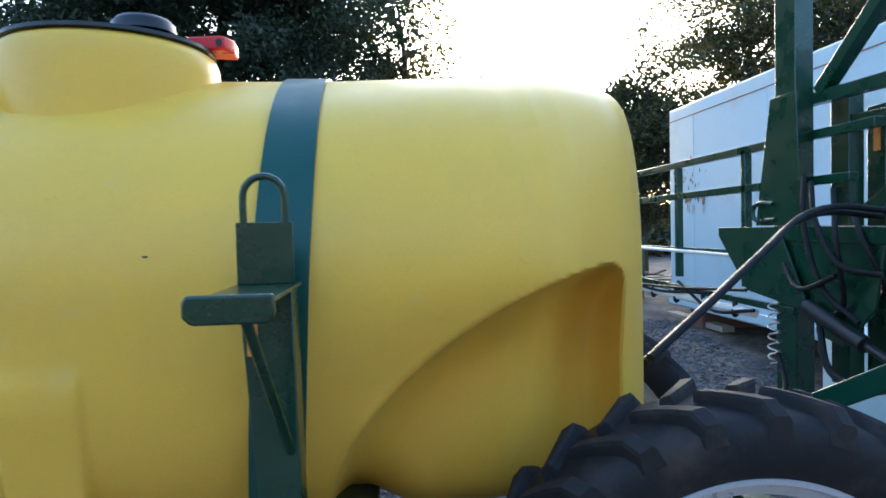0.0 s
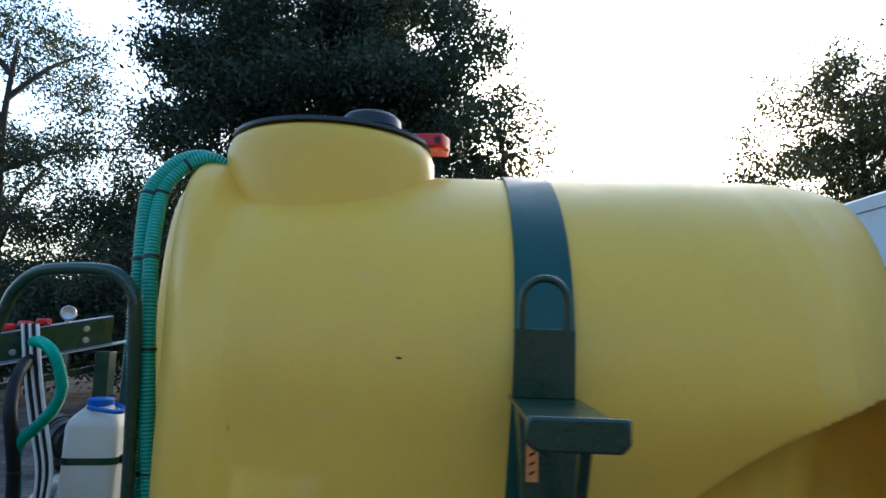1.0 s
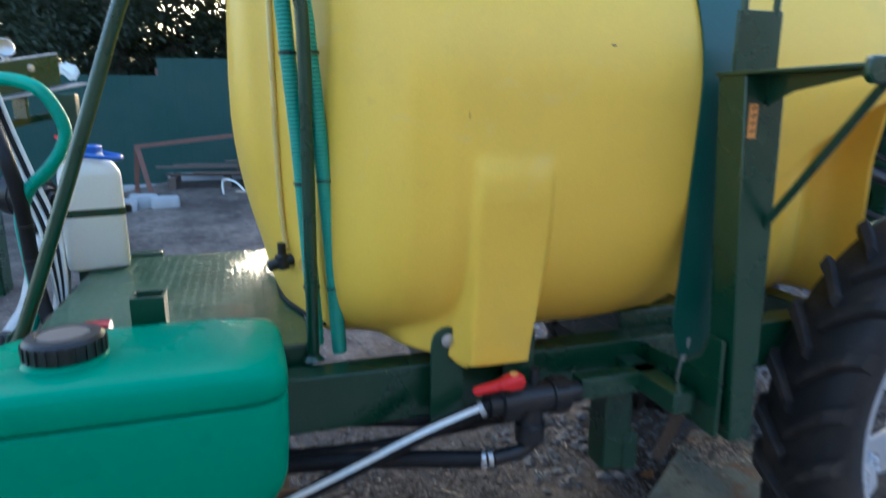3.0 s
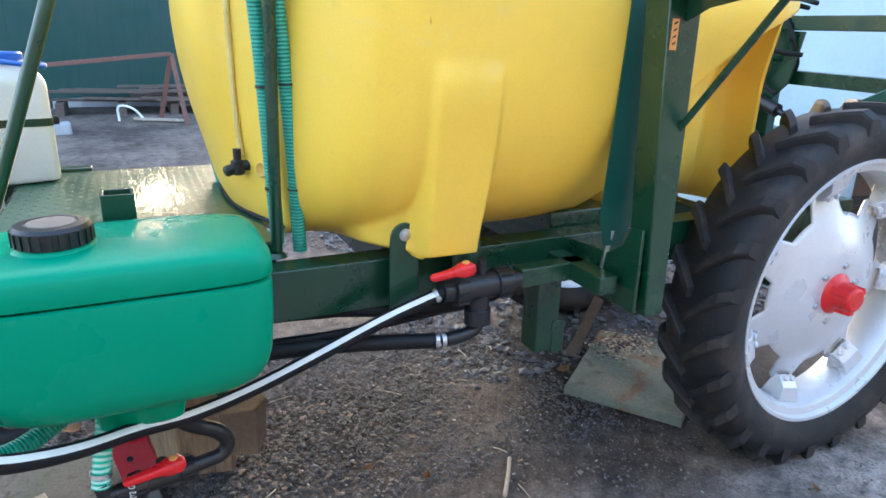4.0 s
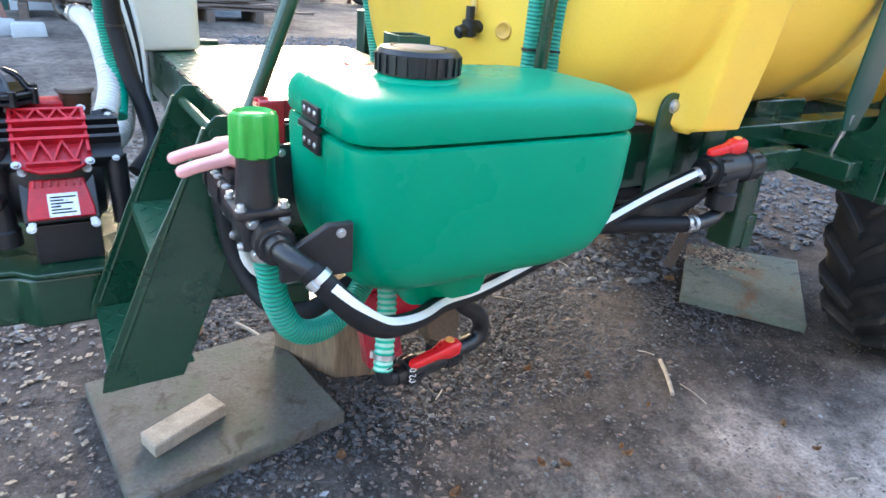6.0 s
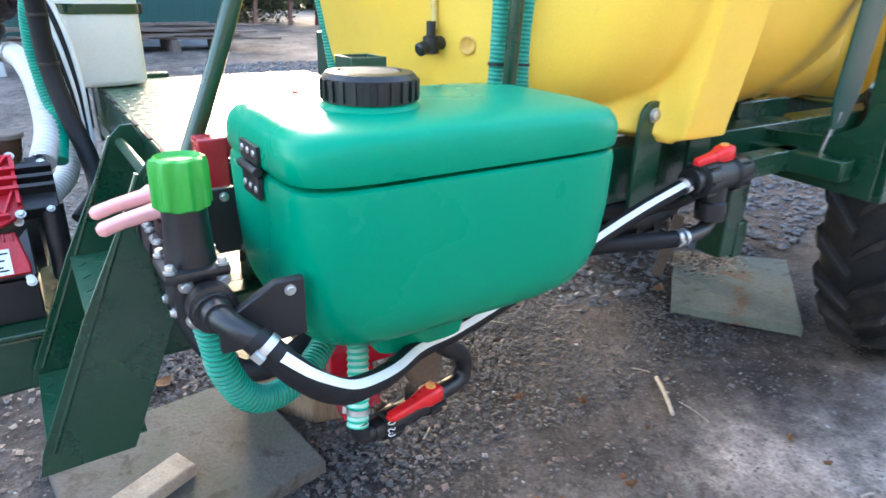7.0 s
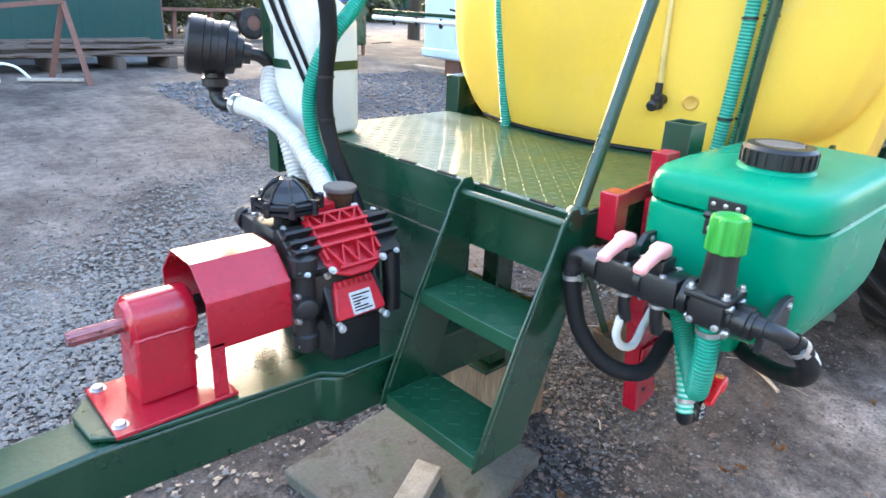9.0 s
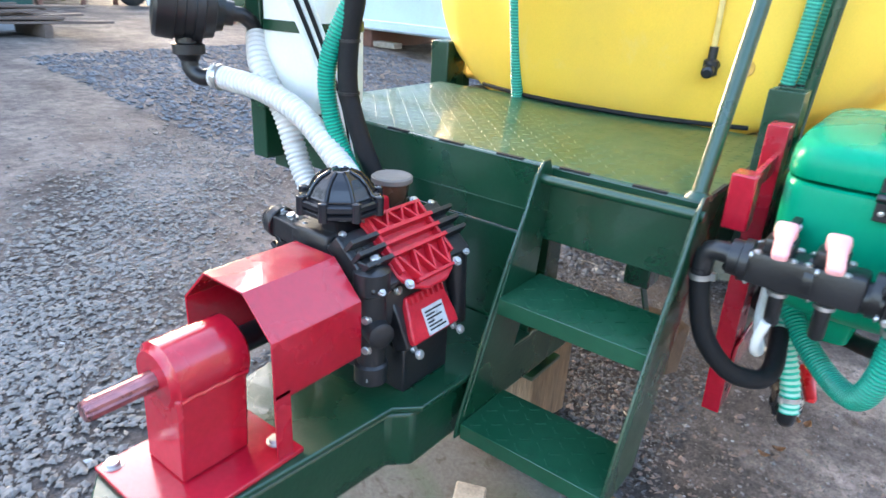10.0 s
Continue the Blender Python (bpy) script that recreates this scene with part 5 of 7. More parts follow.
def build_stand():
    s = thing("boom_rest", (1.19, 1.45, 0.91), "dark green boom rest post with a padded cradle and loop", "boom rest")
    bm = B()
    v = box(bm, 1.125, 1.245, 1.435, 1.53, 0.91, 1.885)
    for q in v:
        if q.co.z < 1.2:
            q.co.x = 1.19 if q.co.x < 1.2 else 1.262
    P("post", bm, GREEN, s, bevel=0.004)
    bm = B()
    box(bm, 1.113, 1.255, 1.110, 1.53, 1.880, 1.888)
    P("shelf", bm, GREEN, s, bevel=0.002)
    bm = B()
    box(bm, 1.118, 1.246, 1.468, 1.478, 1.888, 2.030)
    P("back_plate", bm, GREEN, s, bevel=0.002)
    bm = B()
    plate(bm, [(1.12, 1.098, 1.848), (1.25, 1.098, 1.848), (1.262, 1.098, 1.862), (1.262, 1.098, 1.90), (1.112, 1.098, 1.90), (1.105, 1.098, 1.888), (1.105, 1.098, 1.862)], (0, 0.02, 0))
    P("lip", bm, GREEN, s, bevel=0.005)
    bm = B()
    plate(bm, [(1.19, 1.12, 1.88), (1.19, 1.45, 1.88), (1.19, 1.45, 1.80), (1.19, 1.36, 1.84)], (0.01, 0, 0))
    P("gusset", bm, GREEN, s, bevel=0.002)
    bm = B()
    c = [(1.135, 1.473, 2.02), (1.135, 1.473, 2.085)] + [(1.182 - 0.047 * math.cos(math.radians(a)), 1.473, 2.088 + 0.047 * math.sin(math.radians(a))) for a in range(20, 161, 20)] + [(1.229, 1.473, 2.085), (1.229, 1.473, 2.02)]
    tube(bm, c, 0.0085, 10, 0.01)
    P("loop", bm, GREEN, s)
    bm = B()
    cyl(bm, (1.20, 1.115, 1.885), (1.235, 1.475, 1.47), 0.011, 10)
    P("brace", bm, GREEN, s)
    bm = B()
    box(bm, 1.143, 1.167, 1.4325, 1.4345, 1.73, 1.812)
    lab = P("label_plate", bm, ORANGE, s, "small orange label with dark marks")
    bm = B()
    for i in range(4):
        z = 1.742 + 0.018 * i
        plate(bm, [(1.149, 1.4322, z), (1.161, 1.4322, z + 0.006), (1.161, 1.4322, z + 0.011), (1.149, 1.4322, z + 0.005)], (0, -0.0005, 0))
    P("marks", bm, DARK, lab, smooth=False)


build_stand()


# ---- wheels ----
def build_wheel(y, sd, label):
    w = thing("wheel", (WX, y, WZ), label, "wheel", "sprayer wheels")
    hw = 0.150
    bm = B()
    prof = [(-0.112, 0.575), (-0.126, 0.60), (-hw, 0.65), (-hw - 0.006, 0.69), (-hw + 0.004, 0.732), (-0.12, 0.755), (-0.055, 0.766), (0, 0.769), (0.055, 0.766), (0.12, 0.755), (hw - 0.004, 0.732), (hw + 0.006, 0.69), (hw, 0.65), (0.126, 0.60), (0.112, 0.575)]
    turn(bm, (WX, y, WZ), (0, 1, 0), prof, 96, False)
    ty = P("tyre", bm, TYRE, w, "black tractor tyre with chevron lugs")
    n = 26
    for s in (-1, 1):
        bm = B()
        prev = None
        for k in range(6):
            t = k / 5
            yy = s * (0.004 + 0.153 * t)
            ang = -0.24 * t * (1 - 0.25 * t)
            r0 = 0.750 - 0.02 * t * t - (0.030 if k == 5 else 0)
            r1 = 0.801 - 0.006 * t * t - (0.035 if k == 5 else 0)
            wd = 0.023 + 0.009 * t
            q = [bm.verts.new((rr * math.cos(ang + da), yy, rr * math.sin(ang + da))) for rr, da in ((r0, -wd * 1.4), (r1 - 0.011, -wd * 1.08), (r1, -wd * 0.8), (r1, wd * 0.8), (r1 - 0.011, wd * 1.08), (r0, wd * 1.4))]
            if prev:
                skin(bm, prev, q)
            else:
                bm.faces.new(q)
            prev = q
        bm.faces.new(prev[::-1])
        first = part("lug", bm, LUG, ty, smooth=False)
        for i in range(n):
            lug = first if i == 0 else new("lug", first.data)
            lug.parent = ty
            lug.matrix_basis = Matrix.Rotation(2 * math.pi * (i + (0.5 if s > 0 else 0)) / n, 4, "Y")
    bm = B()
    f = -sd
    rim = [(f * 0.114, 0.590), (f * 0.122, 0.583), (f * 0.120, 0.570), (f * 0.100, 0.562), (f * 0.090, 0.535), (f * 0.06, 0.522), (0, 0.514), (-f * 0.06, 0.522), (-f * 0.090, 0.535), (-f * 0.100, 0.562), (-f * 0.120, 0.583), (-f * 0.114, 0.590)]
    rim = rim if f < 0 else rim[::-1]
    turn(bm, (WX, y, WZ), (0, 1, 0), rim, 96, False)
    rm = P("rim", bm, RIM, w, "silver painted steel rim")
    md = rm.modifiers.new("thick", "SOLIDIFY")
    md.thickness = 0.006
    # star-shaped disc, seven arms bolted to rim lugs
    bm = B()
    lobes = 7
    rings = []
    for fr in (0.30, 0.36, 0.40, 0.50, 0.62, 0.74, 0.85, 0.93, 1.0):
        row = []
        for i in range(lobes * 20):
            a = 2 * math.pi * i / (lobes * 20) + LEAN
            c = 0.5 + 0.5 * math.cos((a - LEAN) * lobes)
            r = 0.365 * fr + (0.345 + 0.10 * smoothstep(0.35, 0.75, c) - 0.365) * fr ** 5
            row.append(bm.verts.new((WX + r * math.cos(a), y + f * (0.075 - 0.09 * smoothstep(0.14, 0.46, r)), WZ + r * math.sin(a))))
        rings.append(row)
    for p, q in zip(rings, rings[1:]):
        skin(bm, p, q)
    bm.faces.new(rings[0])
    ds = P("disc", bm, RIM, w, "silver dished wheel disc with seven arms")
    md = ds.modifiers.new("thick", "SOLIDIFY")
    md.thickness = 0.010
    for i in range(lobes):
        a = 2 * math.pi * i / lobes + LEAN
        ca, sa = math.cos(a), math.sin(a)
        def at(r, t, dy):
            return Vector((WX + r * ca - t * sa, y + f * dy, WZ + r * sa + t * ca))
        bm = B()
        for t in (-0.052, 0.046):
            plate(bm, [at(0.520, t * 1.25, -0.04), at(0.520, t * 1.25, 0.062), at(0.46, t, 0.050), at(0.425, t, 0.018), at(0.41, t, -0.012)], at(0, 0.006, 0) - at(0, 0, 0))
        plate(bm, [at(0.520, -0.065, 0.062), at(0.520, 0.063, 0.062), at(0.46, 0.052, 0.050), at(0.46, -0.052, 0.050)], at(0, 0, -0.006) - at(0, 0, 0))
        plate(bm, [at(0.46, -0.052, 0.050), at(0.46, 0.052, 0.050), at(0.415, 0.052, 0.012), at(0.415, -0.052, 0.012)], at(0, 0, -0.006) - at(0, 0, 0))
        lugp = P("rim_lug", bm, RIM, w, bevel=0.003)
        for t in (-0.022, 0.022):
            bm = B()
            bolt(bm, at(0.425, t, 0.02), at(-0.3, 0, 0.7) - at(0, 0, 0), 0.013, 0.016)
            P("bolt", bm, RIM, lugp)
    bm = B()
    turn(bm, (WX, y, WZ), (0, f, 0), [(-0.06, 0.11), (0.06, 0.11), (0.065, 0.095), (0.08, 0.09), (0.10, 0.06), (0.16, 0.055), (0.17, 0.045), (0.172, 0.02)], 24, True, (0, 0, 1))
    for i in range(3):
        a = 2.1 * i + 0.5
        beam(bm, (WX + 0.05 * math.cos(a), y + f * 0.07, WZ + 0.05 * math.sin(a)), (WX + 0.045 * math.cos(a), y + f * 0.16, WZ + 0.045 * math.sin(a)), 0.03, 0.05, (math.cos(a), 0, math.sin(a)))
    hb = P("hub", bm, REDPL, w, "red painted hub", bevel=0.003)
    for i in range(6):
        a = 2 * math.pi * i / 6 + 0.3
        bm = B()
        bolt(bm, (WX + 0.125 * math.cos(a), y + f * 0.066, WZ + 0.125 * math.sin(a)), (0, f, 0), 0.014, 0.022)
        P("wheel_nut", bm, STEEL, hb)


LEAN = radians(-2)
build_wheel(1.645, 1, "large narrow wheel, black lugged tyre, silver rim, red hub")
build_wheel(3.355, -1, "large narrow tractor wheel on the far side of the chassis")


# ---- mixing hopper ----
def superloop(bm, cx, cy, ax, ay, z, n=64, e=5.0, shrink=0.0):
    out = []
    for i in range(n):
        a = 2 * math.pi * i / n
        c, s = math.cos(a), math.sin(a)
        x = cx + ax * math.copysign(abs(c) ** (2 / e), c)
        y = cy + ay * math.copysign(abs(s) ** (2 / e), s)
        out.append(bm.verts.new((x, y, z)))
    return out


def loft(bm, loops, cap=True):
    for a, b in zip(loops, loops[1:]):
        skin(bm, a, b)
    if cap:
        bm.faces.new(loops[0][::-1])
        bm.faces.new(loops[-1])


def build_hopper():
    h = thing("mixing_hopper", (-0.28, 1.6, 0.75), "green plastic chemical mixing hopper with a hinged lid", "hopper")
    CX, CY, AX, AY = -0.282, 1.605, 0.318, 0.198
    body = [(1.208, 0.972, 7), (1.203, 0.992, 7), (1.19, 1.0, 7), (1.10, 0.992, 7), (1.02, 0.975, 6.5), (0.985, 0.95, 6), (0.95, 0.90, 5.5), (0.927, 0.82, 5), (0.91, 0.71, 4.5), (0.897, 0.58, 4), (0.88, 0.45, 4), (0.865, 0.38, 5), (0.845, 0.34, 6), (0.80, 0.31, 6), (0.795, 0.29, 6)]
    bm = B()
    loft(bm, [superloop(bm, CX + 0.0 * k, CY + 0.085 * (1 - s), AX * s, AY * s, z, 72, e) for k, (z, s, e) in enumerate(body)])
    P("body", bm, HOPPER, h)
    bm = B()
    lidp = [(1.214, 0.965, 7), (1.216, 0.995, 7), (1.222, 1.004, 7), (1.250, 1.004, 7), (1.266, 0.992, 6.5), (1.278, 0.965, 6), (1.286, 0.90, 5), (1.291, 0.75, 4), (1.294, 0.5, 3), (1.295, 0.25, 2.5)]
    loft(bm, [superloop(bm, CX, CY, AX * s, AY * s, z, 72, e) for z, s, e in lidp])
    lid = P("lid", bm, HOPPER, h, "slightly domed green lid")
    bm = B()
    turn(bm, (-0.405, 1.585, 1.285), (0, 0, 1), [(0, 0.088), (0.01, 0.082), (0.016, 0.074), (0.02, 0.07)], 40, True, (0, 1, 0))
    P("collar", bm, HOPPER, lid)
    bm = B()
    turn(bm, (-0.405, 1.585, 1.302), (0, 0, 1), [(0, 0.070), (0, 0.076), (0.036, 0.077), (0.044, 0.070), (0.046, 0.052), (0.042, 0.050), (0.042, 0.02)], 48, True, (0, 1, 0))
    for i in range(24):
        a = 2 * math.pi * i / 24
        c, s = math.cos(a), math.sin(a)
        beam(bm, (-0.405 + 0.0775 * c, 1.585 + 0.0775 * s, 1.305), (-0.405 + 0.0775 * c, 1.585 + 0.0775 * s, 1.336), 0.008, 0.005, (c, s, 0))
    P("screw_cap", bm, BLACK, lid, "black ribbed screw cap with a dusty top")
    bm = B()
    turn(bm, (-0.405, 1.585, 1.3445), (0, 0, 1), [(0, 0.049), (0.003, 0.047), (0.004, 0.03)], 32, True, (0, 1, 0))
    P("cap_disc", bm, SUEDE, lid)
    # hinge
    hx = CX - AX - 0.004
    bm = B()
    for z0, z1 in ((1.222, 1.250), (1.168, 1.202)):
        box(bm, hx - 0.004, hx + 0.003, 1.555, 1.632, z0, z1)
    cyl(bm, (hx - 0.004, 1.553, 1.212), (hx - 0.004, 1.634, 1.212), 0.008, 10)
    hg = P("hinge", bm, BLACK, h, "black steel hinge with bright screws", bevel=0.001)
    for y in (1.568, 1.594, 1.62):
        for z in (1.238, 1.183):
            bm = B()
            turn(bm, (hx - 0.003, y, z), (-1, 0, 0), [(0, 0.006), (0.003, 0.005), (0.004, 0.002)], 10)
            P("screw", bm, STEEL, hg)
    # black side brackets that hold the control block
    for y0, y1, z0, z1 in ((1.43, 1.445, 1.0, 1.09), (1.74, 1.755, 1.02, 1.14)):
        bm = B()
        plate(bm, [(hx + 0.012, y0, z0), (hx + 0.012, y0, z1), (hx - 0.03, y0, z1), (hx - 0.11, y0, z0 + 0.045), (hx - 0.11, y0, z0)], (0, y1 - y0, 0))
        br = P("side_bracket", bm, BLACK, h, bevel=0.002)
        bm = B()
        bolt(bm, (hx - 0.01, y0 - 0.001, z1 - 0.015), (0, -1, 0), 0.006, 0.006)
        P("bolt", bm, STEEL, br)


build_hopper()


def build_hopper_mount():
    m = thing("hopper_mount", (-0.33, 1.86, 0.52), "red painted steel bracket that carries the hopper", "bracket")
    bm = B()
    plate(bm, [(-0.365, 1.875, 0.49), (-0.265, 1.875, 0.51), (-0.31, 1.875, 0.75), (-0.37, 1.875, 1.28), (-0.43, 1.875, 1.28), (-0.42, 1.875, 0.80)], (0, -0.045, 0))
    bar = P("upright", bm, RED, m, bevel=0.002)
    for z in (0.56, 0.68, 0.80, 0.92, 1.05, 1.24):
        x = -0.325 - (z - 0.55) * 0.085
        bm = B()
        cyl(bm, (x - 0.012, 1.8288, z), (x - 0.012, 1.8302, z), 0.009, 12)
        P("hole", bm, DARK, bar)
    bm = B()
    plate(bm, [(-0.63, 1.832, 1.208), (-0.575, 1.832, 1.208), (-0.575, 1.832, 1.10), (-0.59, 1.832, 1.085), (-0.625, 1.832, 1.09)], (0, 0.05, 0))
    P("upper_arm", bm, RED, m, bevel=0.004)
    bm = B()
    beam(bm, (-0.62, 1.845, 1.185), (-0.36, 1.845, 1.20), 0.012, 0.04)
    P("cross_arm", bm, RED, m, bevel=0.002)
    bm = B()
    plate(bm, [(-0.40, 1.82, 0.64), (-0.24, 1.82, 0.64), (-0.20, 1.82, 0.69), (-0.20, 1.82, 0.73), (-0.40, 1.82, 0.72)], (0, 0.008, 0))
    P("lower_plate", bm, RED, m, bevel=0.003)
    # green channel upright on the platform edge
    c = thing("square_post", (-0.28, 1.88, 0.9), "short open-topped dark green square post at the platform edge", "post")
    bm = B()
    o = [(-0.319, 1.835), (-0.239, 1.835), (-0.239, 1.912), (-0.319, 1.912)]
    i = [(-0.312, 1.842), (-0.246, 1.842), (-0.246, 1.905), (-0.312, 1.905)]
    lo = [[bm.verts.new((*p, z)) for p in q] for q, z in ((o, 0.95), (o, 1.34), (i, 1.34), (i, 1.06))]
    for a, b in zip(lo, lo[1:]):
        skin(bm, a, b)
    bm.faces.new(lo[0])
    bm.faces.new(lo[-1])
    P("tube", bm, GREEN, c, bevel=0.0015)


build_hopper_mount()


# ---- control block ----
def build_manifold():
    m = thing("control_manifold", (-0.71, 1.62, 1.07), "black plastic valve manifold with pink levers and a green regulator knob", "manifold")
    A, Z = -0.712, 1.068
    bm = B()
    rbox(bm, A - 0.036, A + 0.036, 1.60, 1.80, Z - 0.034, Z + 0.034, 0.01, 2)
    P("body", bm, BLACK, m)
    bm = B()
    cyl(bm, (A, 1.45, Z - 0.015), (A, 1.82, Z), 0.030, 20)
    P("pipe", bm, BLACK, m)
    for y in (1.585, 1.69, 1.80):
        bm = B()
        turn(bm, (A, y - 0.008, Z), (0, 1, 0), [(0, 0.042), (0.016, 0.042)], 20)
        P("flange", bm, BLACK, m)
        bolts([((A + 0.040 * math.cos(a), y - 0.010, Z + 0.040 * math.sin(a)), (0, -1, 0), 0.0055, 0.006) for a in (2.5, 4.0, 0.8)], STEEL, m)
    for y in (1.750, 1.665):
        bm = B()
        rbox(bm, A - 0.028, A + 0.028, y - 0.026, y + 0.026, Z + 0.03, Z + 0.062, 0.006, 2)
        v = P("valve_cap", bm, BLACK, m)
        bm = B()
        d = Vector((-0.095, -0.012, -0.014))
        a = Vector((A + 0.012, y, Z + 0.077))
        dd, s, u = axes(d)
        rows = []
        for t, w, hgt in ((0, 0.015, 0.011), (0.004, 0.020, 0.015), (0.03, 0.020, 0.015), (0.04, 0.016, 0.010), (0.09, 0.014, 0.009), (0.118, 0.014, 0.009), (0.125, 0.008, 0.005)):
            c = a + dd * t + u * (0.005 * math.sin(t * 25))
            rows.append([bm.verts.new(c + s * w * math.copysign(abs(math.cos(q)) ** 0.5, math.cos(q)) + u * hgt * math.copysign(abs(math.sin(q)) ** 0.5, math.sin(q))) for q in [k * math.pi / 10 + 0.05 for k in range(20)]])
        loft(bm, rows)
        P("lever", bm, PINK, v, "faded pink lever", bevel=0.002)
        bolts([((A + sx * 0.034, y + sy * 0.03, Z + 0.034), (0, 0, 1), 0.006, 0.006) for sx in (-1, 1) for sy in (-1, 1)], STEEL, v)
    # regulator
    R = Vector((-0.72, 1.534, 1.08))
    bm = B()
    rbox(bm, R.x - 0.036, R.x + 0.036, R.y - 0.036, R.y + 0.036, R.z - 0.05, R.z + 0.02, 0.008, 2)
    P("regulator_body", bm, BLACK, m)
    bm = B()
    rbox(bm, R.x - 0.045, R.x + 0.045, R.y - 0.045, R.y + 0.045, R.z + 0.008, R.z + 0.024, 0.006, 2)
    P("flange_plate", bm, BLACK, m)
    bm = B()
    turn(bm, R + Vector((0, 0, 0.02)), (0, 0, 1), [(0, 0.036), (0.012, 0.034), (0.06, 0.031), (0.11, 0.030)], 28, True, (0, 1, 0))
    P("regulator", bm, BLACK, m)
    bm = B()
    rows = []
    for z, r, d in ((0.105, 0.034, 0.0), (0.109, 0.037, 0.003), (0.165, 0.036, 0.003), (0.173, 0.034, 0.002), (0.176, 0.029, 0.0), (0.170, 0.024, 0.0), (0.170, 0.012, 0.0)):
        rows.append([bm.verts.new(R + Vector(((r + d * math.copysign(abs(math.cos(a * 8)) ** 0.5, math.cos(a * 8))) * math.cos(a), (r + d * math.copysign(abs(math.cos(a * 8)) ** 0.5, math.cos(a * 8))) * math.sin(a), z))) for a in [2 * math.pi * i / 96 for i in range(96)]])
    loft(bm, rows)
    P("knob", bm, LIME, m, "bright green ribbed regulator knob")
    bolts([(R + Vector((0.035 * a, 0.035 * b, 0.026)), (0, 0, 1), 0.0065, 0.012) for a in (-1, 1) for b in (-1, 1)], STEEL, m)
    bolts([(R + Vector((-0.036, y, z)), (-1, 0, 0), 0.0055, 0.007) for y, z in ((-0.026, -0.04), (0.026, -0.04))], STEEL, m)
    bm = B()
    turn(bm, (A, 1.49, Z - 0.012), (0, -1, 0), [(0, 0.030), (0.006, 0.034), (0.03, 0.034), (0.033, 0.024), (0.06, 0.021)], 20)
    tube(bm, [(A, 1.46, Z - 0.012), (A, 1.43, Z - 0.012), (A + 0.014, 1.405, Z - 0.02), (A + 0.040, 1.384, Z - 0.040)], 0.0175, 14, 0.012)
    P("union", bm, BLACK, m)
    bolts([((A + a, 1.497, Z + b), (0, -1, 0), 0.0075, 0.012) for a, b in ((-0.026, 0.014), (0.026, 0.014), (-0.022, -0.04), (0.022, -0.04))], STEEL, m)
    bm = B()
    tube(bm, [(A, 1.81, Z), (A, 1.855, Z + 0.004), (A + 0.003, 1.875, Z - 0.010), (A + 0.003, 1.880, Z - 0.05)], 0.021, 14, 0.012)
    turn(bm, (A, 1.81, Z), (0, 1, 0), [(0, 0.036), (0.02, 0.036), (0.022, 0.025)], 18)
    P("elbow", bm, BLACK, m)
    # hanging outlets with clips
    for y in (1.735, 1.655):
        bm = B()
        tube(bm, [(A + 0.005, y, Z - 0.03), (A + 0.008, y, Z - 0.08), (A + 0.025, y, Z - 0.12)], 0.014, 10, 0.012)
        P("outlet", bm, BLACK, m)
        bm = B()
        turn(bm, (A + 0.005, y, Z - 0.045), (0, 0, -1), [(0, 0.019), (0.008, 0.019)], 14, True, (0, 1, 0))
        P("clip", bm, STEEL, m)


build_manifold()


# ---- hoses ----
def hose(name, pts, r, material, label, step=0.02, ribs=False, n=12, clamps=()):
    h = thing(name, pts[0], label, "hose")
    bm = B()
    tube(bm, pts, r, n, step, ribs)
    P("tube", bm, material, h)
    for k in clamps:
        c = spline(pts, 0.02)
        i = min(max(int(k * (len(c) - 1)), 1), len(c) - 2)
        d = c[i + 1] - c[i - 1]
        bm = B()
        turn(bm, c[i] - d.normalized() * 0.006, d, [(0, r * 1.02), (0, r * 1.1), (0.012, r * 1.1), (0.012, r * 1.02)], 18, False)
        dd, s, u = axes(d)
        q = c[i] + s * r * 1.1
        beam(bm, q - dd * 0.008, q + dd * 0.008, 0.012, 0.010)
        P("clamp", bm, STEEL, h, "steel hose clamp")
    return h


def ties(h, pts_list, r):
    for p, d in pts_list:
        bm = B()
        turn(bm, Vector(p) - Vector(d).normalized() * 0.0035, d, [(0, r), (0, r + 0.0025), (0.007, r + 0.0025), (0.007, r)], 18, False)
        P("cable_tie", bm, BLACK, h, "black cable tie")


# striped black delivery hose under the hopper
_p = [(-0.680, 1.392, 1.036), (-0.660, 1.374, 1.012), (-0.615, 1.366, 0.960), (-0.555, 1.395, 0.905), (-0.48, 1.455, 0.858), (-0.40, 1.52, 0.822), (-0.30, 1.605, 0.787), (-0.168, 1.665, 0.762), (0.0, 1.695, 0.785), (0.2, 1.695, 0.855), (0.4, 1.672, 0.945), (0.58, 1.65, 1.012)]
dh = hose("delivery_hose", _p, 0.021, RUBBER, "thick black rubber hose with a white stripe under the hopper", clamps=(0.02, 0.985))
bm = B()
_c = spline(_p, 0.02)
_rows = []
for _i, _q in enumerate(_c[2:-2]):
    _t = (_c[_i + 3] - _c[_i + 1]).normalized()
    _s = _t.cross(Vector((0, 0, 1))).normalized()
    _u = _s.cross(_t)
    _rows.append([bm.verts.new(_q + (_s * math.cos(a) + _u * math.sin(a)) * 0.0222) for a in [math.radians(v) for v in (22, 36, 50, 64)]])
for _a, _b in zip(_rows, _rows[1:]):
    for _k in range(3):
        bm.faces.new((_a[_k], _a[_k + 1], _b[_k + 1], _b[_k]))
P("stripe", bm, STRIPE, dh, "white stripe")

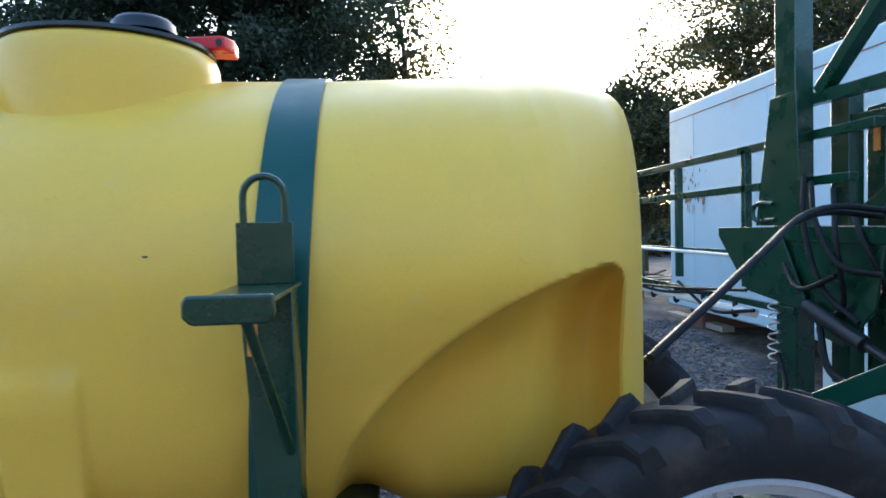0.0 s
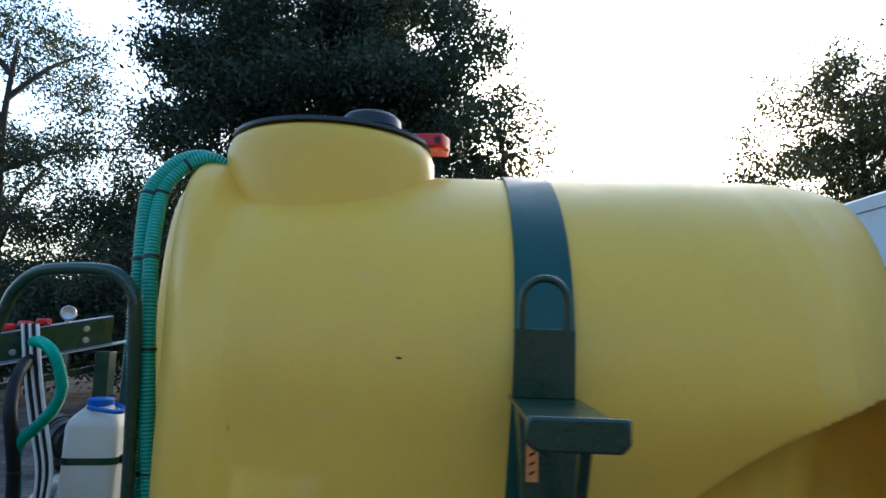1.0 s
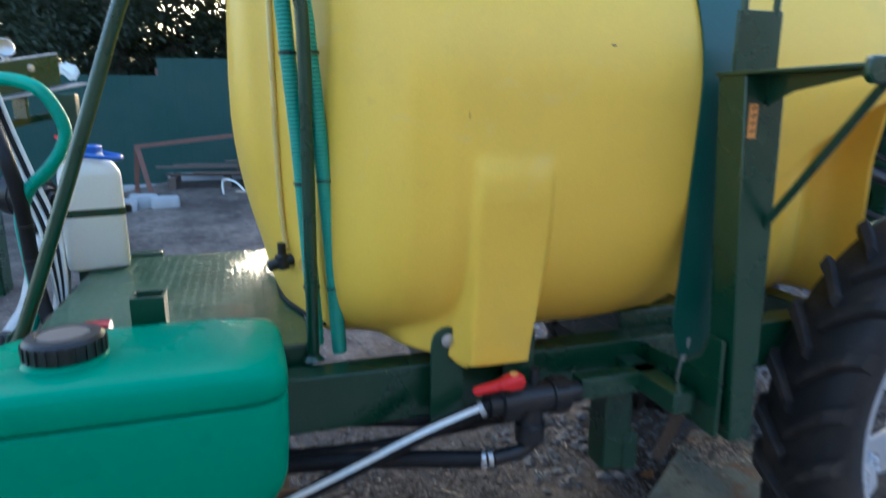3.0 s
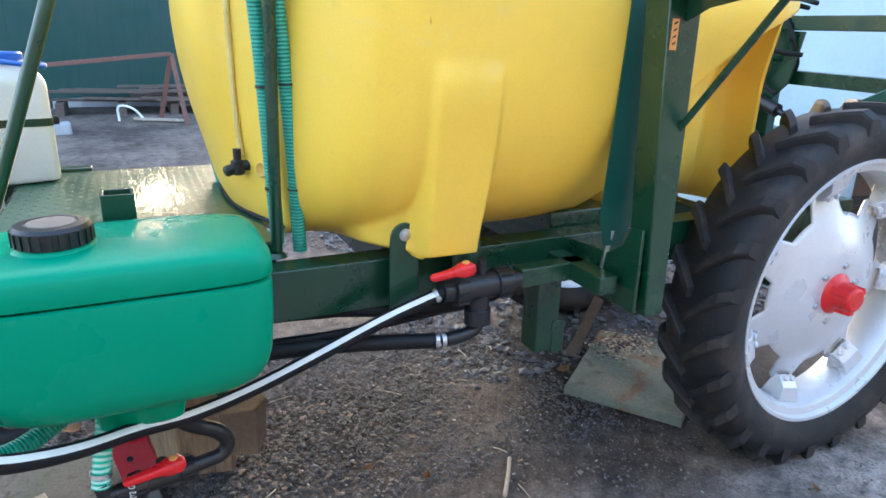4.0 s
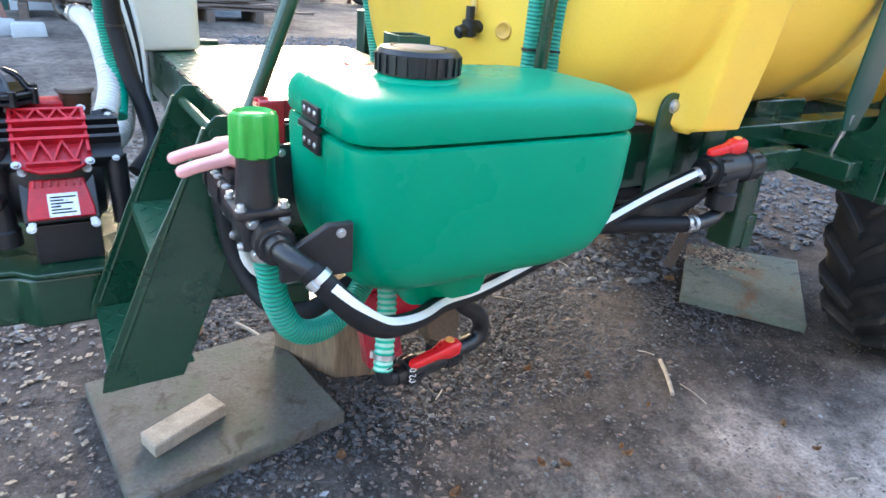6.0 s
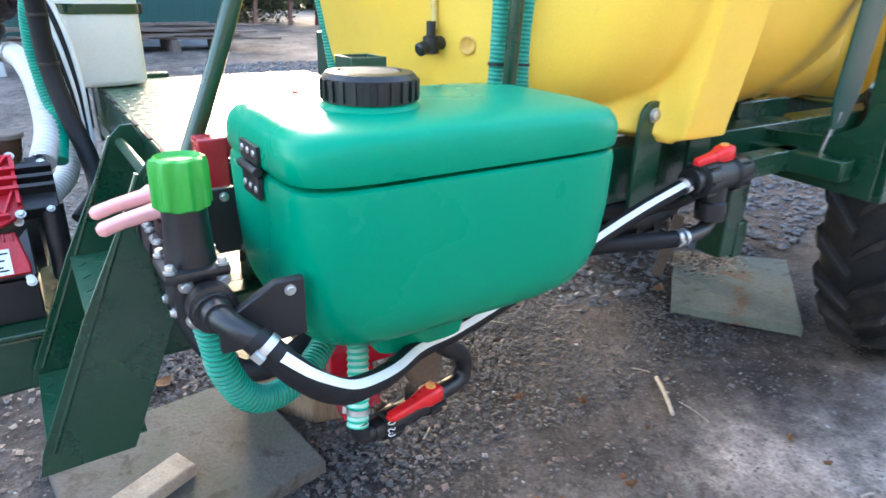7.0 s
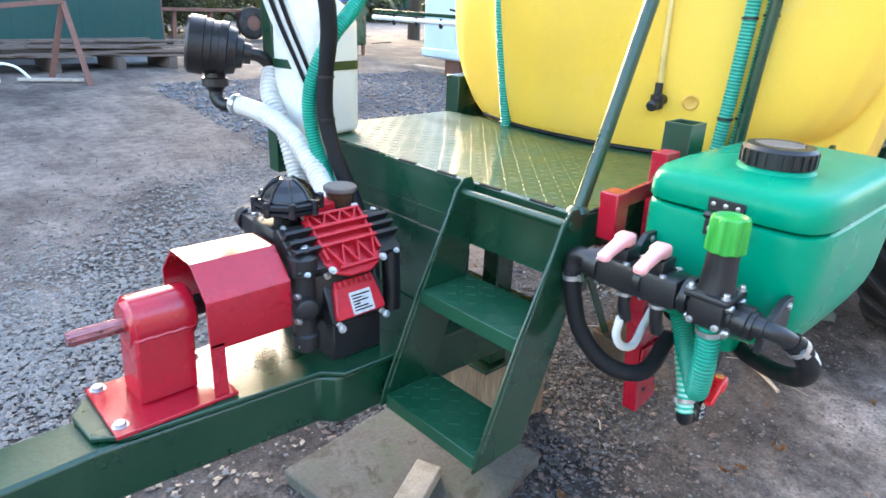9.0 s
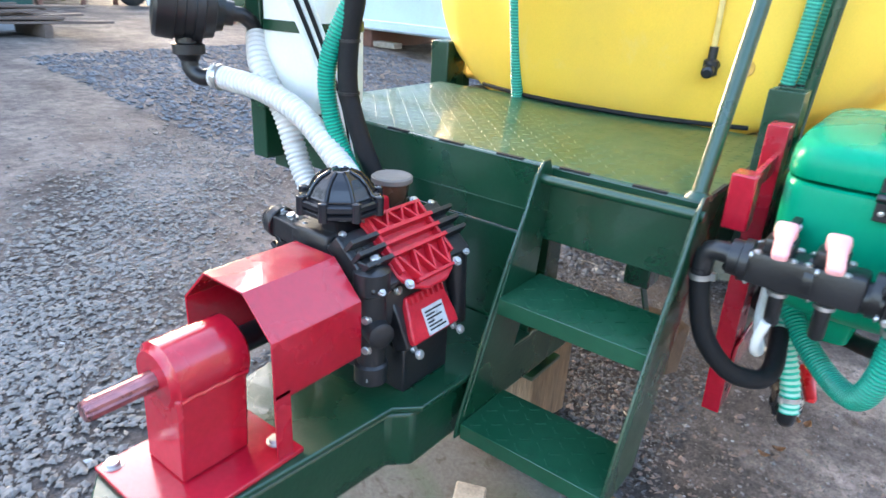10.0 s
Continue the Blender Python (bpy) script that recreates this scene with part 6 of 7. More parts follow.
# teal spiral hoses between control block and valve
hose("suction_hose", [(-0.712, 1.535, 1.03), (-0.702, 1.535, 0.97), (-0.692, 1.538, 0.91), (-0.660, 1.552, 0.842), (-0.609, 1.575, 0.808), (-0.54, 1.62, 0.80), (-0.46, 1.685, 0.825), (-0.39, 1.75, 0.88)], 0.025, (TEAL, TEALD), "teal spiral hose looping under the control block", 0.0023, True, 14, clamps=(0.03,))
hose("suction_hose", [(-0.375, 1.755, 0.92), (-0.37, 1.742, 0.84), (-0.378, 1.718, 0.75), (-0.394, 1.688, 0.67), (-0.405, 1.672, 0.60)], 0.024, (TEAL, TEALW), "teal and white spiral hose down to the red valve", 0.0036, True, 14, clamps=(0.93,))
# black loop from the end of the manifold
hose("return_hose", [(-0.709, 1.880, 1.03), (-0.703, 1.872, 0.96), (-0.690, 1.848, 0.87), (-0.658, 1.795, 0.795), (-0.61, 1.74, 0.768), (-0.55, 1.72, 0.775), (-0.45, 1.735, 0.82)], 0.0215, RUBBER, "black rubber return hose hanging in a loop", clamps=(0.04,))
hose("thin_hose", [(-0.70, 1.74, 0.95), (-0.69, 1.75, 0.90), (-0.66, 1.75, 0.86), (-0.60, 1.75, 0.84), (-0.50, 1.78, 0.86), (-0.36, 1.80, 0.95)], 0.010, STRIPE, "thin white hose behind the control block")
hose("return_hose", [(-0.28, 1.82, 0.80), (-0.15, 1.81, 0.82), (0.0, 1.80, 0.84), (0.3, 1.72, 0.855), (0.57, 1.645, 0.852)], 0.024, RUBBER, "black rubber hose running back to the tank valve", clamps=(0.985,))
hose("return_hose", [(-0.3, 2.05, 0.86), (0.1, 1.95, 0.88), (0.5, 1.92, 0.87), (1.0, 2.0, 0.85)], 0.018, RUBBER, "black rubber hose under the frame")
hose("return_hose", [(-0.3, 2.2, 0.90), (0.2, 2.15, 0.84), (0.6, 2.1, 0.83), (1.1, 2.15, 0.9)], 0.018, RUBBER, "black rubber hose under the frame")


hose("return_hose", [(-0.28, 1.86, 0.98), (0.0, 1.85, 0.955), (0.25, 1.83, 0.93), (0.5, 1.80, 0.905), (0.72, 1.78, 0.90), (1.0, 1.84, 0.92)], 0.022, RUBBER, "black rubber hose slung below the side rail")
hose("return_hose", [(-0.25, 1.92, 0.86), (0.05, 1.88, 0.83), (0.35, 1.84, 0.84), (0.68, 1.80, 0.88)], 0.013, RUBBER, "thin black hose slung below the side rail")
hose("thin_hose", [(-0.2, 1.99, 0.88), (0.15, 1.97, 0.905), (0.42, 1.95, 0.918), (0.62, 1.95, 0.922), (0.9, 1.98, 0.90)], 0.009, STRIPE, "thin white hose below the side rail")
hose("thin_hose", [(0.2, 1.95, 0.905), (0.40, 1.94, 0.926), (0.60, 1.94, 0.926), (0.8, 1.96, 0.91)], 0.010, ORANGE, "thin ochre hose below the side rail")


def ball_valve(name, a, b, lever_a, lever_b, label, r=0.034):
    v = thing(name, a, label, "valve")
    a, b = Vector(a), Vector(b)
    d = (b - a).normalized()
    L = (b - a).length
    bm = B()
    turn(bm, a, d, [(0, r * 0.72), (L * 0.12, r * 0.74), (L * 0.13, r), (L * 0.30, r * 1.05), (L * 0.31, r * 0.9), (L * 0.66, r * 0.9), (L * 0.67, r * 1.05), (L * 0.86, r), (L * 0.87, r * 0.7), (L, r * 0.68)], 24)
    for f in (0.215, 0.765):
        c = a + d * L * f
        dd, s, u = axes(d)
        for i in range(8):
            q = c + (s * math.cos(i * 0.785) + u * math.sin(i * 0.785)) * r * 1.02
            bm2 = B()
            beam(bm2, q - d * L * 0.07, q + d * L * 0.07, 0.008, 0.008)
            P("grip_rib", bm2, BLACK, v)
    P("body", bm, BLACK, v)
    mid = a + d * L * 0.5
    la, lb = Vector(lever_a), Vector(lever_b)
    bm = B()
    cyl(bm, mid, (mid.x, mid.y, max(la.z, lb.z)), 0.014, 14)
    P("stem", bm, BLACK, v)
    ld = (lb - la).normalized()
    dd, s, u = axes(ld)
    bm = B()
    rows = []
    LL = (lb - la).length
    for t, w, h in ((0, 0.007, 0.005), (0.06, 0.013, 0.010), (0.5, 0.016, 0.012), (0.62, 0.019, 0.016), (0.72, 0.024, 0.021), (0.92, 0.024, 0.021), (1.0, 0.015, 0.012)):
        c = la + ld * LL * t
        rows.append([bm.verts.new(c + s * w * math.copysign(abs(math.cos(q)) ** 0.6, math.cos(q)) + u * h * math.copysign(abs(math.sin(q)) ** 0.6, math.sin(q))) for q in [k * math.pi / 8 for k in range(16)]])
    loft(bm, rows)
    lv = P("lever", bm, REDPL, v, "red plastic lever")
    bm = B()
    turn(bm, la + ld * LL * 0.82 + u * 0.019, u, [(0, 0.012), (0.005, 0.011), (0.006, 0.004)], 14)
    P("cap", bm, ORANGE, lv, "small yellow cap")
    return v


tv = ball_valve("tank_valve", (0.565, 1.65, 1.012), (0.85, 1.67, 1.005), (0.505, 1.598, 1.082), (0.648, 1.602, 1.098), "black plastic ball valve with a red lever below the tank", 0.048)
bm = B()
turn(bm, (0.70, 1.66, 1.0), (0, 0, -1), [(0, 0.036), (0.06, 0.036), (0.065, 0.043), (0.115, 0.043), (0.118, 0.034)], 20, True, (0, 1, 0))
tube(bm, [(0.70, 1.66, 0.90), (0.697, 1.657, 0.87), (0.66, 1.65, 0.856), (0.58, 1.642, 0.852)], 0.022, 14, 0.01)
P("tee", bm, BLACK, tv)
bm = B()
turn(bm, (0.575, 1.642, 0.855), (-1, 0, 0), [(0, 0.026), (0.014, 0.026)], 16)
P("clamp", bm, STEEL, tv)
bm = B()
turn(bm, (0.83, 1.668, 1.005), (1, 0.1, 0), [(0, 0.03), (0.014, 0.03)], 16)
P("clamp", bm, STEEL, tv)
bv = ball_valve("drain_valve", (-0.372, 1.676, 0.567), (-0.140, 1.732, 0.562), (-0.350, 1.636, 0.618), (-0.198, 1.672, 0.620), "black plastic drain valve with a red lever under the hopper", 0.033)
bm = B()
tube(bm, [(-0.362, 1.678, 0.568), (-0.395, 1.674, 0.572), (-0.405, 1.672, 0.612)], 0.021, 14, 0.01)
tube(bm, [(-0.15, 1.730, 0.562), (-0.095, 1.744, 0.565), (-0.075, 1.748, 0.60), (-0.10, 1.735, 0.65), (-0.16, 1.71, 0.70), (-0.20, 1.68, 0.75), (-0.22, 1.66, 0.80)], 0.0225, 14, 0.01)
P("elbow", bm, BLACK, bv)
txt = bpy.data.curves.new("figures", "FONT")
txt.body = "02 05"
txt.size, txt.extrude, txt.align_x, txt.align_y = 0.024, 0.0004, "CENTER", "CENTER"
_tmp = bpy.data.objects.new("figures", txt)
_me = bpy.data.meshes.new_from_object(_tmp)
bpy.data.objects.remove(_tmp)
_me.materials.append(STRIPE)
fg = new("figures", _me)
fg.parent = bv
fg.matrix_basis = Matrix.Translation(Vector((-0.332, 1.652, 0.581)) - bv.location) @ Euler((radians(62), radians(-90), radians(13.5))).to_matrix().to_4x4()

# twin spiral hoses over the front shoulder of the tank
_q = [(0.27, 2.10, 2.505), (0.21, 2.07, 2.528), (0.155, 2.04, 2.50), (0.120, 2.01, 2.45), (0.102, 1.99, 2.395), (0.113, 1.945, 2.30), (0.127, 1.908, 2.195), (0.145, 1.885, 2.05), (0.154, 1.880, 1.94), (0.173, 1.887, 1.7), (0.195, 1.915, 1.4), (0.205, 1.935, 1.20), (0.21, 1.94, 1.10)]
th = hose("filling_hose", _q, 0.022, (TEALM, TEALD), "teal spiral hose strapped to the tank front", 0.0026, True, 14)
ties(th, [((0.102, 1.990, 2.395), (-0.03, 0.35, 1)), ((0.127, 1.908, 2.195), (-0.1, 0.25, 1)), ((0.154, 1.880, 1.94), (0, 0, 1)), ((0.182, 1.895, 1.61), (0, 0, 1)), ((0.201, 1.926, 1.30), (0, 0, 1)), ((0.150, 2.037, 2.497), (0.7, 0.4, 0.6))], 0.022)
_q2 = [(0.25, 2.12, 2.510), (0.19, 2.075, 2.535), (0.135, 2.035, 2.512), (0.092, 2.0, 2.455), (0.070, 1.975, 2.39), (0.076, 1.95, 2.29), (0.086, 1.930, 2.19), (0.095, 1.916, 2.05), (0.101, 1.913, 1.94), (0.120, 1.927, 1.68), (0.137, 1.95, 1.35), (0.145, 1.965, 1.20), (0.147, 1.97, 1.12)]
th2 = hose("filling_hose", _q2, 0.022, (TEALM, TEALD), "teal spiral hose strapped to the tank front", 0.0026, True, 14)
ties(th2, [((0.070, 1.975, 2.39), (0, 0.25, 1)), ((0.086, 1.930, 2.19), (-0.1, 0.15, 1)), ((0.101, 1.913, 1.94), (0, 0, 1)), ((0.125, 1.933, 1.60), (0, 0, 1)), ((0.139, 1.954, 1.30), (0, 0, 1))], 0.022)
hose("filling_hose", [(0.33, 2.72, 2.50), (0.2, 2.78, 2.45), (0.07, 2.81, 2.36), (0.025, 2.815, 2.2), (0.012, 2.83, 1.95), (0.025, 2.84, 1.6), (0.07, 2.835, 1.3), (0.095, 2.83, 1.148)], 0.023, (TEALM, TEALD), "teal spiral hose down the tank front", 0.0026, True, 14)


# ---- pump ----
def build_pump():
    p = thing("diaphragm_pump", (-1.02, 2.5, 0.69), "black and red diaphragm pump bolted to the drawbar", "pump")
    X, Y, Z = -1.02, 2.50, 0.895
    bm = B()
    turn(bm, (X - 0.13, Y, Z), (1, 0, 0), [(0, 0.05), (0.0, 0.085), (0.03, 0.125), (0.08, 0.14), (0.20, 0.14), (0.25, 0.12), (0.27, 0.06)], 28)
    rbox(bm, X - 0.09, X + 0.11, Y - 0.085, Y + 0.10, Z - 0.13, Z + 0.12, 0.03, 3)
    P("crankcase", bm, BLACK, p)
    # three heads: up-near, down-near, far
    for k, (ang, dz) in enumerate(((50, 0.0), (27, -0.105), (140, 0.0))):
        a = math.radians(ang)
        o = Vector((0, -math.cos(a), math.sin(a)))
        t = Vector((0, math.sin(a), math.cos(a)))
        c = Vector((X + 0.012, Y, Z + dz)) + o * (0.138 if k != 1 else 0.158)
        su, sv = (1.28, 1.16) if k != 1 else (1.15, 1.0)
        def q(u, v, w):
            return c + Vector((1, 0, 0)) * u * su + t * v * sv + o * w
        wid = 0.125 if k != 1 else 0.075
        bm = B()
        def slabq(u0, u1, v0, v1, w0, w1):
            vs = [bm.verts.new(q(u, v, w)) for u in (u0, u1) for v in (v0, v1) for w in (w0, w1)]
            for f in ((0, 1, 3, 2), (4, 6, 7, 5), (0, 4, 5, 1), (2, 3, 7, 6), (0, 2, 6, 4), (1, 5, 7, 3)):
                bm.faces.new([vs[i] for i in f])
        slabq(-wid, wid, -0.058, 0.062, -0.03, 0.014)
        head = P("head", bm, BLACK, p, bevel=0.004)
        if k != 1:
            for v in (-0.016, 0.008, 0.032):
                for u0, u1 in ((-wid, -0.066), (0.066, wid)):
                    bm = B()
                    slabq(u0, u1, v - 0.0045, v + 0.0045, 0.010, 0.044)
                    P("fin", bm, BLACK, head, bevel=0.0015)
        bm = B()
        base = [(-0.068, 0.070), (0.068, 0.070), (0.068, -0.052), (0.052, -0.078), (0.025, -0.092), (-0.025, -0.092), (-0.052, -0.078), (-0.068, -0.052)] if k != 1 else [(-0.052, 0.05), (0.052, 0.05), (0.066, -0.03), (0.066, -0.052), (-0.066, -0.052), (-0.066, -0.03)]
        plate(bm, [q(u, v, 0.008) for u, v in base], o * (0.012 if k != 1 else 0.020))
        hd = P("head_cover", bm, REDCAST, p, "red finned head cover", bevel=0.004)
        def rib(u0, v0, u1, v1, w, h):
            bm = B()
            w0 = 0.019 if k != 1 else 0.027
            beam(bm, q(u0, v0, w0 + h / 2), q(u1, v1, w0 + h / 2), w, h, o)
            P("fin", bm, REDCAST, hd, bevel=0.001)
        if k != 1:
            for v in (-0.016, 0.008, 0.032):
                rib(-0.068, v, 0.068, v, 0.009, 0.026)
            for v0, v1 in ((-0.072, -0.020), (0.036, 0.068)):
                for i in range(6):
                    u = -0.055 + 0.0185 * i
                    rib(u, v0 if i % 2 else v1, u + 0.0185, v1 if i % 2 else v0, 0.0055, 0.019)
            rib(-0.046, -0.074, 0.046, -0.074, 0.007, 0.018)
            rib(-0.066, 0.067, 0.066, 0.067, 0.007, 0.018)
            for sd in (-1, 1):
                rib(sd * 0.063, -0.05, sd * 0.063, 0.066, 0.008, 0.017)
        else:
            for i in range(7):
                u = -0.045 + 0.015 * i
                rib(u, 0.030, u, 0.048, 0.004, 0.010)
        bolts([(q(u, v, 0.026), o, 0.008, 0.010) for u in (-0.062, 0.062) for v in (-0.072, 0.072)], STEEL, hd)
        bolts([(q(u, v, 0.012), o, 0.0065, 0.008) for u in (-wid + 0.015, wid - 0.015) for v in (-0.06, 0.06)], STEEL, hd)
    # manifolds on the driven side
    for y, z0, z1 in ((Y - 0.115, 0.735, 1.01), (Y + 0.12, 0.76, 1.0)):
        bm = B()
        turn(bm, (X - 0.12, y, z0), (0, 0, 1), [(0, 0.02), (0.01, 0.036), (0.05, 0.036), (0.055, 0.030), (z1 - z0 - 0.06, 0.030), (z1 - z0 - 0.055, 0.038), (z1 - z0 - 0.01, 0.038), (z1 - z0, 0.02)], 20, True, (0, 1, 0))
        turn(bm, (X - 0.12, y, (z0 + z1) / 2), (-0.4, -1 if y < Y else 1, 0), [(0, 0.028), (0.05, 0.028), (0.055, 0.02)], 16)
        P("manifold_pipe", bm, BLACK, p)
    bm = B()
    cyl(bm, (X + 0.155, Y - 0.13, 0.78), (X + 0.155, Y - 0.12, 0.97), 0.026, 16)
    rbox(bm, X - 0.15, X + 0.12, Y - 0.02, Y + 0.10, 1.00, 1.05, 0.012, 2)
    beam(bm, (X - 0.125, Y + 0.16, 1.03), (X - 0.115, Y - 0.125, 0.995), 0.055, 0.045)
    for k in (-1, 1):
        beam(bm, (X - 0.122 + 0.014 * k, Y + 0.10, 1.048), (X - 0.116 + 0.014 * k, Y - 0.09, 1.022), 0.006, 0.012)
    turn(bm, (X - 0.125, Y + 0.165, 1.03), (0.1, 1, 0.1), [(-0.02, 0.036), (0.004, 0.036), (0.006, 0.030), (0.02, 0.028)], 16)
    P("top_manifold", bm, BLACK, p, bevel=0.003)
    bolts([((X - 0.125 + 0.010 * t, Y + 0.15 - 0.27 * t, 1.052 - 0.034 * t), (-0.3, 0, 1), 0.010, 0.012) for t in (0, 0.12, 0.86, 1)], STEEL, p)
    bolts([((X - 0.145, Y - 0.125, z), (-1, -0.3, 0), 0.009, 0.01) for z in (0.76, 0.83, 0.90, 0.96)], STEEL, p)
    # accumulator
    D = Vector((-1.105, 2.508, 1.022))
    bm = B()
    turn(bm, D, (0, 0, 1), [(-0.02, 0.042), (0.045, 0.040), (0.055, 0.046), (0.068, 0.072)], 24, True, (0, 1, 0))
    acc = P("accumulator", bm, GLOSSBLACK, p, "black accumulator with an octagonal flange and faceted dome")
    for z0, z1, r in ((0.066, 0.078, 0.089), (0.081, 0.096, 0.090)):
        bm = B()
        turn(bm, D + Vector((0, 0, z0)), (0, 0, 1), [(0, r * 0.96), (0.003, r), (z1 - z0 - 0.003, r), (z1 - z0, r * 0.95)], 8, True, (0, 1, 0), 0.39)
        P("flange", bm, GLOSSBLACK, acc, smooth=False)
    bm = B()
    turn(bm, D + Vector((0, 0, 0.096)), (0, 0, 1), [(0, 0.072), (0.006, 0.067), (0.024, 0.057), (0.039, 0.042), (0.049, 0.024), (0.052, 0.020), (0.052, 0.005)], 8, True, (0, 1, 0), 0.39)
    P("dome", bm, GLOSSBLACK, acc, smooth=False, bevel=0.004)
    for i in range(8):
        a = 2 * math.pi * i / 8 + 0.39
        c, s = math.cos(a), math.sin(a)
        bm = B()
        tube(bm, [D + Vector((c * r, s * r, z)) for r, z in ((0.080, 0.096), (0.068, 0.104), (0.058, 0.122), (0.043, 0.137), (0.022, 0.147))], 0.004, 6, 0)
        P("dome_rib", bm, GLOSSBLACK, acc)
        bm = B()
        turn(bm, D + Vector((c * 0.084, s * 0.084, 0.064)), (0, 0, 1), [(0, 0.010), (0.038, 0.010), (0.040, 0.007)], 10, True, (0, 1, 0))
        P("flange_lug", bm, GLOSSBLACK, acc)
    bm = B()
    turn(bm, (-0.935, 2.52, 1.02), (0, 0, 1), [(0, 0.026), (0.025, 0.028), (0.045, 0.036), (0.088, 0.041)], 28, True, (0, 1, 0))
    cup = P("oil_cup", bm, BROWN, p, "brown smoked oil cup with a dusty rim")
    bm = B()
    turn(bm, (-0.935, 2.52, 1.106), (0, 0, 1), [(0, 0.043), (0.003, 0.047), (0.013, 0.047), (0.016, 0.043), (0.014, 0.038), (0.014, 0.005)], 28, True, (0, 1, 0))
    P("cup_rim", bm, SUEDE, cup)
    bm = B()
    box(bm, -1.06, -0.96, 2.50, 2.58, 1.03, 1.085)
    P("red_block", bm, REDCAST, p, bevel=0.006)
    # feet
    bm = B()
    box(bm, -1.08, -0.925, 2.345, 2.63, 0.692, 0.80)
    P("foot", bm, BLACK, p, "plain black box foot", bevel=0.004)
    # maker's plate on the lower head
    a = math.radians(27)
    o = Vector((0, -math.cos(a), math.sin(a)))
    t = Vector((0, math.sin(a), math.cos(a)))
    c = Vector((X + 0.012, Y, Z - 0.105)) + o * 0.1865 - t * 0.018
    bm = B()
    plate(bm, [c + Vector((u, 0, 0)) + t * v for u, v in ((-0.028, -0.03), (0.040, -0.03), (0.040, 0.03), (-0.028, 0.03))], o * 0.0015)
    lp = P("maker_plate", bm, LABELW, p, "silver maker's plate with dark bars")
    bm = B()
    for v, L in ((0.020, 0.058), (0.012, 0.030), (0.004, 0.050), (-0.004, 0.022), (-0.012, 0.045), (-0.020, 0.055)):
        cc = c + o * 0.0018
        plate(bm, [cc + Vector((u, 0, 0)) + t * w for u, w in ((-0.022, v - 0.002), (-0.022 + L, v - 0.002), (-0.022 + L, v + 0.002), (-0.022, v + 0.002))], o * 0.0003)
    P("bars", bm, DARK, lp, smooth=False)


build_pump()


def build_pto():
    p = thing("pto_bearing", (-1.4, 2.49, 0.69), "red painted drive shaft bearing block with a folded guard", "bearing")
    Y, Z = 2.50, 0.893
    bm = B()
    box(bm, -1.625, -1.345, 2.362, 2.60, 0.693, 0.703)
    P("base_plate", bm, RED, p, bevel=0.002)
    bm = B()
    plate(bm, [(-1.545, Y - 0.058, 0.703), (-1.41, Y - 0.058, 0.703), (-1.405, Y - 0.063, 0.875), (-1.54, Y - 0.063, 0.875)], (0, 0.118, 0))
    P("pedestal", bm, RED, p, bevel=0.006)
    bm = B()
    turn(bm, (-1.545, Y, Z), (1, 0, 0), [(0, 0.035), (0.0, 0.052), (0.006, 0.056), (0.012, 0.065), (0.145, 0.065), (0.152, 0.058), (0.152, 0.03)], 36)
    P("housing", bm, RED, p)
    bm = B()
    tube(bm, [(-1.535 + 0.013 * i, Y - 0.064, 0.872 + 0.0012 * (i % 3)) for i in range(11)], 0.0045, 6, 0)
    P("weld", bm, RED, p)
    # splined shaft
    bm = B()
    rows = []
    for x, r in ((-1.54, 0.018), (-1.58, 0.018), (-1.652, 0.018), (-1.660, 0.015)):
        row = []
        for i in range(48):
            a = 2 * math.pi * i / 48
            rr = r * (1.0 if (i % 8) < 5 else 0.82)
            if x == -1.54:
                rr = r
            row.append(bm.verts.new((x, Y + rr * math.cos(a), Z + rr * math.sin(a))))
        rows.append(row)
    loft(bm, rows)
    P("splined_shaft", bm, SHAFT, p, "worn splined shaft end", smooth=False)
    bm = B()
    cyl(bm, (-1.40, Y, Z), (-1.13, Y, Z), 0.026, 18)
    turn(bm, (-1.30, Y, Z), (1, 0, 0), [(0, 0.028), (0.0, 0.045), (0.06, 0.045), (0.06, 0.028)], 20)
    P("coupling", bm, BLACK, p)
    # folded guard
    ap, v = 0.131, 0.058
    prof = [(-0.128, -0.068), (-ap, -v), (-ap, v), (-v, ap), (v, ap), (ap, v), (ap, -v)]
    bm = B()
    inner = [(a * 0.965, b * 0.965 if b > -0.1 else b) for a, b in prof][::-1]
    plate(bm, [(-1.40, Y + a, Z + b) for a, b in prof + inner], (0.215, 0, 0))
    P("guard", bm, RED, p, "folded red sheet guard", bevel=0.0012)
    bm = B()
    box(bm, -1.40, -1.365, Y - 0.131, Y - 0.126, 0.703, Z - 0.05)
    P("guard_leg", bm, RED, p, bevel=0.001)
    bolts([((x, y, 0.703), (0, 0, 1), 0.013, 0.012) for x, y in ((-1.605, 2.40), (-1.60, 2.58), (-1.37, 2.415), (-1.365, 2.585))], STEEL, p)


build_pto()


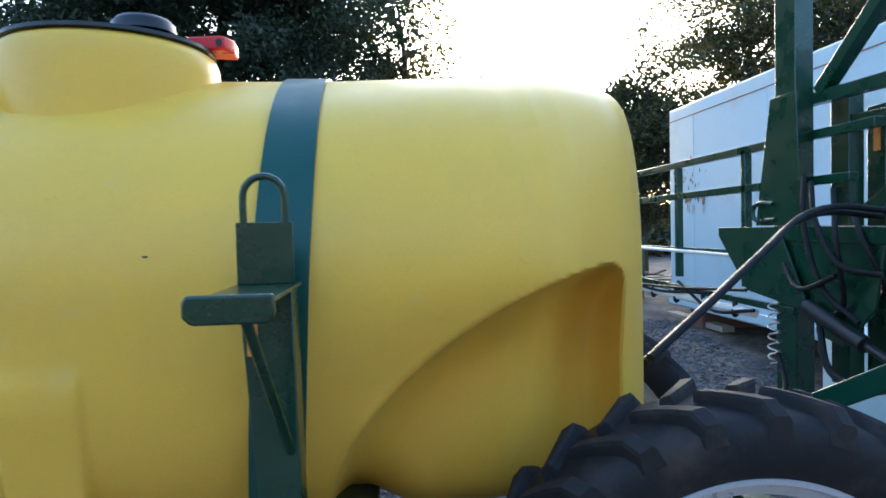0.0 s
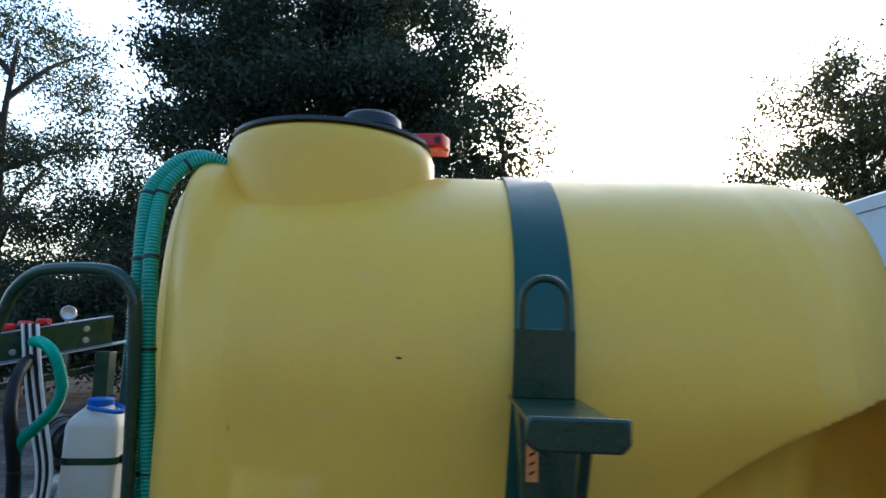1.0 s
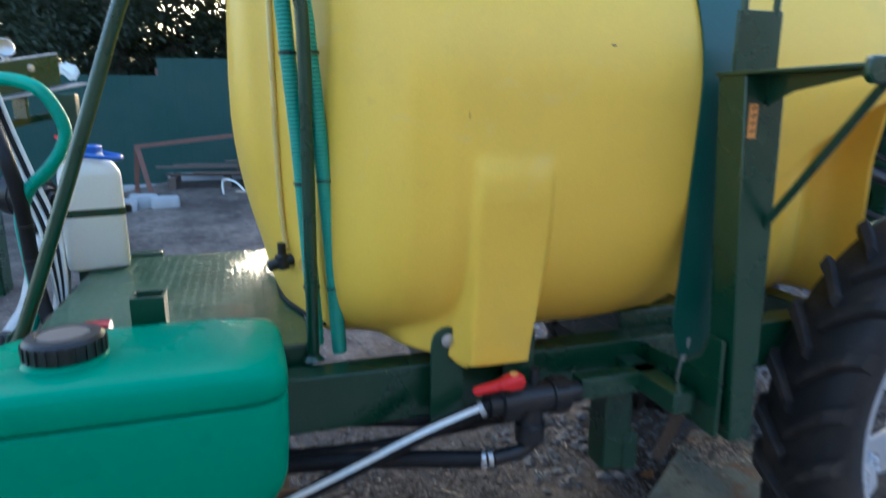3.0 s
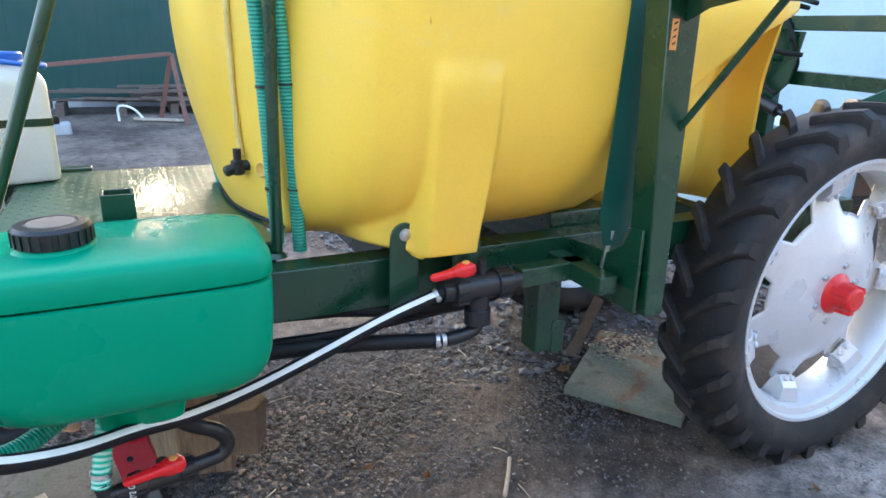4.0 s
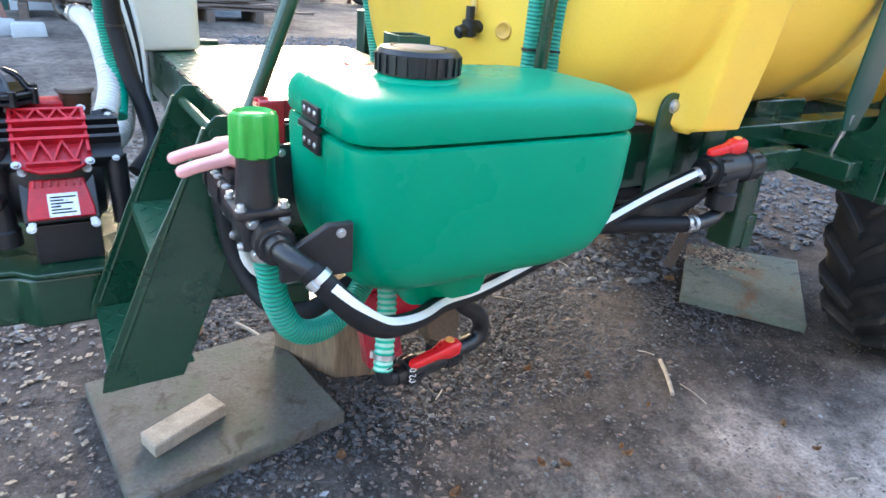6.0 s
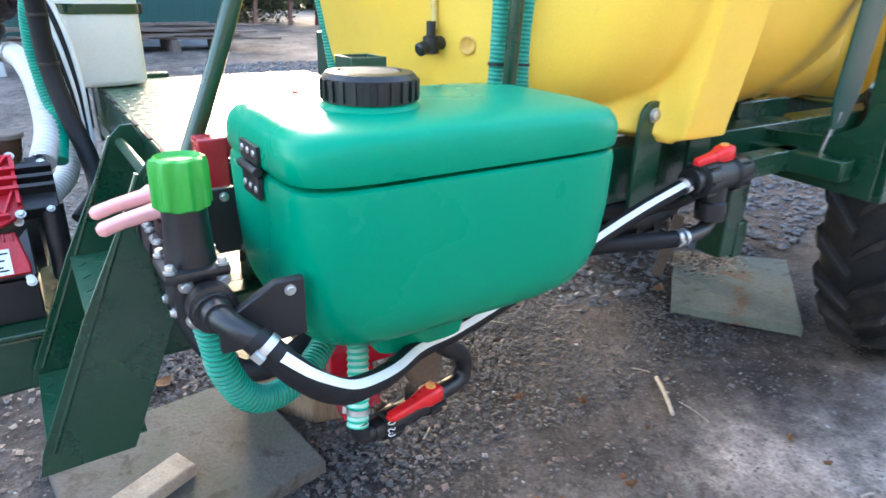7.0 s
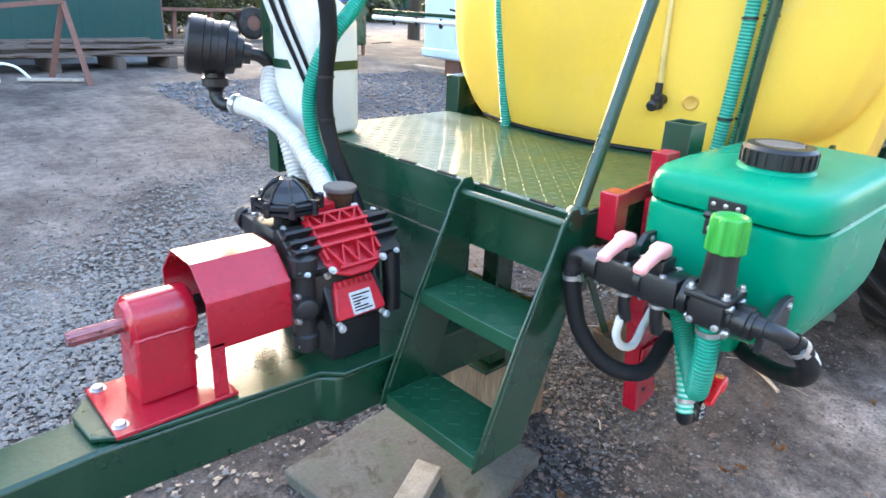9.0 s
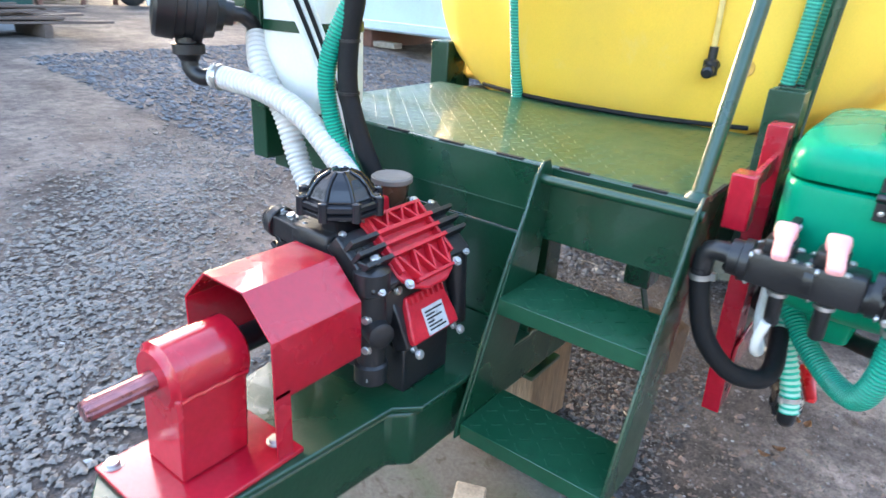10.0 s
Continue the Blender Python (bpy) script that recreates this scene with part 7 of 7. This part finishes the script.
# ---- far corner: jug, filter, hoses, control panel ----
def build_jug():
    j = thing("water_jug", (-0.634, 3.105, 1.15), "white plastic jug, blue screw cap, dark green strap", "jug")
    CX, CY, AX, AY = -0.634, 3.105, 0.117, 0.110
    j.rotation_euler = (0, 0, radians(12))
    bm = B()
    prof = [(1.15, 0.90, 6), (1.155, 0.96, 7), (1.17, 1.0, 7), (1.36, 1.0, 7), (1.53, 0.985, 7), (1.55, 0.95, 6), (1.57, 0.85, 5), (1.60, 0.62, 3.5), (1.612, 0.50, 2.5), (1.63, 0.48, 2.0)]
    loft(bm, [superloop(bm, CX, CY, AX * s, AY * s, z, 48, e) for z, s, e in prof])
    P("body", bm, WHITE, j)
    bm = B()
    turn(bm, (CX, CY, 1.617), (0, 0, 1), [(0, 0.058), (0.028, 0.058), (0.034, 0.052), (0.034, 0.02)], 32, True, (0, 1, 0))
    P("cap", bm, BLUE, j, "blue screw cap")
    bm = B()
    tube(bm, [(CX - 0.03, CY - 0.07, 1.617), (CX + 0.06, CY - 0.10, 1.605), (CX + 0.11, CY - 0.09, 1.60), (CX + 0.115, CY - 0.02, 1.605), (CX + 0.04, CY + 0.05, 1.62)], 0.010, 8, 0.02)
    P("carry_handle", bm, BLUE, j, "blue carry handle")
    bm = B()
    loft(bm, [superloop(bm, CX, CY, AX * s, AY * s, z, 48, 7) for z, s in ((1.372, 1.0), (1.372, 1.022), (1.402, 1.022), (1.402, 1.0))], False)
    P("strap", bm, GREEN, j, "dark green strap")
    bm = B()
    rbox(bm, CX + AX - 0.005, CX + AX + 0.025, CY - 0.06, CY - 0.02, 1.37, 1.404, 0.004, 1)
    P("buckle", bm, BLACK, j)


build_jug()


def build_filter():
    f = thing("suction_filter", (-0.92, 3.23, 1.43), "black plastic suction filter canister", "filter")
    a = Vector((-0.985, 3.35, 1.442))
    d = Vector((0.86, -0.46, -0.16)).normalized()
    bm = B()
    turn(bm, a, d, [(-0.01, 0.05), (-0.005, 0.090), (0.004, 0.098), (0.05, 0.098), (0.052, 0.093), (0.075, 0.093), (0.077, 0.090), (0.10, 0.090), (0.102, 0.095), (0.125, 0.094), (0.128, 0.082), (0.155, 0.076), (0.158, 0.058), (0.178, 0.052), (0.18, 0.036), (0.205, 0.034), (0.205, 0.024)], 36)
    P("body", bm, BLACK, f)
    bm = B()
    e = a + d * 0.20
    tube(bm, [e, e + d * 0.03, e + d * 0.05 + Vector((0.01, 0, -0.02)), e + d * 0.06 + Vector((0.012, 0, -0.05))], 0.022, 14, 0.01)
    P("outlet", bm, BLACK, f)
    c = a + d * 0.075
    bm = B()
    turn(bm, c + Vector((0, 0, -0.07)), (0, 0, -1), [(0, 0.032), (0.03, 0.034), (0.034, 0.045), (0.06, 0.045), (0.065, 0.034), (0.08, 0.026)], 20, True, (0, 1, 0))
    tube(bm, [c + Vector((0, 0, -0.14)), c + Vector((0, -0.005, -0.175)), c + Vector((0.015, -0.03, -0.195)), c + Vector((0.04, -0.05, -0.19))], 0.024, 14, 0.01)
    P("inlet", bm, BLACK, f)
    return e + d * 0.06 + Vector((0.012, 0, -0.05)), c + Vector((0.04, -0.05, -0.19))


_out, _in = build_filter()
hose("clear_hose", [tuple(_in), (-0.862, 3.21, 1.235), (-0.845, 3.08, 1.22), (-0.83, 2.94, 1.17), (-0.83, 2.80, 1.07), (-0.86, 2.68, 1.00)], 0.034, (WHITEHOSE, WHITEHOSED), "translucent white ribbed suction hose to the pump", 0.0038, True, 16, clamps=(0.03,))
hose("clear_hose", [tuple(_out), (-0.785, 3.17, 1.27), (-0.775, 3.09, 1.15), (-0.775, 3.02, 1.0), (-0.80, 2.92, 0.90), (-0.88, 2.78, 0.86)], 0.034, (WHITEHOSE, WHITEHOSED), "translucent white ribbed hose from the filter", 0.0038, True, 16)
hose("spiral_hose", [(-1.0, 3.10, 1.89), (-0.85, 2.95, 1.905), (-0.715, 2.83, 1.872), (-0.655, 2.80, 1.80), (-0.63, 2.79, 1.715), (-0.655, 2.785, 1.64), (-0.705, 2.78, 1.575), (-0.77, 2.78, 1.51), (-0.81, 2.81, 1.42), (-0.822, 2.85, 1.31), (-0.815, 2.85, 1.2), (-0.80, 2.81, 1.08), (-0.82, 2.72, 0.99)], 0.0245, (TEAL, TEALD), "teal spiral hose bent from the control shelf past the jug", 0.0023, True, 14)
bh = hose("pressure_hose", [(-0.96, 3.12, 1.85), (-0.89, 2.90, 1.78), (-0.825, 2.77, 1.65), (-0.80, 2.765, 1.52), (-0.798, 2.795, 1.38), (-0.795, 2.80, 1.25), (-0.775, 2.77, 1.12), (-0.745, 2.73, 1.0), (-0.74, 2.68, 0.90), (-0.80, 2.62, 0.84)], 0.026, RUBBER, "thick black hose rising past the jug")
ties(bh, [((-0.798, 2.795, 1.38), (0, 0, 1)), ((-0.795, 2.80, 1.25), (0, 0, 1))], 0.0265)
for _k in range(5):
    _o = 0.017 * _k
    hose("striped_hose", [(-0.99 + _o, 3.03, 1.98), (-0.93 + _o, 3.0, 1.75), (-0.87 + _o, 2.98, 1.55), (-0.80 + _o * 0.9, 2.95, 1.36), (-0.765 + _o * 0.7, 2.90, 1.20), (-0.745 + _o * 0.4, 2.87, 1.06), (-0.74 + _o * 0.3, 2.82, 0.96)], 0.0085, STRIPE if _k % 2 == 0 else RUBBER, "thin striped control hose in a bundle", 0.03, False, 8)


def build_panel():
    c = thing("valve_console", (-1.0, 3.1, 1.7), "dark green control shelf with red section valves and a gauge", "valve console")
    A, F = Vector((-0.72, -0.69, 0)).normalized(), Vector((0.69, -0.72, 0)).normalized()
    def at(u, v, z):
        q = Vector((-0.745, 3.36, z + 0.03 - 0.2 * u)) + A * u + F * v
        return q.x, q.y, q.z
    def slat(name, u0, u1, v0, v1, z0, z1, m, lab=""):
        bm = B()
        plate(bm, [at(u0, v0, z0), at(u1, v0, z0), at(u1, v1, z0), at(u0, v1, z0)], (0, 0, z1 - z0))
        return P(name, bm, m, c, lab, bevel=0.002)
    slat("shelf", -0.07, 0.85, -0.02, 0.10, 1.858, 1.864, STEEL, "pale steel shelf")
    slat("web", 0.0, 0.85, -0.02, -0.012, 1.866, 1.992, GREEN)
    # pale steel puts the flange's sky reflection into its material
    slat("top_flange", 0.0, 0.85, -0.09, -0.012, 1.994, 2.000, STEEL, "steel flange, pale for the sky it reflects")
    slat("lower_rail", 0.05, 0.85, -0.03, 0.0, 1.735, 1.765, GREEN)
    bm = B()
    box(bm, -0.745, -0.675, 3.215, 3.285, 0.98, 1.857)
    P("post", bm, GREEN, c, bevel=0.004)
    slat("gusset", 0.20, 0.21, -0.02, 0.08, 1.767, 1.856, GREEN)
    bm = B()
    cyl(bm, at(0.28, -0.05, 2.012), at(0.82, -0.05, 2.012), 0.011, 12)
    P("pipe", bm, BLACK, c)
    for i in range(7):
        bm = B()
        q = at(0.30 + 0.072 * i, -0.05, 2.02)
        rbox(bm, q[0] - 0.027, q[0] + 0.027, q[1] - 0.027, q[1] + 0.027, q[2] - 0.016, q[2] + 0.016, 0.008, 1)
        P("section_valve", bm, REDPL, c, "red section valve")
    bm = B()
    q = Vector(at(0.20, -0.04, 2.045))
    turn(bm, q, (0.55, -1, 0.1), [(-0.02, 0.02), (-0.018, 0.036), (0.02, 0.036), (0.026, 0.032), (0.024, 0.028)], 24)
    P("gauge", bm, STEEL, c, "round pressure gauge")
    bm = B()
    cyl(bm, at(0.20, -0.04, 1.998), at(0.20, -0.04, 2.02), 0.012, 10)
    P("gauge_stem", bm, STEEL, c)
    for u, z in ((0.12, 1.955), (0.12, 1.90), (0.42, 1.90), (0.62, 1.93)):
        bm = B()
        bolt(bm, at(u, -0.010, z), F, 0.011, 0.012)
        P("bolt", bm, STEEL, c)


build_panel()


# ---- boom and mast behind the tank ----
def build_boom():
    b = thing("spray_boom", (4.3, 4.5, 0.4), "folded dark green spray boom truss with white nozzle pipes", "boom")
    X = 4.3
    def bar(name, a, c, w=0.06, h=0.06, m=GREEN):
        bm = B()
        beam(bm, a, c, w, h)
        P(name, bm, m, b, bevel=0.005)
    bar("chord", (X, 3.4, 2.57), (X, 9.2, 2.57))
    bar("chord", (X, 3.6, 2.27), (X, 9.2, 2.27))
    bar("chord", (X, 4.2, 1.76), (X, 9.2, 1.76), 0.05, 0.05)
    for y in (4.75, 5.9, 7.2, 8.6):
        bar("upright", (X, y, 1.5), (X, y, 2.57), 0.06, 0.06)
    bar("chord", (X - 0.1, 4.0, 1.40), (X - 0.1, 9.2, 1.45), 0.05, 0.05)
    bm = B()
    cyl(bm, (X - 0.12, 4.45, 1.33), (X - 0.12, 9.2, 1.36), 0.035, 12)
    P("nozzle_pipe", bm, STRIPE, b, "white nozzle pipe")
    bm = B()
    cyl(bm, (X - 0.05, 4.6, 1.74), (X - 0.05, 9.2, 1.78), 0.016, 8)
    P("nozzle_pipe", bm, STRIPE, b, "white nozzle pipe")
    for i in range(9):
        y = 4.7 + 0.5 * i
        bm = B()
        turn(bm, (X - 0.13, y, 1.40), (0, 0, -1), [(0, 0.02), (0.06, 0.02), (0.07, 0.03), (0.11, 0.028), (0.13, 0.012)], 12, True, (0, 1, 0))
        P("nozzle", bm, BLACK, b)
    for y0, y1, z0, z1 in ((4.5, 6.5, 1.50, 1.38), (5.0, 7.5, 1.43, 1.52), (4.4, 5.6, 1.36, 1.48)):
        bm = B()
        tube(bm, [(X - 0.16, y0, z0), (X - 0.16, (y0 + y1) / 2, z0 - 0.07), (X - 0.16, y1, z1)], 0.014, 8, 0.08)
        P("feed_hose", bm, RUBBER, b)


build_boom()


def build_mast():
    m = thing("boom_mast", (4.3, 4.1, 0.6), "dark green boom lifting mast with braces behind the tank", "mast")
    X, Y = 4.25, 4.10
    def bar(name, a, c, w, h, up=(0, 0, 1), mt=GREEN):
        bm = B()
        beam(bm, a, c, w, h, up)
        return P(name, bm, mt, m, bevel=0.006)
    bar("post", (X, Y - 0.01, 0.7), (X, Y - 0.01, 4.6), 0.22, 0.13, (1, 0, 0))
    bm = B()
    plate(bm, [(X - 0.09, Y + 0.30, 1.98), (X - 0.09, Y - 0.20, 1.98), (X - 0.09, Y - 0.16, 2.86), (X - 0.09, Y + 0.12, 2.86)], (0.012, 0, 0))
    P("face_plate", bm, GREEN, m, bevel=0.003)
    bar("post", (X + 0.3, Y - 0.12, 0.9), (X + 0.3, Y - 0.12, 2.9), 0.17, 0.11, (1, 0, 0))
    bar("post", (X + 0.45, Y - 0.25, 0.9), (X + 0.45, Y - 0.25, 2.75), 0.16, 0.10, (1, 0, 0))
    bar("brace", (X + 0.1, Y - 0.15, 2.85), (X + 0.1, 2.2, 4.3), 0.09, 0.09)
    bar("brace", (X + 0.1, Y, 2.82), (X + 0.1, 1.8, 2.78), 0.08, 0.08)
    bar("brace", (X + 0.3, Y - 0.1, 2.66), (X + 0.3, 1.8, 2.60), 0.08, 0.08)
    bar("brace", (X + 0.3, Y - 0.3, 2.05), (X + 0.3, 2.2, 2.9), 0.09, 0.09)
    bar("cross_beam", (X, Y + 0.1, 1.93), (X, 1.8, 1.90), 0.16, 0.10)
    bar("cross_beam", (X + 0.1, Y - 0.2, 1.55), (X + 0.1, 1.8, 1.50), 0.14, 0.10)
    bm = B()
    plate(bm, [(X - 0.1, Y + 0.02, 1.97), (X - 0.1, Y + 0.80, 1.97), (X - 0.1, Y + 0.80, 1.90), (X - 0.1, Y + 0.40, 1.50), (X - 0.1, Y - 0.30, 1.42)], (0.016, 0, 0))
    P("gusset", bm, GREEN, m, bevel=0.003)
    bm = B()
    tube(bm, [(X - 0.1, Y + 0.05, 2.02), (X - 0.12, Y + 0.25, 2.02), (X - 0.12, Y + 0.28, 2.10), (X - 0.12, Y + 0.2, 2.14), (X - 0.1, Y + 0.08, 2.13)], 0.016, 8, 0.03)
    P("handle", bm, GREEN, m)
    bm = B()
    c = [(X - 0.13 + 0.04 * math.cos(a), Y + 0.02 + 0.04 * math.sin(a), 1.45 - 0.011 * a) for a in [k * 0.5 for k in range(80)]]
    tube(bm, c, 0.007, 6, 0)
    P("spring", bm, STEEL, m)
    bm = B()
    box(bm, X + 0.38, X + 0.399, Y - 0.29, Y - 0.25, 2.45, 2.62)
    P("reflector", bm, ORANGE, m, "orange reflector")
    # pivot plates and the lift ram below the cross beam
    bm = B()
    plate(bm, [(X - 0.06, Y + 0.10, 1.90), (X - 0.06, Y - 0.86, 1.86), (X - 0.06, Y - 0.80, 1.50), (X - 0.06, Y - 0.55, 1.24), (X - 0.06, Y - 0.34, 1.28), (X - 0.06, Y - 0.22, 1.48), (X - 0.06, Y + 0.05, 1.44)], (0.016, 0, 0))
    P("pivot_plate", bm, GREEN, m, bevel=0.003)
    bm = B()
    cyl(bm, (X - 0.12, Y - 0.30, 1.46), (X - 0.12, Y - 0.80, 1.30), 0.05, 16)
    cyl(bm, (X - 0.12, Y - 0.80, 1.30), (X - 0.12, Y - 1.10, 1.20), 0.024, 12)
    P("lift_ram", bm, BLACK, m)
    bm = B()
    beam(bm, (3.55, 3.02, 1.04), (3.95, 2.2, 1.60), 0.11, 0.11)
    P("lift_arm", bm, STRAP, m, bevel=0.008)
    for k, q in enumerate((((X - 0.1, Y - 0.25, 2.3), (X - 0.16, Y - 0.34, 1.95), (X - 0.16, Y - 0.5, 1.6), (X - 0.12, Y - 0.75, 1.42)), ((X - 0.1, Y - 0.32, 2.25), (X - 0.2, Y - 0.5, 2.0), (X - 0.2, Y - 0.7, 1.75), (X - 0.1, Y - 0.9, 1.7)), ((X - 0.14, Y - 0.1, 1.72), (X - 0.2, Y - 0.35, 1.58), (X - 0.16, Y - 0.62, 1.68)), ((X - 0.14, Y - 0.45, 1.35), (X - 0.2, Y - 0.62, 1.12), (X - 0.2, Y - 0.95, 1.08), (X - 0.1, Y - 1.2, 1.25)), ((X - 0.12, Y + 0.0, 1.1), (X - 0.2, Y - 0.2, 0.92), (X - 0.4, Y - 0.35, 0.78)))):
        bm = B()
        tube(bm, q, 0.017 if k != 3 else 0.022, 8, 0.05)
        P("hydraulic_hose", bm, RUBBER, m)
    for a, c in (((X - 0.05, Y - 0.45, 2.2), (X - 0.1, Y - 0.6, 1.5)), ((X, Y - 0.5, 2.15), (X, Y - 0.8, 1.6))):
        bm = B()
        tube(bm, [a, ((a[0] + c[0]) / 2 - 0.1, (a[1] + c[1]) / 2 - 0.12, (a[2] + c[2]) / 2), c, (c[0], c[1] + 0.2, c[2] - 0.1)], 0.016, 8, 0.06)
        P("hydraulic_hose", bm, RUBBER, m)


build_mast()


def build_white_box():
    b = thing("steel_box", (5.6, 4.5, 0.1), "low white painted steel box standing on the gravel", "box")
    bm = B()
    rbox(bm, 5.25, 6.05, 3.75, 5.2, 0.12, 1.02, 0.02, 2)
    P("body", bm, CONTAINER, b)
    bm = B()
    rbox(bm, 5.22, 6.08, 3.72, 5.23, 1.02, 1.06, 0.012, 2)
    P("lid", bm, CONTAINER, b)
    for y in (3.95, 5.0):
        bm = B()
        box(bm, 5.3, 6.0, y - 0.06, y + 0.06, ground_z(5.6, y) - 0.03, 0.12)
        P("skid", bm, GREYWOOD, b, bevel=0.004)


build_white_box()
hose("boom_hose", [(2.45, 2.3, 1.50), (2.8, 2.5, 1.68), (3.2, 2.75, 1.88), (3.55, 3.0, 2.03), (3.9, 3.2, 2.08), (4.2, 3.2, 2.05)], 0.017, RUBBER, "thick black hose pair running to the boom mast", 0.05)
hose("boom_hose", [(2.45, 2.36, 1.47), (2.8, 2.56, 1.65), (3.2, 2.81, 1.85), (3.55, 3.06, 2.00), (3.9, 3.26, 2.05), (4.2, 3.26, 2.02)], 0.017, RUBBER, "thick black hose pair running to the boom mast", 0.05)
